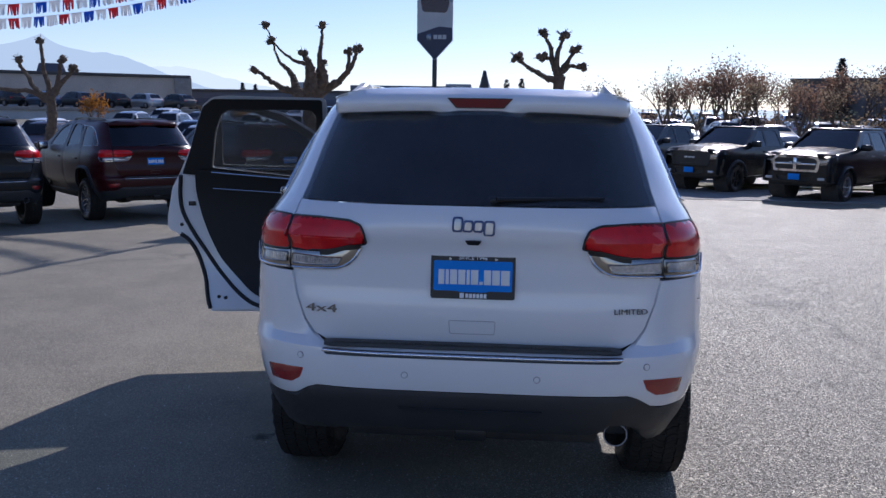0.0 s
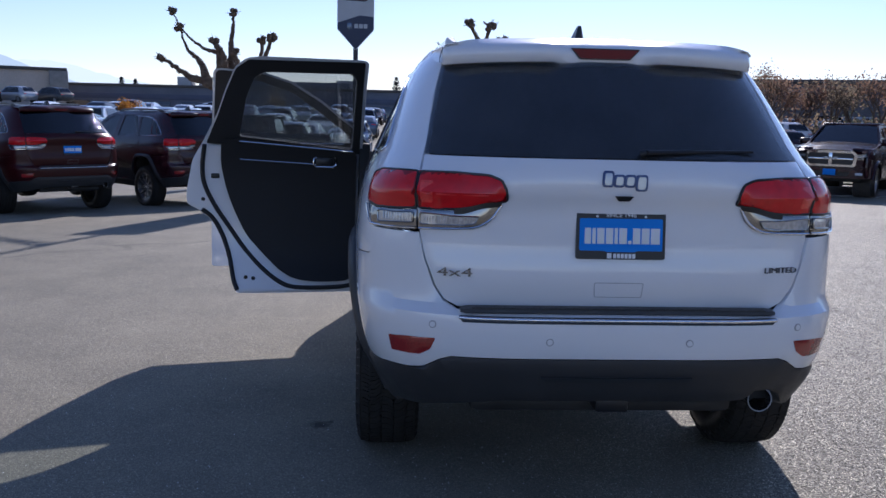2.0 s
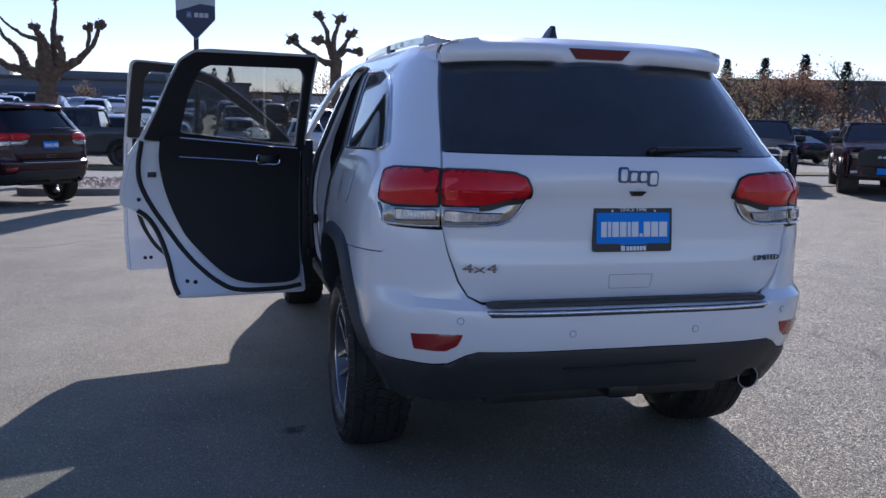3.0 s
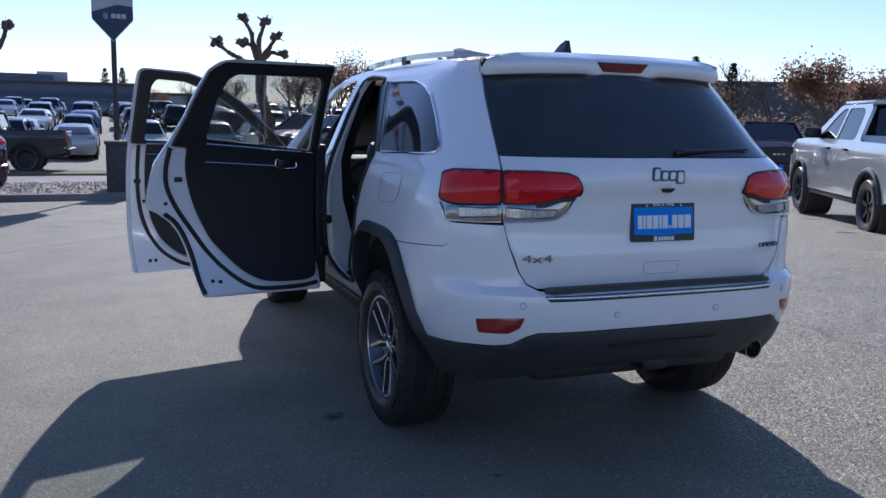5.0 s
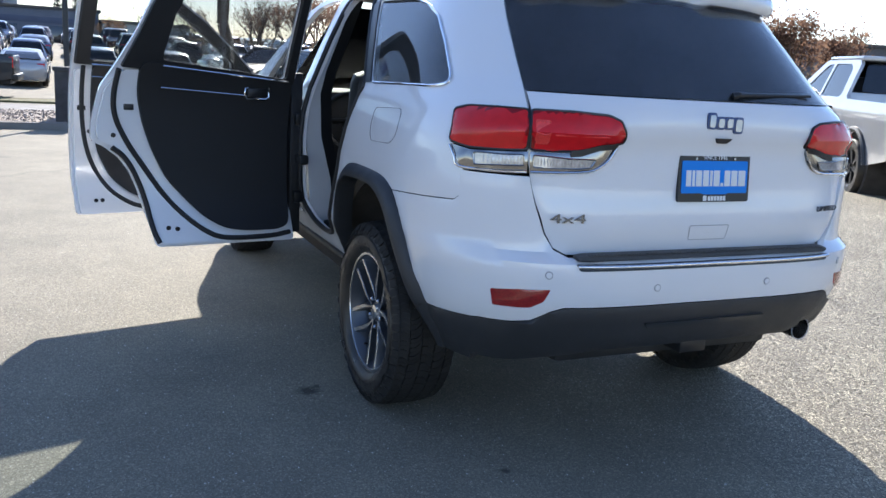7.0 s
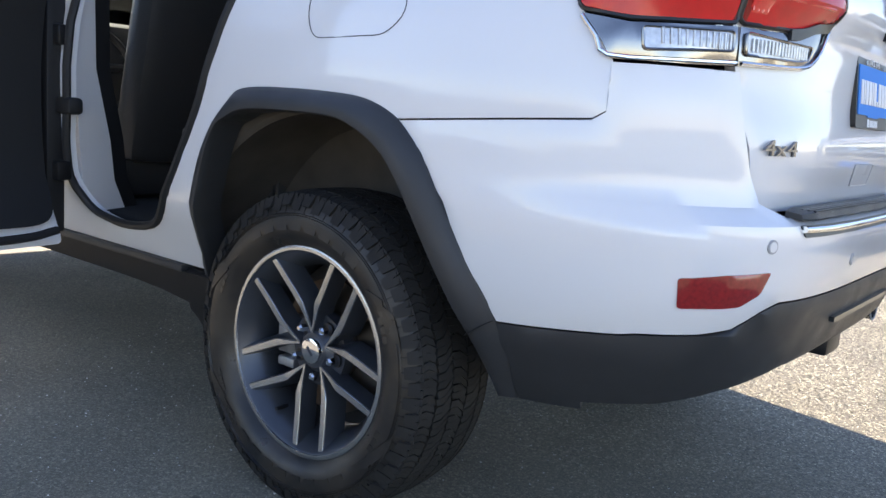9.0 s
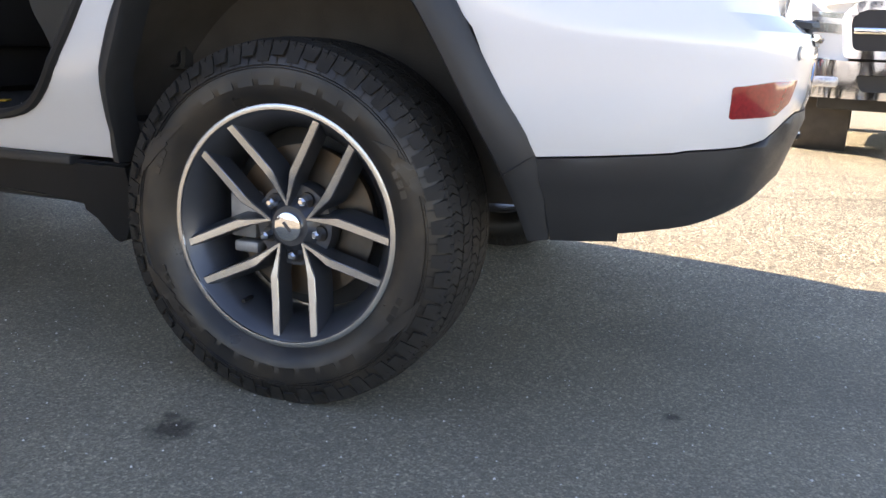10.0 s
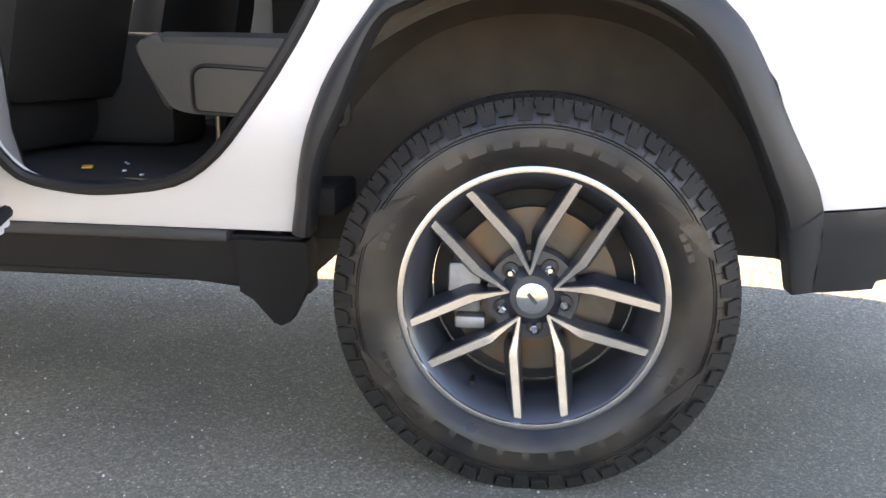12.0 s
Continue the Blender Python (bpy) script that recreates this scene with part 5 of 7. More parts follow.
    part("handle_bowl", boxed(p.x - 0.003, p.x + 0.012, p.y - 0.05, p.y + 0.05, p.z - 0.022, p.z + 0.022, 0.004), BLACK, t)
    # hinge side: two painted hinges and a short cable boot
    hy = hinge_y - 0.005
    for z in (0.66, 1.06):
        part("hinge", boxed(*sorted((side * 0.84, side * 0.93)), hy - 0.02, hy + 0.03, z, z + 0.06, 0.008), BLACK, d)
    # boxes added to close the hinge gap, so that no sun leaks through
    if rear:
        part("hinge_sun_block", boxed(*sorted((side * 0.865, side * 0.925)), 1.062, 1.125, 0.50, 1.32, 0.006), RUBBER, d)
    else:
        part("hinge_sun_block", boxed(*sorted((side * 0.79, side * 0.90)), hy - 0.03, hy + 0.012, 0.52, 1.24, 0.008), RUBBER, d)
    part("cable_boot", boxed(*sorted((side * 0.80, side * 0.87)), hy - 0.012, hy + 0.04, 0.86, 0.91, 0.012), RUBBER, d, "black rubber cable boot")
    part("handle", boxed(*sorted((side * 0.935, side * 0.97)), (0.25 if rear else 1.22), (0.45 if rear else 1.42), 1.08, 1.115, 0.012), paint, d, "body-coloured pull handle")
    return d


def seat(car, x, y, rich=True):
    s = new("seat")
    s.parent = car
    s["label"] = "grey and black leather front seat"
    part("cushion", boxed(x - 0.29, x + 0.29, y - 0.28, y + 0.27, 0.56, 0.76, 0.07), SEATMAT, s)
    part("backrest", box(bmesh.new(), x - 0.285, x + 0.285, -0.09, 0.06, 0, 0.66, 0.06, m=pose(0, y - 0.25, 0.70, 12, 0, 0)), SEATMAT, s)
    part("headrest", box(bmesh.new(), x - 0.14, x + 0.14, -0.06, 0.05, 0.70, 0.90, 0.05, m=pose(0, y - 0.25, 0.70, 10, 0, 0)), SEATMAT, s)
    part("seat_base", boxed(x - 0.22, x + 0.22, y - 0.22, y + 0.22, 0.42, 0.57, 0.02), PLASTIC, s)


def suv(name, label, m, paint, opened=0, rich=True, tint=None, plate_text=True, group=""):
    """A mid-size sport utility vehicle; its origin lies on the ground under the rear axle, it heads to +y."""
    car = thing(name, label, "car", m, group)
    tint = tint or TINT
    for side in (-1, 1):
        put = put_on(GATE, side)
        hole = [rounded([uy(*p) for p in REAR_OPENING], 0.05), rounded([uy(*p) for p in FRONT_OPENING], 0.05), rounded([uy(*p) for p in QUARTER_WINDOW], 0.03)]
        part("body_side", shell(side_outline(True), put, 0.035, hole, 0.05, 0.0, 0.003), paint, car)
        part("quarter_window", shell(rounded([uy(*p) for p in QUARTER_WINDOW], 0.03), put, 0.005, (), 0.06, -0.006), tint, car, "dark quarter window with chrome surround")
        bm = bmesh.new()
        loop = [put(*p, 0.002) for p in rounded([uy(*p) for p in QUARTER_WINDOW], 0.03)[3:-7]]
        rope(bm, loop, 0.006, 8)
        part("chrome_surround", bm, CHROME, car, "chrome window strip")
        part("window_strip", shell([uy(*p) for p in ((0.575, 1.68), (0.625, 1.655), (0.595, 1.622), (0.285, 1.335), (0.265, 1.315), (0.19, 1.318), (0.215, 1.34))], put, 0.02, (), 0.05, 0.004), BLACK, car, "black strip beside the quarter window")
        l = side < 0 and opened
        for o, g, h, n, deg in ((REAR_DOOR, REAR_DOOR_GLASS, 1.105, "rear_door", 80.5), (FRONT_DOOR, FRONT_DOOR_GLASS, 2.19, "front_door", 76)):
            door(car, side, o, g, h, deg if l else 0, n, paint, rich and side < 0, tint if n == "rear_door" else LIGHTGLASS if tint is TINT else tint)
        part("arch_trim", flare(side), PLASTIC, car, "black plastic wheel arch trim")
        part("arch_trim", flare(side, True), PLASTIC, car, "black plastic wheel arch trim")
        part("wheel_house", wheel_house(side, 0), LINER, car)
        if rich:
            (yo, zo), (yi, zi) = ARCH_OUT[-2], ARCH_IN[-2]
            bm = bmesh.new()
            rope(bm, [(side * (skin(uy(yo, zo)[0], zo, GATE)[0] + out * 0.62), yo + (yi - yo) * k, zo + (zi - zo) * k) for k, out in ((-0.1, 0.012), (0.1, 0.0285), (0.35, 0.0385), (0.65, 0.0405), (0.9, 0.0375), (1.0, 0.026))], 0.0014, 6)
            part("trim_joint", bm, BLACK, car)
        part("wheel_house", wheel_house(side, WHEELBASE), LINER, car)
        # sill cladding with its step strip and the guard before the rear wheel
        sec = [(0.68, 0.0), (0.745, 0.0), (0.782, 0.015), (0.797, 0.07), (0.806, 0.112), (0.80, 0.122), (0.76, 0.127), (0.68, 0.125)]
        bm = bmesh.new()
        rows = [[bm.verts.new((side * x, y, 0.335 + lift * (1 - z / 0.13) + z)) for x, z in sec] for y, lift in ((0.47, -0.012), (0.58, -0.008), (0.68, 0.002), (0.78, 0.012), (0.95, 0.018), (1.5, 0.02), (2.0, 0.02), (2.44, 0.01))]
        for a, b in zip(rows, rows[1:]):
            for j in range(len(a)):
                bm.faces.new((a[j], a[(j + 1) % len(a)], b[(j + 1) % len(a)], b[j]))
        bm.faces.new(rows[0]), bm.faces.new(rows[-1][::-1])
        part("sill_cladding", bm, SILLBLACK, car, "black plastic sill")
        part("step_strip", boxed(*sorted((side * 0.74, side * 0.824)), 0.62, 2.40, 0.444, 0.467, 0.005), PLASTIC, car, "grey-black plastic step strip")
        part("wheel_guard", shell([(0.455, 0.452), (0.60, 0.452), (0.605, 0.335), (0.578, 0.316), (0.54, 0.264), (0.525, 0.258), (0.505, 0.268), (0.455, 0.36)], lambda y, z, o: Vector((side * (0.802 + 0.30 * (z - 0.35) + o), y, z)), 0.05, (), 0.05), SILLBLACK, car)
        rail = part("roof_rail", rail_mesh(side), SILVER if rich else BLACK, car, "slim silver roof rail with dark feet")
        if rich:
            part("rail_end", rail_fairing(side), RINGGREY, rail, "grey tapered rail end")
            part("roof_corner", roof_corner(side), paint, car)
            bm = bmesh.new()
            rope(bm, flowing([(side * x, y, z) for x, y, z in ((0.573, -0.37, 1.7625), (0.592, -0.375, 1.756), (0.605, -0.385, 1.741), (0.614, -0.40, 1.719), (0.619, -0.415, 1.69))], 3), 0.0018, 6)
            part("gate_seam", bm, BLACK, car)
        for t0, t1 in ((-0.012, 0.085), (0.48, 0.52), (0.93, 1.01)):
            part("rail_foot", rail_mesh(side, t0, t1, 0.0145, -0.03, 8), PLASTIC, rail, "dark plastic foot")
        if rich:
            bm = bmesh.new()
            loop = [put(*uy(y, z), -0.004) for y, z in flowing(REAR_OPENING + REAR_OPENING[:1], 3)]
            rope(bm, loop, 0.0125, 8, True)
            part("opening_seal", bm, RUBBER, car, "black rubber seal round the door opening")
        wheel(car, 0.82 if side > 0 else -0.805, 0, 47.5, side > 0, rich)
        wheel(car, side * 0.805, WHEELBASE, 20.0, side > 0, rich and side < 0)
        if rich:
            brake(car, side * 0.80, 0, side > 0)
        # lamps: outer half on the body, inner half on the tailgate
        outer_red = [uy(-0.635, 1.163), uy(-0.602, 1.268), ux(0.80, 1.246), ux(0.74, 1.249), ux(0.678, 1.249), ux(0.684, 1.127), ux(0.75, 1.122), ux(0.82, 1.119)]
        outer_clear = [uy(-0.638, 1.155), ux(0.82, 1.112), ux(0.75, 1.116), ux(0.684, 1.121), ux(0.684, 1.055), ux(0.76, 1.05), uy(-0.695, 1.078), uy(-0.668, 1.12)]
        inner_red = [ux(0.672, 1.249), ux(0.56, 1.25), ux(0.448, 1.244), ux(0.408, 1.228), ux(0.392, 1.195), ux(0.387, 1.162), ux(0.40, 1.158), ux(0.46, 1.150), ux(0.52, 1.134), ux(0.56, 1.129), ux(0.678, 1.127)]
        inner_clear = [ux(0.678, 1.121), ux(0.56, 1.123), ux(0.52, 1.128), ux(0.455, 1.143), ux(0.402, 1.150), ux(0.425, 1.105), ux(0.455, 1.078), ux(0.495, 1.063), ux(0.60, 1.057), ux(0.678, 1.055)]
        outer_red, inner_red = rounded(outer_red, 0.014), rounded(inner_red, 0.014)
        lamp = part("tail_lamp", shell(outer_red, put, 0.03, (), 0.03, 0.012, 0.006), RED, car, "red tail lamp with clear lower strip")
        part("lamp_strip", shell(outer_clear, put, 0.03, (), 0.03, 0.009, 0.004), LAMPGREY, lamp, "smoked lower lamp body")
        lamp2 = part("gate_lamp", shell(inner_red, put, 0.03, (), 0.03, 0.012, 0.006), RED, car, "red tail lamp half on the tailgate")
        part("lamp_strip", shell(inner_clear, put, 0.03, (), 0.03, 0.009, 0.004), LAMPGREY, lamp2, "smoked lower lamp body")
        for owner, edge in ((lamp, [uy(-0.640, 1.150), uy(-0.668, 1.115), uy(-0.69, 1.084), ux(0.76, 1.056), ux(0.686, 1.060)]), (lamp2, [ux(0.676, 1.060), ux(0.60, 1.062), ux(0.50, 1.068), ux(0.46, 1.083), ux(0.43, 1.108), ux(0.405, 1.148)])):
            bm = bmesh.new()
            pts = [put(*p, 0.0095) for p in flowing(edge, 3)]
            rope(bm, pts, 0.0042, 8)
            part("chrome_edge", bm, CHROME, owner, "chrome lower lamp edge")
        part("lamp_shadow_gap", shell([ux(0.56, 1.131), ux(0.52, 1.136), ux(0.46, 1.152), ux(0.402, 1.158), ux(0.412, 1.140), ux(0.47, 1.133), ux(0.53, 1.114), ux(0.56, 1.112)], put, 0.01, (), 0.03, 0.0125), BLACK, lamp2)
        for owner, o in ((lamp, outer_red), (lamp2, inner_red)):
            bm = bmesh.new()
            rope(bm, [put(*p, 0.004) for p in resampled(o, 0.03)], 0.005, 6, True)
            part("lamp_seal", bm, BLACK, owner, "thin dark lamp surround")
        outer_lens = rounded([ux(0.81, 1.107), ux(0.75, 1.109), ux(0.694, 1.112), ux(0.694, 1.078), ux(0.75, 1.074), ux(0.81, 1.068)], 0.008)
        inner_lens = rounded([ux(0.67, 1.112), ux(0.56, 1.106), ux(0.478, 1.106), ux(0.492, 1.082), ux(0.53, 1.076), ux(0.67, 1.075)], 0.008)
        for owner, o, x0, x1, zt, zb in ((lamp, outer_lens, 0.70, 0.80, 1.106, 1.080), (lamp2, inner_lens, 0.50, 0.665, 1.104, 1.081)):
            lens = part("reverse_lens", shell(o, put, 0.01, (), 0.03, 0.0125, 0.002), CLEARLENS, owner, "clear ribbed lens")
            if rich and side < 0:
                bm = bmesh.new()
                n = int((x1 - x0) / 0.009)
                for i in range(n):
                    x = x0 + (x1 - x0) * i / n
                    tube(bm, put(*ux(x, zb), 0.0125), put(*ux(x, zt), 0.0125), 0.0028, n=6)
                part("lens_ribs", bm, CLEARLENS, lens)
            bm = bmesh.new()
            loop = [put(*p, 0.0125) for p in o]
            rope(bm, loop, 0.0028, 6, True)
            part("lens_rim", bm, LAMPGREY, lens)
        for owner, o, k in ((lamp, outer_red, 0.80), (lamp2, inner_red, 0.80)):
            cu, cz = sum(p[0] for p in o) / len(o), sum(p[1] for p in o) / len(o)
            hole = [(cu + (u - cu) * (k + 0.08), cz + (z - cz) * (k - 0.14)) for u, z in o]
            part("lens_border", shell(o, put, 0.006, [hole], 0.03, 0.0128, 0.006), RED_DARK, owner, "darker red lens border")
        core = part("lamp_core", shell(rounded([ux(0.668, 1.222), ux(0.628, 1.222), ux(0.628, 1.147), ux(0.668, 1.147)], 0.008), put, 0.01, (), 0.03, 0.0132, 0.001), RED_LIT, lamp2, "bright ribbed red core")
        if rich and side < 0:
            for i in range(4):
                bm = bmesh.new()
                x = 0.633 + 0.01 * i
                tube(bm, put(*ux(x, 1.15), 0.0135), put(*ux(x, 1.218), 0.0135), 0.0028, n=6)
                part("core_rib", bm, RED_LIT, core)
            bm = bmesh.new()
            tube(bm, put(*ux(0.62, 1.178), 0.0125), put(*ux(0.45, 1.178), 0.0125), 0.0032, n=6)
            part("light_guide", bm, RED_LIT, lamp2)
        bput = put_on(BUMPER, side)
        part("reflector", shell(rounded([ux(0.768, 0.688), ux(0.70, 0.697), ux(0.611, 0.701), ux(0.627, 0.661), ux(0.662, 0.637), ux(0.755, 0.632)], 0.008), bput, 0.02, (), 0.03, 0.005, 0.003), REFLECTOR, car, "dark red bumper reflector")
        if rich:
            for x, z in ((0.622, 0.748), (0.235, 0.700)):
                p = bput(*ux(x, z), 0.003)
                r = bput(*ux(x, z), -0.01)
                bm = bmesh.new()
                tube(bm, r, p, 0.0115, 0.010, 18)
                s = part("parking_sensor", bm, paint, car)
                bm = bmesh.new()
                tube(bm, r, r + (p - r) * 0.9, 0.0135, 0.0135, 18)
                part("sensor_ring", bm, RINGGREY, s)
        # fuel door and the joint lines round it
    if rich:
        put = put_on(GATE, -1)
        part("fuel_door", shell(rounded([uy(0.02, 1.225), uy(-0.25, 1.24), uy(-0.27, 1.15), uy(-0.22, 1.105), uy(-0.01, 1.095), uy(0.015, 1.14)], 0.03), put, 0.01, (), 0.05, 0.0015, 0.003), paint, car)
        joint = rounded([uy(0.02, 1.225), uy(-0.25, 1.24), uy(-0.27, 1.15), uy(-0.22, 1.105), uy(-0.01, 1.095), uy(0.015, 1.14)], 0.03)
        bm = bmesh.new()
        pts = [put(*p, 0.0) for p in joint]
        rope(bm, pts, 0.0012, 5, True)
        part("fuel_door_joint", bm, BLACK, car)
    # tailgate
    put = put_on(GATE, 1)
    half = [(0.0, 0.797), (0.54, 0.80), (0.585, 0.822), (0.62, 0.872), (0.655, 0.96), (0.676, 1.05), (0.674, 1.245), (0.662, 1.302), (0.0, 1.302)]
    full = [ux(*p) for p in half[1:-1]] + [ux(-x, z) for x, z in reversed(half[1:-1])]
    gate = part("tailgate", shell(full, put, 0.03, (), 0.035, 0.0, 0.003), paint, car, "tailgate in body colour")
    gl = [(0.671, 1.306), (0.641, 1.45), (0.606, 1.60), (0.59, 1.65)]
    part("rear_window", shell([ux(*p) for p in gl] + [ux(-x, z) for x, z in reversed(gl)], put, 0.006, (), 0.06, -0.006), tint, car, "dark privacy glass rear window")
    # wiper on the glass
    bm = bmesh.new()
    a, b = put(*ux(0.08, 1.328), 0.014), put(*ux(0.46, 1.336), 0.012)
    tube(bm, a, b, 0.009, 0.005, 8)
    tube(bm, put(*ux(0.06, 1.322), 0.0), put(*ux(0.08, 1.328), 0.016), 0.014, 0.011, 12)
    part("rear_wiper", bm, BLACK, car, "black rear wiper arm")
    recess = [ux(0.084, 0.892), ux(-0.084, 0.892), ux(-0.080, 0.842), ux(0.080, 0.842)]
    part("handle_recess", shell(rounded(recess, 0.008), put, 0.02, [rounded([ux(0.07, 0.866), ux(-0.07, 0.866), ux(-0.068, 0.854), ux(0.068, 0.854)], 0.004)], 0.04, 0.003, 0.002), paint, gate)
    part("handle_grip", shell([ux(0.07, 0.866), ux(-0.07, 0.866), ux(-0.068, 0.854), ux(0.068, 0.854)], put, 0.006, (), 0.04, 0.0012), paint, gate)
    bm = bmesh.new()
    loop = [put(*p, 0.001) for p in resampled(rounded(recess, 0.008), 0.03)]
    rope(bm, loop, 0.0014, 5, True)
    part("handle_joint", bm, RINGGREY, gate)
    part("camera_bump", shell(rounded([ux(0.03, 1.185), ux(-0.03, 1.185), ux(-0.018, 1.168), ux(0.018, 1.168)], 0.004), put, 0.02, (), 0.03, 0.012), BLACK, gate)
    # bumper with its black lower half, step pad and chrome strip
    bput = put_on(BUMPER, 1)
    top = [("x", 0.548, 0.795), ("x", 0.591, 0.818), ("x", 0.626, 0.869), ("x", 0.661, 0.959), ("x", 0.682, 1.045), ("y", -0.70, 1.072), ("y", -0.702, 0.984), ("y", -0.68, 0.968), ("y", -0.275, 0.936), ("y", -0.35, 0.845), ("y", -0.431, 0.70), ("y", -0.506, 0.560), ("y", -0.755, 0.58), ("x", 0.777, 0.576), ("x", 0.70, 0.582), ("x", 0.65, 0.592), ("x", 0.60, 0.626), ("x", 0.56, 0.641)]
    right = [(ux if k == "x" else uy)(a, z, BUMPER) for k, a, z in top]
    part("bumper", shell(right + mirrored(right), bput, 0.03, (), 0.03, 0.0, 0.003), paint, car, "bumper in body colour")
    low = [("x", 0.56, 0.637), ("x", 0.60, 0.622), ("x", 0.65, 0.588), ("x", 0.70, 0.578), ("x", 0.777, 0.572), ("y", -0.755, 0.576), ("y", -0.51, 0.556), ("y", -0.535, 0.388), ("y", -0.66, 0.392), ("x", 0.745, 0.408), ("x", 0.67, 0.422), ("x", 0.58, 0.445), ("x", 0.40, 0.475), ("x", 0.38, 0.477)]
    right = [(ux if k == "x" else uy)(a, z, BUMPER) for k, a, z in low]
    left = mirrored(right)
    notch = [ux(x, z, BUMPER) for x, z in ((0.64, 0.452), (0.61, 0.49), (0.56, 0.515), (0.50, 0.515), (0.46, 0.48))]
    right = right[:-3] + notch + right[-2:]
    part("lower_bumper", shell(right + left, bput, 0.05, (), 0.04, 0.006, 0.008), PLASTIC, car, "black plastic lower bumper")
    part("diffuser_bar", shell(rounded([ux(0.26, 0.575), ux(-0.26, 0.575), ux(-0.24, 0.56), ux(0.24, 0.56)], 0.006), bput, 0.02, (), 0.05, 0.017), DARKGREY, car)
    bm = bmesh.new()
    rows = []
    for i in range(41):
        x = -0.555 + 1.11 * i / 40
        k = max(0.0, (abs(x) - 0.53) / 0.025) * 0.5
        front, h = -0.993 + 0.004 * (x / 0.5) ** 2 + 0.045 * k ** 1.6, 0.014 * (1 - 0.6 * k)
        rows.append([bm.verts.new(p) for p in ((x, -0.94, 0.812), (x, front + 0.003, 0.811), (x, front, 0.814), (x, front + 0.003, 0.812 + h), (x, -0.94, 0.812 + h + 0.004))])
    for a, b in zip(rows, rows[1:]):
        for j in range(5):
            bm.faces.new((a[j], a[(j + 1) % 5], b[(j + 1) % 5], b[j]))
    bm.faces.new(rows[0]), bm.faces.new(rows[-1][::-1])
    part("step_pad", bm, PLASTIC, car, "ribbed black step pad")
    for i in range(4):
        part("pad_rib", boxed(-0.515, 0.515, -0.985 + 0.012 * i, -0.98 + 0.012 * i, 0.825, 0.829), BLACK, car)
    # black band paints the dark ground reflection in the chrome
    part("strip_reflection", shell(rounded([ux(0.54, 0.784), ux(-0.54, 0.784), ux(-0.525, 0.762), ux(0.525, 0.762)], 0.008), bput, 0.02, (), 0.05, 0.005, 0.003), BLACK, car, "black band standing for the chrome strip's dark reflection")
    bm = bmesh.new()
    line = [bput(*ux(0.535 * i / 20, 0.7755 + 0.002 * (abs(i) / 20) ** 6), 0.004) for i in range(-20, 21)]
    rope(bm, line, 0.0068, 12)
    part("chrome_strip", bm, CHROME, car, "chrome bumper strip")
    bm = bmesh.new()
    tube(bm, (0.56, -0.68, 0.486), (0.552, -0.912, 0.482), 0.043, n=28, caps=False)
    bmesh.ops.solidify(bm, geom=bm.faces[:], thickness=0.004)
    tip = part("exhaust_tip", bm, BADGE, car, "chrome exhaust tip")
    bm = bmesh.new()
    rope(bm, [(0.552 + 0.0435 * math.cos(k * math.pi / 16), -0.913, 0.482 + 0.0435 * math.sin(k * math.pi / 16)) for k in range(32)], 0.0022, 6, True)
    part("tip_rim", bm, RINGGREY, tip, "grey rolled rim")
    bm = bmesh.new()
    tube(bm, (0.56, -0.66, 0.478), (0.553, -0.80, 0.474), 0.034, n=20)
    part("exhaust_pipe", bm, DARKMETAL, car)
    # roof and glass
    part("roof", roof_mesh(), paint, car)
    sp = part("spoiler", spoiler_mesh(), paint, car, "roof spoiler in body colour")
    part("lamp_frame", shell(rounded([(-0.133, 1.743), (0.133, 1.743), (0.096, 1.702), (-0.096, 1.702)], 0.006), lambda x, z, o: Vector((x, -0.580 - o, z)), 0.03, (), 0.03, 0.001), BLACK, sp)
    part("brake_lamp", shell(rounded([(-0.126, 1.739), (0.126, 1.739), (0.092, 1.706), (-0.092, 1.706)], 0.006), lambda x, z, o: Vector((x, -0.582 - o, z)), 0.03, (), 0.03, 0.003, 0.002), BRAKERED, sp, "red high brake lamp")
    bm = bmesh.new()
    rows = []
    for t, h in ((0, 0), (0.25, 0.04), (0.6, 0.075), (0.85, 0.09), (0.95, 0.088), (1.0, 0.045)):
        y = 0.09 - 0.19 * t
        w = 0.042 * (1 - 0.35 * t)
        rows.append([bm.verts.new(p) for p in ((-w, y, 1.785), (-w * 0.72, y, 1.79 + 0.3 * h), (-w * 0.22, y, 1.79 + h), (w * 0.22, y, 1.79 + h), (w * 0.72, y, 1.79 + 0.3 * h), (w, y, 1.785))])
    for a, b in zip(rows, rows[1:]):
        for j in range(6):
            bm.faces.new((a[j], a[(j + 1) % 6], b[(j + 1) % 6], b[j]))
    bm.faces.new(rows[0]), bm.faces.new(rows[-1][::-1])
    part("antenna", bm, BLACK, car, "black shark fin antenna")
    part("windscreen", shell([(-0.72, 0.0), (0.72, 0.0), (0.60, 1.0), (-0.60, 1.0)], windscreen_put, 0.006, (), 0.1), LIGHTGLASS, car, "windscreen")
    part("hood", hood_mesh(), paint, car)
    # nose
    def nose(u, z, o):
        x = u
        a = along(WIDTH, z, 0.03)
        k = min(0.995, abs(x) / a)
        bulge = 0.05 * math.sin(math.pi * min(1, max(0, (z - 0.35) / 0.75)))
        return Vector((x, NOSE_Y + NOSE * (1 - k ** NPOW) ** (1 / NPOW) - 0.05 + bulge + o, z))
    part("front_bumper", shell([(-0.72, 0.36), (0.72, 0.36), (0.74, 0.74), (-0.74, 0.74)], nose, 0.04, (), 0.08), paint, car)
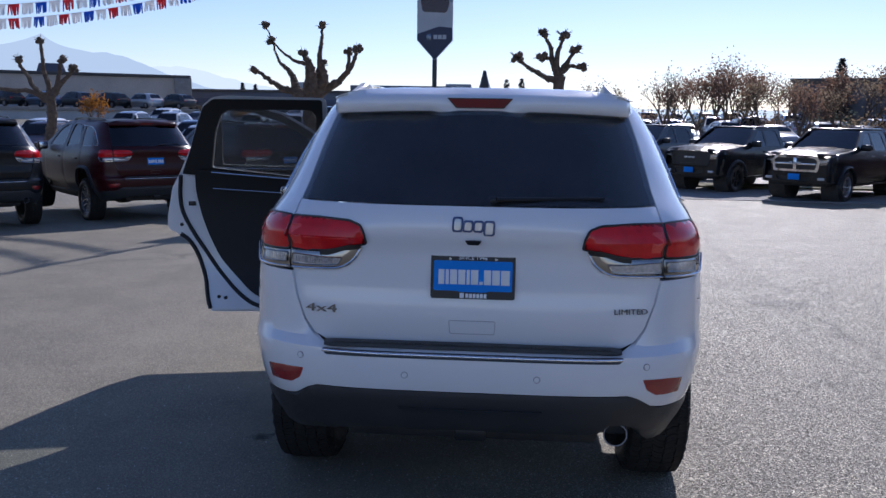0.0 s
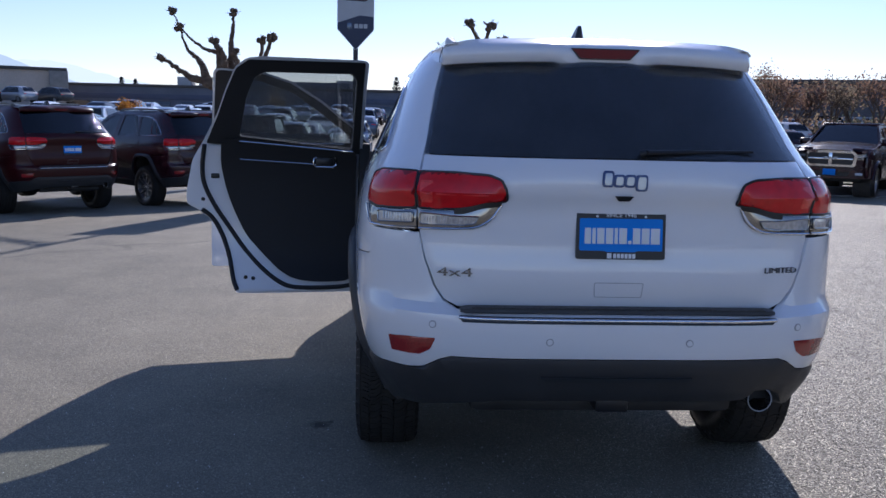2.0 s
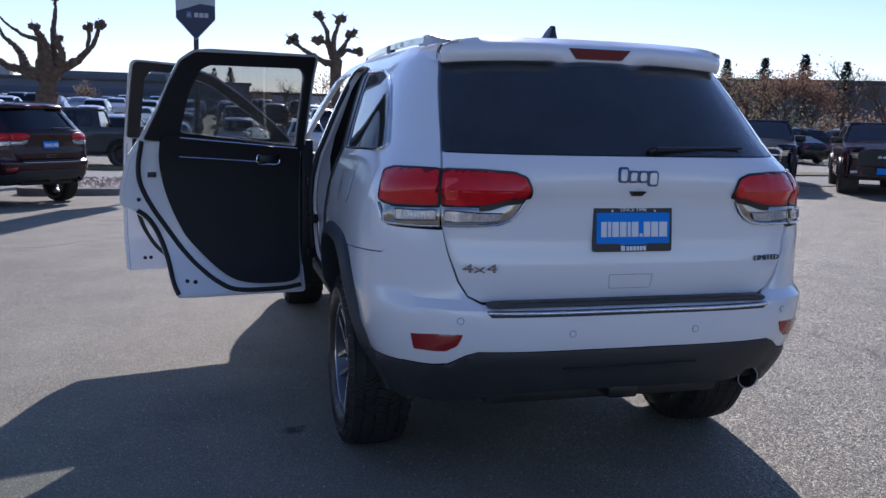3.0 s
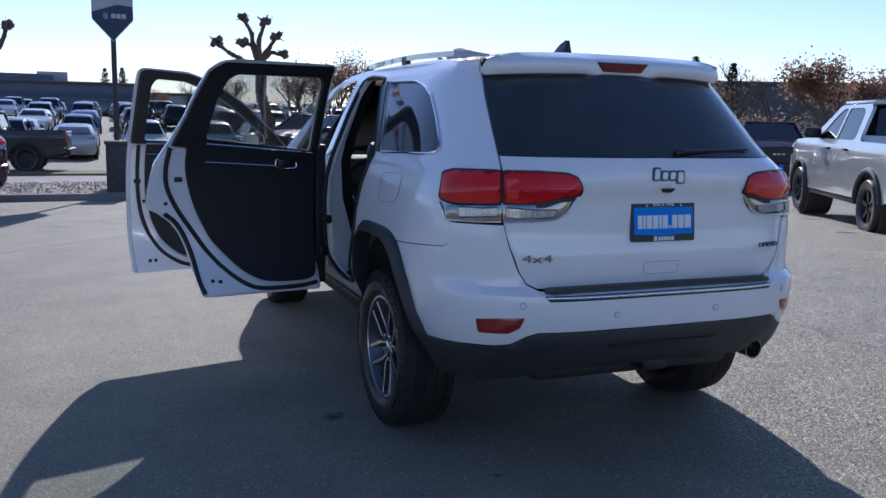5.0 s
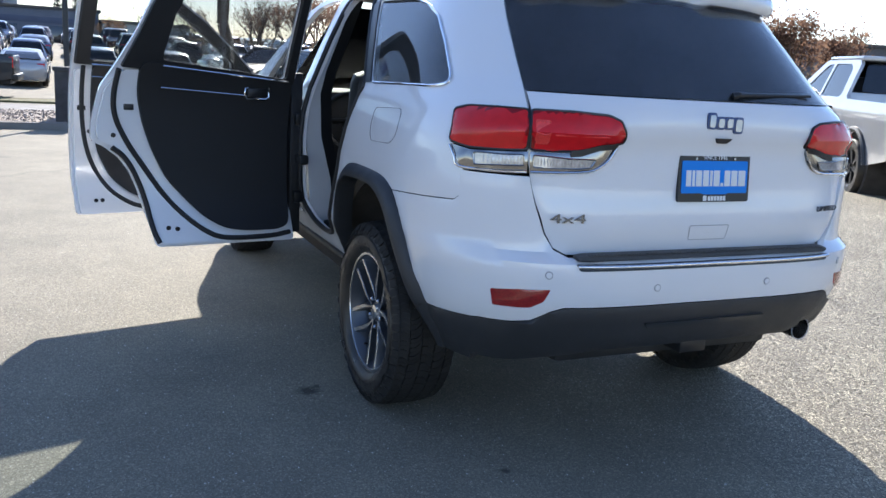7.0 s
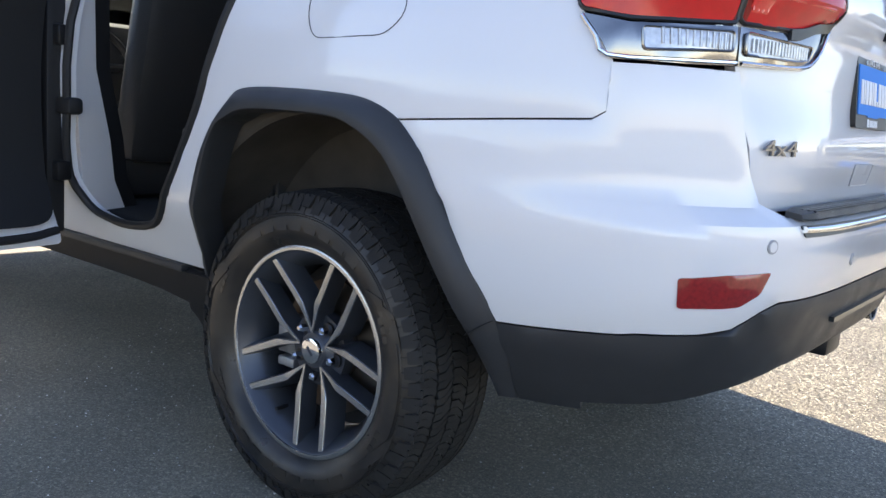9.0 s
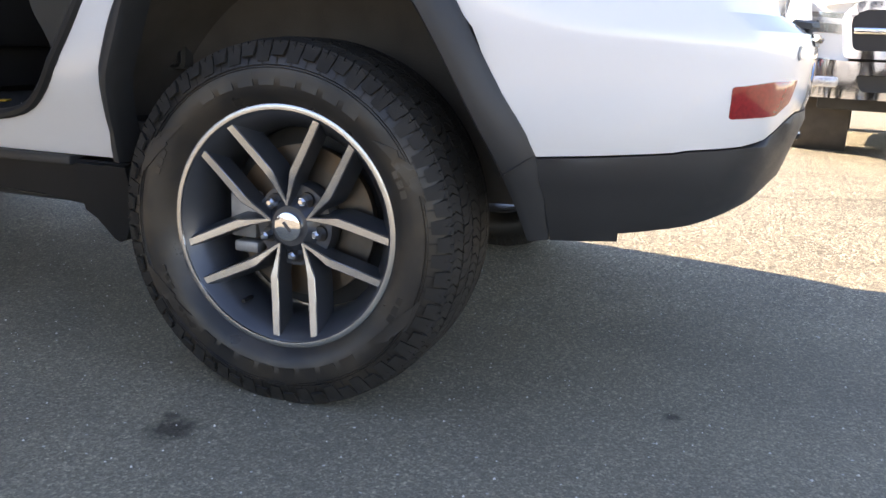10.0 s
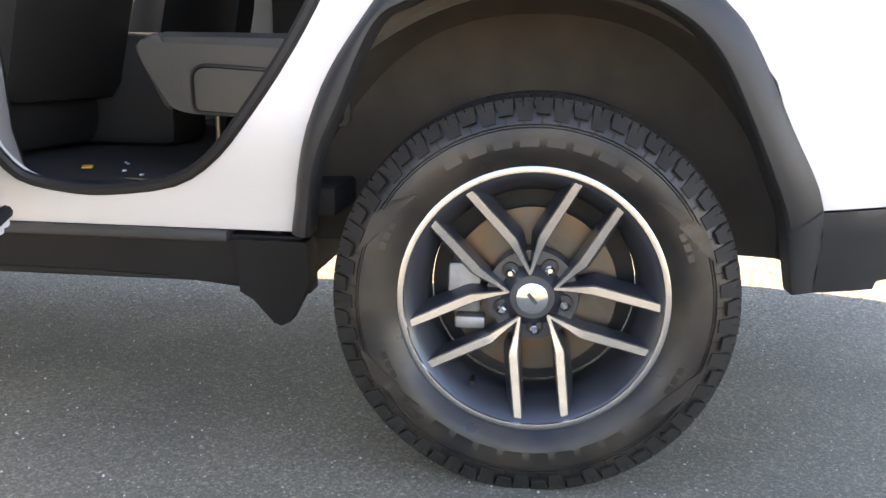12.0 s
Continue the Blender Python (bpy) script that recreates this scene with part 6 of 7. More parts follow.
    part("grille", shell([(-0.5, 0.76), (0.5, 0.76), (0.52, 0.98), (-0.52, 0.98)], nose, 0.04, (), 0.08, -0.02), BLACK, car, "black seven-slot grille")
    for k in range(7):
        c = -0.42 + 0.14 * k
        part("grille_slot", shell([(c - 0.05, 0.78), (c + 0.05, 0.78), (c + 0.05, 0.96), (c - 0.05, 0.96)], nose, 0.03, [[(c - 0.038, 0.80), (c + 0.038, 0.80), (c + 0.038, 0.94), (c - 0.038, 0.94)]], 0.06, 0.0), CHROME, car)
    for s in (-1, 1):
        part("head_lamp", shell([(s * 0.54, 0.82), (s * 0.74, 0.80), (s * 0.74, 0.96), (s * 0.55, 0.98)], nose, 0.04, (), 0.06, 0.0), CLEARLENS, car, "clear head lamp")
    # underside, floor and dash
    part("underbody", boxed(-0.66, 0.66, 0.5, 2.45, 0.31, 0.44, 0.03), DARKMETAL, car)
    part("rear_subframe", boxed(-0.5, 0.5, -0.80, 0.49, 0.39, 0.466, 0.03), DARKMETAL, car)
    part("engine_tray", boxed(-0.42, 0.42, 2.46, 3.6, 0.3, 0.466, 0.03), DARKMETAL, car)
    part("floor_pan", boxed(-0.60, 0.60, -0.86, 3.4, 0.47, 0.50), DARKMETAL, car)
    part("silencer", boxed(0.0, 0.42, -0.76, -0.54, 0.375, 0.465, 0.04), DARKMETAL, car)
    part("tow_hitch", boxed(-0.06, 0.06, -0.94, -0.82, 0.44, 0.50, 0.01), BLACK, car)
    bm = bmesh.new()
    tube(bm, (-0.66, 0, 0.372), (0.66, 0, 0.372), 0.045, n=12)
    part("rear_axle", bm, DARKMETAL, car)
    part("cabin_floor", boxed(-0.80, 0.80, 0.40, 2.45, 0.50, 0.56, 0.01), CARPET, car)
    part("cargo_floor", boxed(-0.45, 0.45, -0.88, 0.40, 0.78, 0.84, 0.01), CARPET, car)
    for s in (-1, 1):
        part("cargo_side", boxed(*sorted((s * 0.44, s * 0.72)), -0.72, 0.06, 0.94, 1.27, 0.03), TRIM, car)
    for s in (-1, 1):
        # the middle pillar: a painted jamb that narrows upwards and dark trim inside it
        line = ((0.85, 0.52, 0.14), (0.905, 0.65, 0.14), (0.918, 0.78, 0.135), (0.935, 1.0, 0.09), (0.915, 1.22, 0.055), (0.87, 1.34, 0.035), (0.79, 1.52, 0.02), (0.72, 1.70, 0.012))
        jamb = [((w - 0.025, 1.06), (w - 0.03, 1.18), (w - 0.025 - d, 1.20), (w - 0.025 - d, 1.06 + 0.42 * d)) for w, z, d in line]
        trim = [((w - 0.022 - d, 1.062 + 0.42 * d), (w - 0.022 - d, 1.205), (w - 0.105 - d, 1.20), (w - 0.095 - d, 1.10 + 0.42 * d)) for w, z, d in line]
        for name, mat, words, sections in (("pillar_jamb", paint, "painted middle pillar", jamb), ("pillar_trim", TRIM, "black middle pillar trim", trim)):
            bm = bmesh.new()
            rows = [[bm.verts.new((s * x, y, z)) for x, y in ring] for ring, (_, z, _) in zip(sections, line)]
            for a, b in zip(rows, rows[1:]):
                for j in range(4):
                    bm.faces.new((a[j], a[(j + 1) % 4], b[(j + 1) % 4], b[j]))
            bm.faces.new(rows[0]), bm.faces.new(rows[-1][::-1])
            part(name, bm, mat, car, words)
    # console, firewall and cowl boxes, added to stop stray sun in the cabin
    part("centre_console", boxed(-0.13, 0.13, 1.02, 2.05, 0.56, 0.88, 0.04), TRIM, car)
    part("firewall_sun_block", boxed(-0.885, 0.885, 2.2, 2.26, 0.5, 1.10, 0.01), BLACK, car)
    for s in (-1, 1):
        part("cowl_sun_block", boxed(*sorted((s * 0.74, s * 0.895)), 2.11, 2.36, 0.55, 1.20, 0.02), TRIM, car)
    part("dashboard", boxed(-0.76, 0.76, 2.0, 2.31, 0.70, 1.21, 0.06), TRIM, car)
    part("headliner", boxed(-0.58, 0.58, -0.40, 1.55, 1.722, 1.742, 0.005), HEADLINER, car)
    for s in (-0.37, 0.37):
        seat(car, s, 1.52)
    b = new("rear_seat")
    b.parent = car
    b["label"] = "grey leather rear bench"
    part("cushion", boxed(-0.655, 0.655, 0.40, 0.86, 0.755, 0.865, 0.04), SEATGREY, b, "grey leather cushion")
    part("cushion_front", box(bmesh.new(), -0.66, 0.66, -0.04, 0.035, -0.075, 0.09, 0.022, m=pose(0, 0.815, 0.772, -27, 0, 0)), SEATGREY, b)
    for s in (-1, 1):
        shield = part("side_shield", shell(rounded([(0.40, 0.83), (0.865, 0.842), (0.855, 0.80), (0.79, 0.70), (0.74, 0.69), (0.40, 0.672)], 0.02), lambda y, z, o: Vector((s * (0.668 + o), y, z)), 0.03, (), 0.06), SEATGREY, b, "grey moulded plastic side shield")
        part("shield_panel", shell(rounded([(0.42, 0.775), (0.72, 0.79), (0.738, 0.775), (0.735, 0.70), (0.42, 0.684)], 0.018), lambda y, z, o: Vector((s * (0.668 + o), y, z)), 0.012, (), 0.06, 0.007, 0.003), SEATGREY, shield)
        bm = bmesh.new()
        rope(bm, [(s * 0.671, y, z) for y, z in rounded([(0.415, 0.779), (0.722, 0.795), (0.744, 0.777), (0.74, 0.695), (0.415, 0.679)], 0.018)], 0.0045, 6, True)
        part("shield_groove", bm, BLACK, shield)
        bm = bmesh.new()
        tube(bm, (s * 0.64, 0.70, 0.555), (s * 0.64, 0.70, 0.70), 0.006, n=8)
        part("seat_strut", bm, STEEL, b)
    tag = part("floor_tag", box(bmesh.new(), -0.022, 0.022, -0.012, 0.012, 0, 0.004, 0.001, m=pose(-0.62, 1.02, 0.561, 0, 0, 25)), YELLOW, car, "small yellow tag on the floor")
    crumbs = random.Random(4)
    for i in range(9):
        cx_, cy_ = crumbs.uniform(-0.74, -0.5), crumbs.uniform(0.72, 1.02)
        part("floor_scrap", boxed(cx_, cx_ + crumbs.uniform(0.004, 0.012), cy_, cy_ + crumbs.uniform(0.003, 0.007), 0.560, 0.564, 0.001), INK, car)
    part("backrest", box(bmesh.new(), -0.66, 0.66, -0.08, 0.08, 0, 0.60, 0.06, m=pose(0, 0.38, 0.80, 18, 0, 0)), CARPET, b, "black carpet-backed backrest")
    for s in (-0.42, 0.42):
        part("headrest", box(bmesh.new(), s - 0.13, s + 0.13, -0.05, 0.05, 0.63, 0.80, 0.04, m=pose(0, 0.36, 0.80, 14, 0, 0)), SEATMAT, b)
    bm = bmesh.new()
    n = 28
    c = pose(-0.37, 1.93, 1.02, 65, 0, 0)
    ring = [c @ Vector((0.185 * math.cos(2 * math.pi * i / n), 0.185 * math.sin(2 * math.pi * i / n), 0)) for i in range(n)]
    rope(bm, ring, 0.015, 8, True)
    tube(bm, ring[0], ring[14], 0.018, n=8)
    tube(bm, c @ Vector((0, 0, 0)), c @ Vector((0, 0, -0.25)), 0.05, n=10)
    part("steering_wheel", bm, BLACK, car)
    part("mirror_glass", boxed(-0.12, 0.12, 1.74, 1.77, 1.53, 1.59, 0.01), BLACK, car)
    # number plate with its frame
    pl = new("licence_plate")
    pl.parent = gate
    pl.matrix_basis = pose(0, -0.932, 1.079, 84.0, 0, 0)
    pl["label"] = "blue dealer plate in a black frame"
    part("plate_frame", shell(rounded([(-0.157, -0.082), (0.157, -0.082), (0.157, 0.082), (-0.157, 0.082)], 0.01), lambda x, y, o: Vector((x, y, o)), 0.012, (), 0.08, 0.006), BLACK, pl)
    part("plate_sheet", shell(rounded([(-0.146, -0.052), (-0.06, -0.052), (-0.05, -0.056), (0.05, -0.056), (0.06, -0.052), (0.146, -0.052), (0.146, 0.06), (-0.146, 0.06)], 0.006), lambda x, y, o: Vector((x, y, o)), 0.004, (), 0.08, 0.0085), PLATEBLUE, pl, "bright blue plate")
    x = -0.128
    for w, h in ((0.022, 0.055), (0.012, 0.055), (0.026, 0.055), (0.026, 0.055), (0.012, 0.055), (0.027, 0.055), (0.012, 0.012), (0.026, 0.055), (0.028, 0.055), (0.032, 0.055)):
        part("plate_bar", boxed(x, x + w, -0.028, -0.028 + h, 0.0085, 0.0098, 0.0006), INK, pl)
        x += w + 0.0046
    if rich:
        lettering("plate_words", "SINCE 1946", 0.019, 0.001, INK, pl, pose(0, 0.0705, 0.0066), width=0.105)
        for i in range(6):
            part("plate_bar", boxed(-0.026 + 0.0135 * i, -0.0155 + 0.0135 * i, -0.078, -0.062, 0.006, 0.0072), INK, pl)
        part("plate_mark", boxed(-0.048, -0.032, -0.079, -0.06, 0.006, 0.0072, 0.0005), INK, pl)
        for s in (-0.085, 0.085):
            part("plate_screw", joined([cylinder(-0.001, 0.001, 0.005, 0.005, 12)]), BADGE, pl).matrix_basis = pose(s, 0.067, 0.0085, 0, 90, 0)
        # maker's badge as plain shapes, model words in chrome
        bput0 = put_on(GATE, 1)
        for x0, x1, z0, z1 in ((-0.074, -0.040, 1.214, 1.268), (-0.037, -0.003, 1.214, 1.256), (0.0, 0.034, 1.214, 1.256), (0.037, 0.074, 1.202, 1.256)):
            o = rounded([ux(x0 - 0.003, z0), ux(x1 + 0.001, z0), ux(x1 + 0.003, z1), ux(x0 - 0.001, z1)], 0.014)
            base = part("badge_shape", shell(o, bput0, 0.01, (), 0.03, 0.007, 0.002), BADGEBLUE, gate, "dark blue bordered badge shape")
            o = rounded([ux(x0 + 0.004, z0 + 0.007), ux(x1 - 0.006, z0 + 0.007), ux(x1 - 0.004, z1 - 0.007), ux(x0 + 0.006, z1 - 0.007)], 0.009)
            part("badge_face", shell(o, bput0, 0.006, (), 0.03, 0.009, 0.001), SILVER, base)
        p = bput0(*ux(-0.555, 0.918), 0.004)
        lettering("drive_badge", "4x4", 0.043, 0.006, BADGE, gate, pose(p.x, p.y, p.z, 90, 0, -10), "dark chrome drive badge", width=0.125)
        p = bput0(*ux(0.568, 0.937), 0.004)
        lettering("trim_badge", "LIMITED", 0.028, 0.006, BADGE, gate, pose(p.x, p.y, p.z, 90, 0, 12), "dark chrome trim badge", width=0.128)
    return car


# ---- ground ----
def fall(x, y):
    """The lot drops by half a metre away from the car and rises again in the distance."""
    t = min(1, max(0, (math.hypot(x, y) - 3.5) / 20))
    k = min(1, max(0, (y - 33) / 45))
    return -0.52 * t * t * (3 - 2 * t) + 1.45 * k * k * (3 - 2 * k)


bm = bmesh.new()
rings = [0.0, 1.5, 3, 4, 5, 6, 7, 8, 9.5, 11, 13, 15, 17, 19, 21, 23, 26, 30, 35, 40, 45, 50, 55, 60, 65, 70, 76, 84, 95, 115, 150, 200, 600, 1500, 4000]
N = 72
prev = None
for r in rings:
    if r == 0:
        row = [bm.verts.new((0, 0, 0))]
    else:
        row = [bm.verts.new((r * math.cos(2 * math.pi * i / N), r * math.sin(2 * math.pi * i / N), fall(r * math.cos(2 * math.pi * i / N), r * math.sin(2 * math.pi * i / N)))) for i in range(N)]
    if prev and len(prev) == 1:
        for i in range(N):
            bm.faces.new((prev[0], row[i], row[(i + 1) % N]))
    elif prev:
        for i in range(N):
            bm.faces.new((prev[i], row[i], row[(i + 1) % N], prev[(i + 1) % N]))
    prev = row
structure("ground", bm, ASPHALT, "worn grey asphalt car lot", "ground")

suv("sport_utility_vehicle", "white sport utility vehicle with open driver-side doors on asphalt", Matrix.Identity(4), WHITE, 79)


# ---- parked vehicles ----
def on_ground(x, y, heading):
    """Pose on the lot; heading in degrees to the left of +y."""
    return pose(x, y, fall(x, y), 0, 0, heading)


NEARBY = (7.7, -2.4)
row_u = Vector((0.7071, 0.7071))
first = None
for k, (paint, word) in enumerate(((NAVY, "black-blue"), (MAROON, "maroon"), (MAROON2, "dark plum"))):
    rear = Vector((-6.04, 10.5)) + row_u * 2.69 * (k - 1)
    axle = rear + Vector((-0.7071, 0.7071)) * 0.96
    suv("parked_utility_vehicle", word + " sport utility vehicle parked in a row", on_ground(axle.x, axle.y, 45), paint, 0, False, SMOKED, group="utility vehicles in a row")

for x, y, head, paint, bright, words in (
        (3.55, 26.4, 137, DARKGREY, BLACK, "dark grey pickup parked nose out behind the row"),
        (5.88, 23.5, 137, BLACKPAINT, BLACK, "black pickup with black grille parked nose out"),
        (8.25, 20.85, 138, BLACKPAINT, CHROME, "black pickup with chrome grille parked nose out"),
        (11.9, 20.4, 142, MAROON2, CHROME, "dark plum pickup with chrome grille parked nose out"),
        (14.4, 18.7, 143, NAVY, CHROME, "blue-black pickup with chrome grille parked nose out"),
        (17.45, 17.05, 144, MAROON2, BLACK, "dark plum pickup with black grille parked nose out")):
    v = Vector((math.sin(radians(-head)), math.cos(radians(-head)))) * -2.9
    pickup("pickup_truck", words, on_ground(x + v.x, y + v.y, head) @ Matrix.Scale(1.05 if x < 10 else 1.09, 4), paint, bright, "pickups parked nose out")
pickup("pickup_truck", "silver-white pickup with black wheels and arch trims", on_ground(11.4, 7.6, -30) @ Matrix.Scale(1.13, 4), PALE, BLACK)
pickup("pickup_truck", "white pickup with a chrome bumper facing the lot", on_ground(*NEARBY, 84), CHALK, CHROME, "", CHROME)
pickup("pickup_truck", "dark grey pickup parked beyond the kerb", on_ground(-6.1, 28.5, 86), DARKGREY, BLACK)

paints = [PALE, SILVER, BLUEGREY, DARKGREY, BLACKPAINT, MAROON2, CHALK, CHALK]
cars = {}
rng = random.Random(5)
spots = []
for y in (37, 43, 54, 60, 71, 77, 90):
    for i in range(-9, 27):
        x = i * 2.9 + rng.uniform(-0.25, 0.25)
        if abs(x - 1.5 - 0.1 * y) > 0.95 * y or rng.random() < 0.12:
            continue
        spots.append((x, y + rng.uniform(-0.4, 0.4)))
words = {PALE: "pale silver", SILVER: "silver", BLUEGREY: "blue-grey", DARKGREY: "dark grey", BLACKPAINT: "black", MAROON2: "dark plum", CHALK: "white"}
for n, (x, y) in enumerate(spots):
    p, tall = rng.choice(paints), rng.random() < 0.55
    head = rng.choice((0, 180)) + rng.uniform(-2, 2)
    m = on_ground(x, y, head)
    key = (p.name, tall)
    if key in cars:
        copy_thing(cars[key], m)
    else:
        cars[key] = street_car("parked_car", words[p] + (" crossover" if tall else " sedan") + " parked in the crowded far lot", m, p, tall, "cars in the far lot")


# ---- island with kerb, sign and pollarded trees ----
def slab(outline, z0, z1):
    bm = bmesh.new()
    lo = [bm.verts.new((x, y, z0)) for x, y in outline]
    hi = [bm.verts.new((x, y, z1)) for x, y in outline]
    bm.faces.new(hi), bm.faces.new(lo[::-1])
    for i in range(len(lo)):
        bm.faces.new((lo[i], lo[(i + 1) % len(lo)], hi[(i + 1) % len(lo)], hi[i]))
    return bm


G = -0.52
island = rounded([(-5.4, 15.2), (3.2, 15.2), (3.2, 18.6), (-5.4, 18.6)], 0.6, 6)
bm = slab(island, G - 0.2, G + 0.32)
kerb = structure("kerb", bm, CONCRETE, "grey concrete kerb round a planted island", "kerb")
inner = rounded([(-5.25, 15.35), (3.05, 15.35), (3.05, 18.45), (-5.25, 18.45)], 0.5, 6)
structure("gravel_bed", slab(inner, G, G + 0.325), GRAVEL, "brown gravel bed in the island", "gravel")
structure("pavement", slab([(-40, 20.5), (45, 20.5), (45, 24.5), (-40, 24.5)], G - 0.1, G + 0.03), CONCRETE, "pale concrete strip beyond the island", "pavement")
structure("grass_strip", slab([(-40, 25.5), (45, 25.5), (45, 27.0), (-40, 27.0)], G - 0.1, G + 0.06), DRYGRASS, "dry grass verge", "grass")
rng = random.Random(9)
vs, fs = [], []
for i in range(2600):
    x, y, s = rng.uniform(-5.1, 2.9), rng.uniform(15.4, 18.4), rng.uniform(0.015, 0.045)
    k = len(vs)
    a = rng.uniform(0, 3)
    vs += [(x + s * math.cos(a), y + s * math.sin(a), G + 0.32), (x - s * math.sin(a), y + s * math.cos(a), G + 0.32), (x - s * math.cos(a), y - s * math.sin(a), G + 0.32), (x + s * math.sin(a), y - s * math.cos(a), G + 0.32), (x, y, G + 0.325 + s * 0.7)]
    fs += [(k, k + 1, k + 4), (k + 1, k + 2, k + 4), (k + 2, k + 3, k + 4), (k + 3, k, k + 4)]
tagged(part_raw("gravel_stones", vs, fs, GRAVEL, None), "loose brown gravel stones on the bed", "gravel", "", "stuff")

sign = thing("pylon_sign", "tall pole with a pointed navy and grey advertising banner", "sign", pose(-1.77, 17.2, G + 0.1))
bm = bmesh.new()
tube(bm, (0, 0, 0), (0, 0, 9.2), 0.062, 0.05, 14)
part("pole", bm, DARKSTEEL, sign)
flat = lambda x, z, o: Vector((x, -0.07 + -o, z))
part("panel", shell([(-0.435, 3.95), (0.0, 3.47), (0.435, 3.95), (0.435, 6.6), (-0.435, 6.6)], flat, 0.06, (), 0.4), PANELGREY, sign, "pale grey upper panel")
part("panel_foot", shell([(-0.425, 3.96), (0.0, 3.49), (0.425, 3.96), (0.425, 4.25), (0.1, 4.28), (-0.425, 4.1)], flat, 0.005, (), 0.3, 0.006), SIGNNAVY, sign, "navy pointed foot")
part("panel_picture", shell(rounded([(-0.3, 4.62), (0.28, 4.60), (0.36, 4.85), (0.2, 5.1), (-0.2, 5.12), (-0.36, 4.9)], 0.08), flat, 0.004, (), 0.3, 0.006), MAROON2, sign)
part("panel_sky", shell([(-0.42, 4.95), (0.42, 4.85), (0.42, 6.55), (-0.42, 6.55)], flat, 0.003, (), 0.3, 0.004), SIGNSKY, sign)
for i in range(3):
    part("panel_mark", boxed(-0.03 + 0.11 * i, 0.06 + 0.11 * i, -0.084, -0.076, 3.98, 4.08), PANELGREY, sign)
part("panel_mark", boxed(-0.2, -0.09, -0.084, -0.076, 3.95, 4.1, 0.003), BLUEGREY, sign)
pil = thing("stone_pillar", "dark stone pillar at the end of the island", "pillar", pose(-1.75, 15.75, G + 0.1))
part("shaft", boxed(-0.28, 0.28, -0.28, 0.28, 0, 1.22, 0.015), DARKSTONE, pil)
part("cap", boxed(-0.31, 0.31, -0.31, 0.31, 1.22, 1.30, 0.015), DARKSTONE, pil)


def limb(bm, p, q, r0, r1, rng, knots=6):
    """A crooked limb with knobs, ending in a fist."""
    p, q = Vector(p), Vector(q)
    pts = [p + (q - p) * i / knots + (Vector((rng.uniform(-1, 1), rng.uniform(-1, 1), rng.uniform(-1, 1))) * 0.05 * (q - p).length if 0 < i < knots else Vector()) for i in range(knots + 1)]
    for i in range(knots):
        a, b = r0 + (r1 - r0) * i / knots, r0 + (r1 - r0) * (i + 1) / knots
        tube(bm, pts[i], pts[i + 1], a * rng.uniform(0.9, 1.15), b * rng.uniform(0.9, 1.15), 8)
        if rng.random() < 0.6:
            bmesh.ops.create_icosphere(bm, subdivisions=1, radius=b * 1.35, matrix=Matrix.Translation(pts[i + 1]))
    return pts


def fist(bm, p, r, rng):
    for i in range(7):
        o = Vector((rng.uniform(-1, 1), rng.uniform(-1, 1), rng.uniform(-0.6, 1))) * r * 0.7
        bmesh.ops.create_icosphere(bm, subdivisions=1, radius=r * rng.uniform(0.45, 0.75), matrix=Matrix.Translation(Vector(p) + o))
    for i in range(12):
        d = Vector((rng.uniform(-1, 1), rng.uniform(-1, 1), rng.uniform(-0.3, 1))).normalized()
        tube(bm, Vector(p) + d * r * 0.6, Vector(p) + d * r * rng.uniform(1.2, 1.9), 0.014, 0.004, 5)


def pollard(x, y, z0, fork, limbs, seed, thick=0.17, fistr=0.12, label=""):
    """A hard-pruned plane tree: trunk and crooked limbs with knobby fists; limb ends are (dx, dy, z)."""
    rng = random.Random(seed)
    t = thing("pollarded_tree", label, "tree", pose(x, y, z0))
    bm = bmesh.new()
    limb(bm, (0, 0, -0.1), (0.05, 0, fork), thick * 1.15, thick * 0.9, rng, 5)
    part("trunk", bm, BARK, t)
    for ends in limbs:
        bm = bmesh.new()
        p, r = Vector((0.05, 0, fork - 0.05)), thick * 0.62
        for e in ends:
            q = Vector(e)
            pts = limb(bm, p, q, r, r * 0.72, rng, 4)
            p, r = q, r * 0.72
        fist(bm, p, fistr, rng)
        part("limb", bm, BARK, t)
    return t


pollard(-5.4, 19.7, G + 0.1, 2.62, [[(-0.35, 0.05, 2.66), (-0.86, 0.1, 2.82), (-1.24, 0.0, 3.10), (-1.64, 0.1, 3.32)],
                                     [(-0.48, 0.1, 2.78), (-0.57, 0.2, 3.10), (-0.76, 0.3, 3.38), (-0.99, 0.3, 3.56), (-1.08, 0.3, 3.78), (-1.22, 0.2, 4.24), (-1.35, 0.2, 4.55)],
                                     [(-0.10, -0.1, 2.84), (-0.05, -0.2, 3.16), (-0.09, -0.2, 3.48), (-0.38, -0.2, 3.56), (-0.75, -0.2, 3.79), (-1.10, -0.2, 4.10)],
                                     [(0.14, 0.1, 2.88), (0.19, 0.2, 3.43), (0.19, 0.2, 3.89), (0.24, 0.2, 4.25), (0.24, 0.2, 4.56)],
                                     [(0.10, -0.2, 2.9), (0.0, -0.3, 3.52), (-0.17, -0.3, 3.75)], [(0.3, -0.1, 2.9), (0.42, -0.2, 3.07), (0.33, -0.2, 3.48)],
                                     [(0.28, 0.0, 2.79), (0.75, 0.0, 3.03), (0.99, 0.1, 3.30), (0.99, 0.1, 3.85)], [(0.40, 0.0, 2.85), (0.78, -0.1, 3.03), (1.13, -0.2, 3.40), (1.32, -0.2, 3.90)]], 3, 0.25, 0.12,
        label="bare pollarded plane tree with knobby limbs")
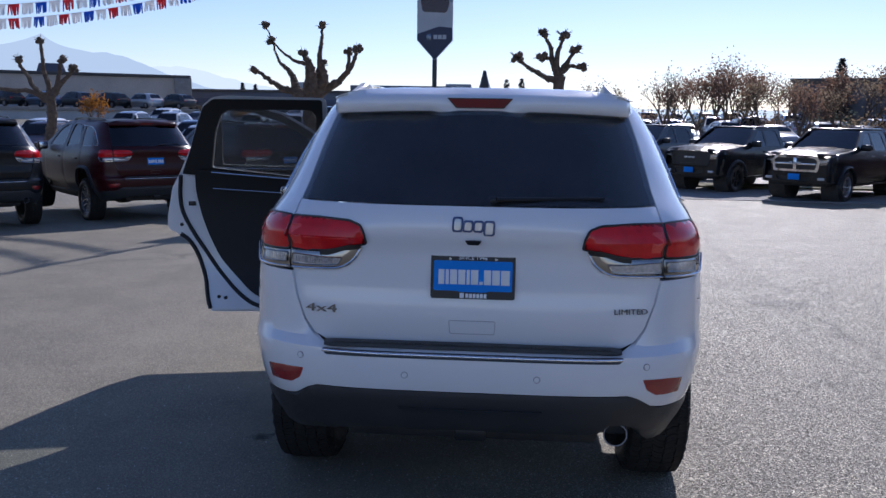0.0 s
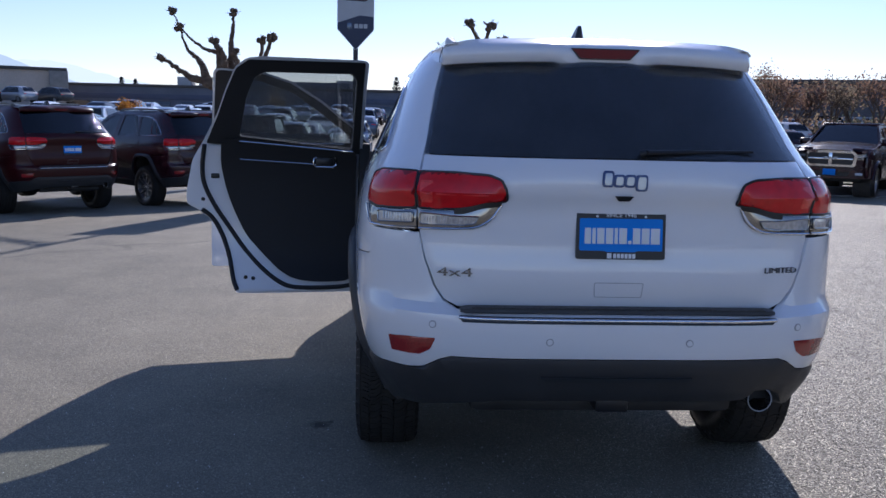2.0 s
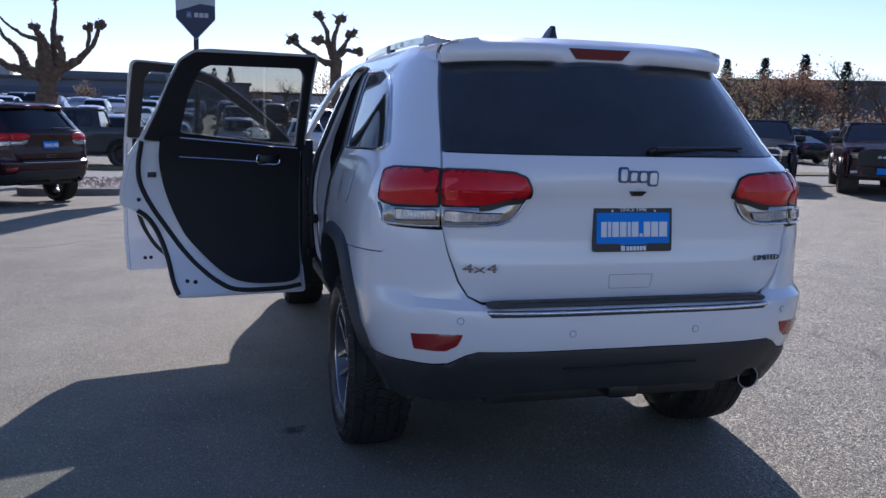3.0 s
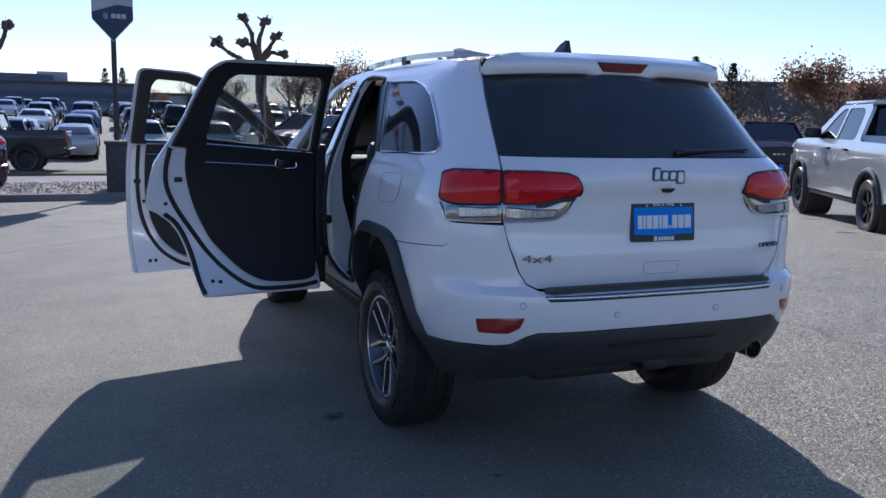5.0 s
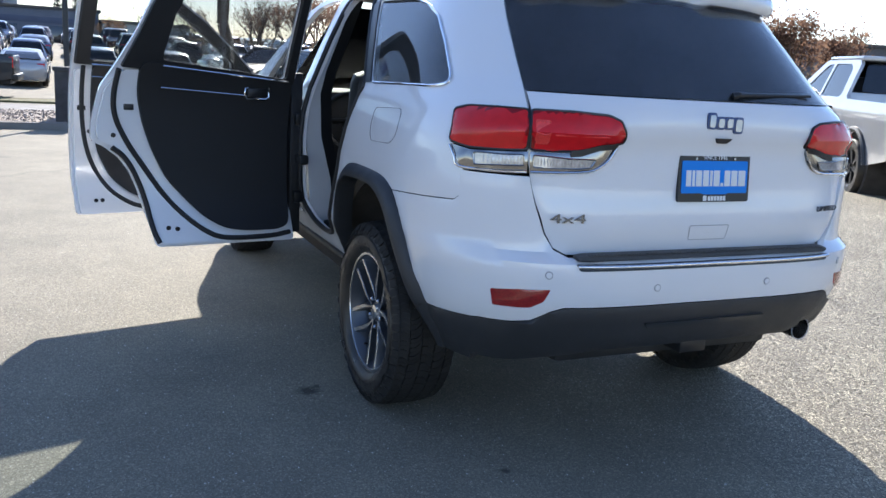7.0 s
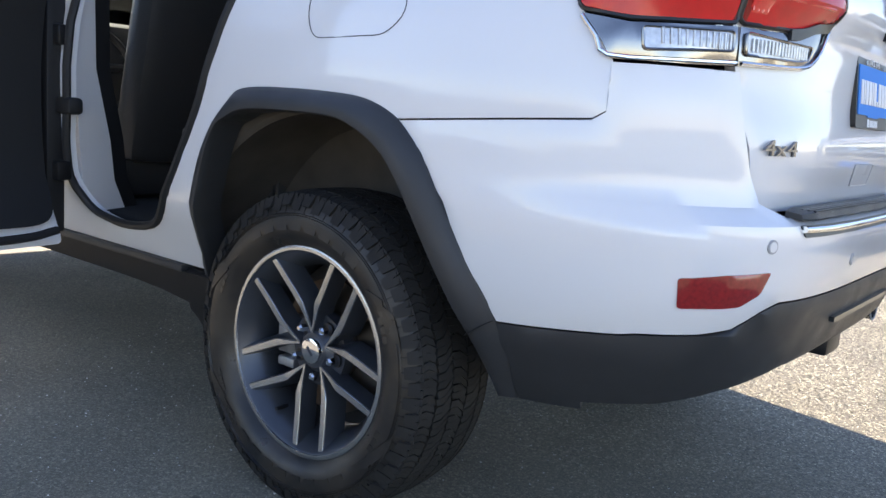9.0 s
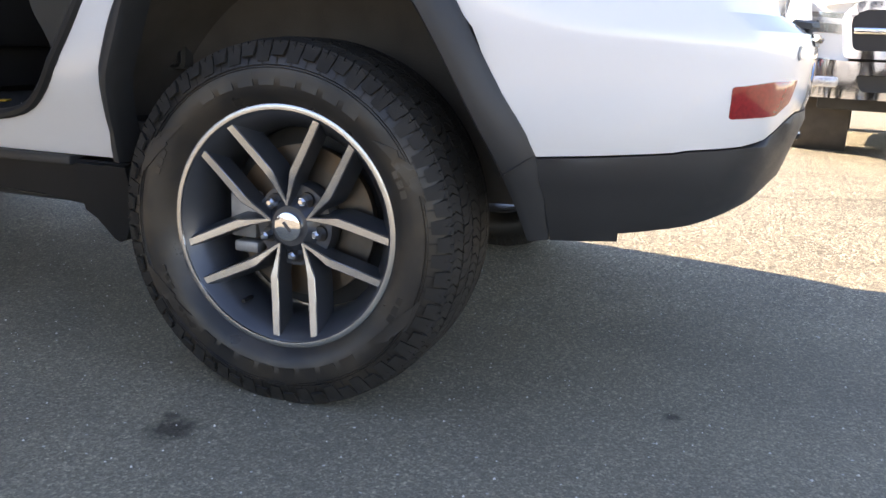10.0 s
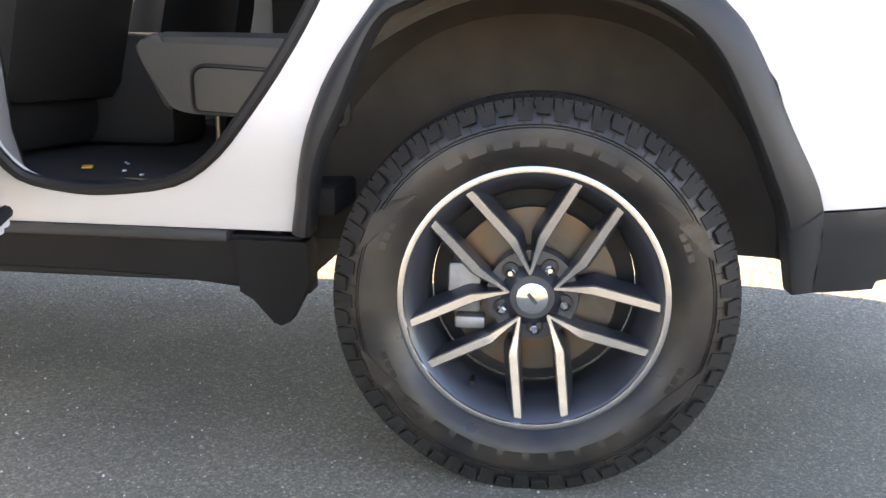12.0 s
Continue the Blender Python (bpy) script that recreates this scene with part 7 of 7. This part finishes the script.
pollard(1.1, 15.0, G + 0.1, 2.95, [[(-0.25, 0, 3.0), (-0.62, 0, 3.20), (-0.88, 0.1, 3.40)], [(-0.02, 0.1, 3.1), (-0.14, 0.1, 3.39), (-0.35, 0.1, 3.44)], [(-0.02, 0, 3.2), (-0.19, 0, 3.71), (-0.32, 0, 3.92)],
                                   [(-0.02, -0.1, 3.33), (0.01, -0.1, 3.57), (0.11, -0.1, 3.86)], [(0.1, 0, 3.15), (0.26, 0, 3.41), (0.38, 0, 3.57)], [(0.12, 0.1, 3.13), (0.29, 0.1, 3.26), (0.54, 0.1, 3.20)]], 8, 0.13, 0.12, label="smaller bare pollarded tree with knobby fists")
pollard(-15.4, 24.0, G, 2.6, [[(-0.6, 0, 3.1), (-1.0, 0, 3.9)], [(-0.1, 0, 3.4), (-0.2, 0, 4.5)], [(0.5, 0, 3.2), (0.9, 0, 3.6)], [(0.3, 0, 3.1), (0.5, 0, 3.9)], [(-0.8, 0, 2.9), (-2.2, 0, 3.0)]], 12, 0.16, 0.14, label="distant bare pollarded tree at the lot's edge")


# ---- pennant strings ----
def pennants(p, q, sag, seed):
    rng = random.Random(seed)
    p, q = Vector(p), Vector(q)
    n = int((q - p).length / 0.26)
    s = thing("pennant_string", "string of red, white and blue fringed pennants", "pennants", pose(*p))
    at = lambda t: (q - p) * t - Vector((0, 0, 4 * sag * t * (1 - t)))
    bm = bmesh.new()
    rope(bm, [at(i / 40) for i in range(41)], 0.006, 5)
    part("cord", bm, INK, s)
    for i in range(n):
        a, b = at((i + 0.08) / n), at((i + 0.9) / n)
        m = (REDCLOTH, WHITECLOTH, BLUECLOTH, WHITECLOTH)[i % 4]
        bm = bmesh.new()
        top = [bm.verts.new(a + (b - a) * (k / 7)) for k in range(8)]
        band = [bm.verts.new(v.co - Vector((0, 0, 0.045))) for v in top]
        for k in range(7):
            bm.faces.new((top[k], top[k + 1], band[k + 1], band[k]))
            sway = Vector((rng.uniform(-0.02, 0.02), rng.uniform(-0.04, 0.04), -rng.uniform(0.15, 0.19)))
            w = (band[k + 1].co - band[k].co) * 0.06
            bm.faces.new((band[k], band[k + 1], bm.verts.new(band[k + 1].co + sway - w), bm.verts.new(band[k].co + sway + w)))
        bmesh.ops.solidify(bm, geom=bm.faces[:], thickness=0.003)
        part("pennant", bm, m, s)
    return s


pennants((-17.77, 12.13, 4.39), (-1.77, 17.14, 6.95), 1.87, 1)
pennants((-17.77, 9.76, 5.13), (-1.77, 17.14, 7.6), 2.47, 2)


# ---- buildings ----
def shed(name, label, x0, x1, y, deep, h, wallmat, roofmat, turn=0.0, at=(0, 0), bands=(), doors=()):
    b = thing(name, label, "building", pose(at[0], at[1], G, 0, 0, turn))
    part("wall", boxed(x0, x1, y, y + deep, 0, h, 0.02), wallmat, b)
    part("roof_edge", boxed(x0 - 0.25, x1 + 0.25, y - 0.25, y + deep + 0.25, h, h + 0.35, 0.03), roofmat, b)
    for z0, z1, m in bands:
        part("wall_band", boxed(x0 + 0.2, x1 - 0.2, y - 0.06, y - 0.01, z0, z1, 0.01), m, b)
    for xa, xb, z0, z1, m in doors:
        part("window" if z0 > 0.5 else "door", boxed(xa, xb, y - 0.1, y - 0.02, z0, z1, 0.02), m, b)
    return b


WH = pose(-37.6, 95.0, 0, 0, 0, 25.5)
wh = shed("warehouse", "long tan warehouse with a thin roof edge and blue roof tent", -62, 0, 0, 25, 6.3, TANWALL, DARKROOF, 25.5, (-37.6, 95.0), doors=[(-58 + 9 * i, -54 + 9 * i, 0, 3.8, GREYWALL) for i in range(6)])
part("corner_pier", boxed(-1.6, 0.3, -0.4, 0.0, 0, 6.3, 0.02), CONCRETE, wh)
bm = bmesh.new()
rows = [[bm.verts.new((x, y, z)) for x, y in ((x0, 1), (x1, 1), (x1, 4), (x0, 4))] for x0, x1, z in ((-16.2, -13.2, 6.65), (-15.9, -13.5, 7.6))]
for j in range(4):
    bm.faces.new((rows[0][j], rows[0][(j + 1) % 4], rows[1][(j + 1) % 4], rows[1][j]))
bm.faces.new(rows[0][::-1]), bm.faces.new(rows[1])
part("roof_tent", bm, BLUEBAND, wh, "blue tent on the roof")
deck = shed("display_deck", "raised concrete display deck before the warehouse", -45, 0, -10, 8, 2.35, GREYWALL, CONCRETE, 25.5, (-37.6, 95.0))
for i in range(9):
    p = (DARKGREY, SILVER, BLACKPAINT, DARKGREY, BLUEGREY, BLACKPAINT, SILVER, DARKGREY, BLACKPAINT)[i]
    at = WH @ Vector((-1.8 - 3.4 * i, -6.0, 0))
    m = pose(at.x, at.y, G + 2.71, 0, 0, 62)
    key = (p.name, True)
    if key in cars:
        copy_thing(cars[key], m)
    else:
        cars[key] = street_car("parked_car", words[p] + " crossover parked in the crowded far lot", m, p, True, "cars in the far lot")
shed("showroom", "long blue-grey showroom with a stepped roof", -48, 3.5, 112, 22, 5.3, BLUEWALL, DARKROOF, bands=[(3.7, 4.4, BLUEBAND)], doors=[(-44 + 5 * i, -40.5 + 5 * i, 0.6, 3.4, DARKGLASS) for i in range(9)])
show = bpy.data.objects["showroom"]
for x0, x1 in ((-30.5, -28.6), (-27.6, -25.8), (-9, -5.5)):
    part("roof_unit", boxed(x0, x1, 116, 118.5, 5.6, 6.9, 0.05), GREYWALL, show, "pale box on the roof")
part("upper_storey", boxed(-22, -7, 114, 130, 5.6, 6.5, 0.04), BLUEWALL, show)
shed("showroom_wing", "lower pale wing of the showroom", 3.8, 14, 110, 20, 4.2, GREYWALL, DARKROOF, doors=[(5, 8, 0.6, 3.2, DARKGLASS), (9.5, 12.5, 0.6, 3.2, DARKGLASS)])
shed("long_store", "long dark brown store behind autumn trees", -8, 75, 0, 20, 5.9, BROWNWALL, DARKROOF, -24, (33, 74), doors=[(40, 48, 0, 3.2, DARKGLASS), (5, 9, 0, 3, GREYWALL), (62, 68, 0.6, 3, DARKGLASS)])
shed("far_store", "pale far store beyond the trees", -8, 20, 0, 15, 5.0, GREYWALL, DARKROOF, -50, (88, 50))


# ---- trees of the distance ----
def grow(bm, p, d, length, r, depth, rng, spread, tips):
    q = p + d * length
    tube(bm, p, q, r, r * 0.62, 5 if depth < 3 else 7, caps=False)
    tips.append((q, depth))
    if depth == 0:
        return
    for i in range(3 if depth > 1 else 2):
        a = Vector((rng.uniform(-1, 1), rng.uniform(-1, 1), rng.uniform(-0.2, 0.9)))
        e = (d + a * spread).normalized()
        grow(bm, p + d * length * rng.uniform(0.55, 1.0), e, length * rng.uniform(0.6, 0.8), r * 0.55, depth - 1, rng, spread, tips)


def leaf_tree(x, y, h, mat, leaves, seed, label, spread=0.62, leaf=0.075):
    """Trunk and limbs with loose leaves about the twigs; few leaves make it nearly bare."""
    rng = random.Random(seed)
    t = thing("autumn_tree", label, "tree", pose(x, y, G))
    bm, tips = bmesh.new(), []
    grow(bm, Vector((0, 0, -0.1)), Vector((rng.uniform(-0.05, 0.05), rng.uniform(-0.05, 0.05), 1)).normalized(), h * 0.32, h * 0.022, 5, rng, spread, tips)
    part("trunk", bm, BARK, t)
    ends = [p for p, d in tips if d <= 2]
    vs, fs = [], []
    for i in range(leaves):
        c = rng.choice(ends) + Vector((rng.gauss(0, 1), rng.gauss(0, 1), rng.gauss(0, 1))) * h * 0.045
        u = Vector((rng.uniform(-1, 1), rng.uniform(-1, 1), rng.uniform(-1, 1))).normalized() * leaf * rng.uniform(0.6, 1.5)
        v = u.cross(Vector((rng.uniform(-1, 1), rng.uniform(-1, 1), rng.uniform(-1, 1)))).normalized() * leaf * rng.uniform(0.5, 1.0)
        k = len(vs)
        vs += [c - u, c + v, c + u, c - v]
        fs.append((k, k + 1, k + 2, k + 3))
    if vs:
        ob = part_raw("crown", vs, fs, mat, t)
    return t


def conifer(x, y, h, seed):
    rng = random.Random(seed)
    t = thing("conifer", "dark green conifer behind the lot", "tree", pose(x, y, G))
    bm = bmesh.new()
    tube(bm, (0, 0, -0.1), (0, 0, h * 0.97), h * 0.02, 0.02, 8)
    part("trunk", bm, BARK, t)
    vs, fs = [], []
    for i in range(2600):
        z = h * (0.12 + 0.88 * rng.random() ** 1.3)
        rad = h * 0.34 * (1 - z / h) ** 0.95 * (0.8 + 0.3 * math.sin(z * 7))
        a, r = rng.uniform(0, 2 * math.pi), rad * rng.random() ** 0.5
        c = Vector((r * math.cos(a), r * math.sin(a), z - r * 0.35))
        u = Vector((math.cos(a), math.sin(a), rng.uniform(-0.6, 0.1))) * h * 0.03 * rng.uniform(0.6, 1.4)
        v = Vector((-math.sin(a), math.cos(a), rng.uniform(-0.3, 0.3))) * h * 0.014
        k = len(vs)
        vs += [c, c + u * 0.6 + v, c + u * 1.3, c + u * 0.6 - v]
        fs.append((k, k + 1, k + 2, k + 3))
    part_raw("crown", vs, fs, NEEDLES, t)
    return t


for i, (bear, d, h, mat, n) in enumerate(((10.5, 60, 6.8, OCHRE, 260), (12.6, 58, 6.2, RUST, 900), (14.2, 60, 7.0, RUST, 1300), (16.5, 62, 6.2, OCHRE, 900), (18.6, 58, 6.6, RUST, 700), (21, 60, 6.4, OCHRE, 500), (23.5, 56, 6.3, RUST, 900),
                                          (27, 60, 7.2, OCHRE, 250), (29.5, 58, 6.9, RUST, 700), (32, 62, 7.0, OCHRE, 700), (35.5, 58, 6.4, RUST, 1100), (44.3, 44, 6.2, RUST, 3200), (46, 47, 5.8, RUST, 2400), (47.8, 50, 6.6, BARE, 0), (49.9, 48, 6.8, BARE, 20), (41.5, 55, 6.6, BARE, 0), (39, 60, 7.3, OCHRE, 120), (11.5, 70, 6.6, RUST, 1200), (13.4, 66, 7.4, OCHRE, 1000), (15.4, 68, 7.2, RUST, 1500), (17.6, 70, 6.6, OCHRE, 1300), (19.8, 66, 7.0, RUST, 1500), (22.3, 68, 7.2, OCHRE, 1200), (25.2, 66, 6.6, RUST, 1400), (28.2, 64, 6.0, OCHRE, 1300), (30.8, 66, 6.4, RUST, 1500), (33.8, 62, 6.2, OCHRE, 1300), (37.3, 62, 6.4, RUST, 1500), (53, 42, 6.0, ORANGE, 3400), (57, 44, 6.2, RUST, 2400),
                                          (-8, 100, 6, OCHRE, 500), (2.5, 100, 5.5, RUST, 800), (-26, 66, 4, ORANGE, 700), (-17, 66, 3.6, ORANGE, 700), (6.5, 70, 6.0, OCHRE, 500), (4.2, 66, 5.6, BARE, 60))):
    leaf_tree(-0.5 + d * math.sin(radians(bear)), -4 + d * math.cos(radians(bear)), h, mat, n, 40 + i, "autumn tree with thinning brown leaves" if n > 300 else "nearly bare autumn tree")
for i, (bear, d, h) in enumerate(((32.35, 78, 7.5), (34.6, 78, 7.6), (36.9, 78, 7.9), (39.2, 78, 7.3), (20.5, 85, 8), (-17.3, 150, 7.6), (-16.5, 150, 7.4), (-0.1, 150, 9.0), (0.9, 150, 9.2))):
    conifer(-0.5 + d * math.sin(radians(bear)), -4 + d * math.cos(radians(bear)), h, 90 + i)
rng = random.Random(77)
for bear in np.arange(6, 64, 2.0):
    vs, fs = [], []
    x, y = 66 * math.sin(radians(bear)), 66 * math.cos(radians(bear)) - 4
    h = thing("hedge", "brown-green hedge along the lot's far edge", "hedge", pose(x, y, G), "hedges of the far edge")
    for i in range(1900):
        c = Vector((rng.gauss(0, 1.5), rng.gauss(0, 0.5), abs(rng.gauss(1.1, 0.8))))
        u = Vector((rng.uniform(-1, 1), rng.uniform(-1, 1), rng.uniform(-1, 1))).normalized() * 0.10
        v = u.cross(Vector((rng.uniform(-1, 1), rng.uniform(-1, 1), rng.uniform(-1, 1)))).normalized() * 0.08
        k = len(vs)
        vs += [c - u, c + v, c + u, c - v]
        fs.append((k, k + 1, k + 2, k + 3))
    part_raw("foliage", vs, fs, (RUST, OCHRE, NEEDLES, OCHRE)[int(bear) // 2 % 4], h)

# ---- hills of the horizon ----
def ridge(name, d, tops, mat, label):
    vs, fs = [], []
    b0 = [t[0] for t in tops]
    hs = [t[1] for t in tops]
    n = 420
    for i in range(n + 1):
        b = b0[0] + (b0[-1] - b0[0]) * i / n
        e = float(np.interp(b, b0, hs)) + (0.12 * noise.noise(Vector((b * 1.3, d * 0.01, 0))) + 0.07 * noise.noise(Vector((b * 4.7, d * 0.01, 3)))) * min(1, np.interp(b, b0, hs))
        x, y = d * math.sin(radians(b)), d * math.cos(radians(b))
        vs += [(x, y, -20), (x, y, 1.7 + d * math.tan(radians(max(0.05, e)))), (x * 1.15, y * 1.15, -20)]
    for i in range(n):
        k = 3 * i
        fs += [(k, k + 3, k + 4, k + 1), (k + 1, k + 4, k + 5, k + 2)]
    ob = part_raw(name, vs, fs, mat, None)
    tagged(ob, label, "mountain", "", "structure")


ridge("backdrop_hills_near", 2200, [(-75, 2.0), (-50, 3.0), (-36, 3.5), (-32.5, 3.7), (-31.4, 3.89), (-30.3, 4.15), (-29.6, 4.5), (-29.23, 4.68), (-28.83, 4.25), (-28.07, 3.89), (-26.5, 3.66), (-25.1, 3.62), (-24.2, 3.31), (-23.1, 2.87), (-22, 2.4), (-20, 1.8), (-17, 1.2), (-14, 0.7), (-10, 0.6), (0, 0.5), (20, 0.3), (45, 0.4), (70, 0.4), (95, 0.3)], HAZE_GLOW, "blue mountain ridge glowing in a painted haze colour")
ridge("backdrop_hills_far", 3200, [(-60, 2.3), (-30, 2.8), (-23, 2.9), (-21.6, 2.99), (-20.1, 2.76), (-18.5, 2.31), (-16.6, 1.96), (-14, 1.4), (-10, 1.0), (10, 0.8), (60, 0.9), (95, 0.6)], FAR_HAZE_GLOW, "paler far ridge glowing in a painted haze colour")


# ---- worn paint on the asphalt ----
rng = random.Random(31)
for x, y, long, wide, turn in ((10.46, 8.5, 0.36, 0.12, -15), (8.64, 6.05, 0.36, 0.13, -20)):
    edge = []
    for k in range(20):
        a = 2 * math.pi * k / 20
        q = rng.uniform(0.7, 1.15)
        edge.append(pose(0, 0, 0, 0, 0, turn) @ Vector((long / 2 * q * math.copysign(abs(math.cos(a)) ** 0.6, math.cos(a)), wide / 2 * rng.uniform(0.6, 1.2) * math.copysign(abs(math.sin(a)) ** 0.6, math.sin(a)), 0)))
    bm = slab([(x + v.x, y + v.y) for v in edge], fall(x, y) - 0.02, fall(x, y) + 0.005)
    tagged(part("paint_mark", bm, CHALK, None), "worn white paint mark on the asphalt", "paint mark", "worn paint marks")


# ---- loose grit by the wheel, and chips added for sun glints ----
rng = random.Random(21)
vs, fs = [], []
ring_z = [fall(q, 0) for q in rings]
for i in range(11000):
    if i < 2400:
        x, y, s = rng.uniform(-2.4, 0.4), rng.uniform(-1.9, 1.6), 0.0016 + 0.0032 * rng.random() ** 2
    # chips spread over the sunlit ground are added to imitate its sparkle
    elif i < 8000:
        x, y, s = rng.uniform(0.9, 5.5), rng.uniform(-3.0, 6.5), rng.uniform(0.0018, 0.0042)
    else:
        x, y, s = rng.uniform(-6.0, -1.5), rng.uniform(0.6, 7.0), rng.uniform(0.0016, 0.0036)
    k, a = len(vs), rng.uniform(0, 3)
    z = float(np.interp(math.hypot(x, y), rings, ring_z))
    vs += [(x + s * math.cos(a + q * 1.571) * rng.uniform(0.7, 1.2), y + s * math.sin(a + q * 1.571) * rng.uniform(0.7, 1.2), z - 0.001) for q in range(4)]
    vs += [(x + rng.uniform(-s, s) * 0.3, y + rng.uniform(-s, s) * 0.3, z + s * rng.uniform(0.4, 0.9))]
    fs += [(k, k + 1, k + 4), (k + 1, k + 2, k + 4), (k + 2, k + 3, k + 4), (k + 3, k, k + 4)]
tagged(part_raw("grit_and_glint_chips", vs, fs, GRIT, None), "loose pale grit on the asphalt, with chips added for sun glints", "grit", "", "stuff")
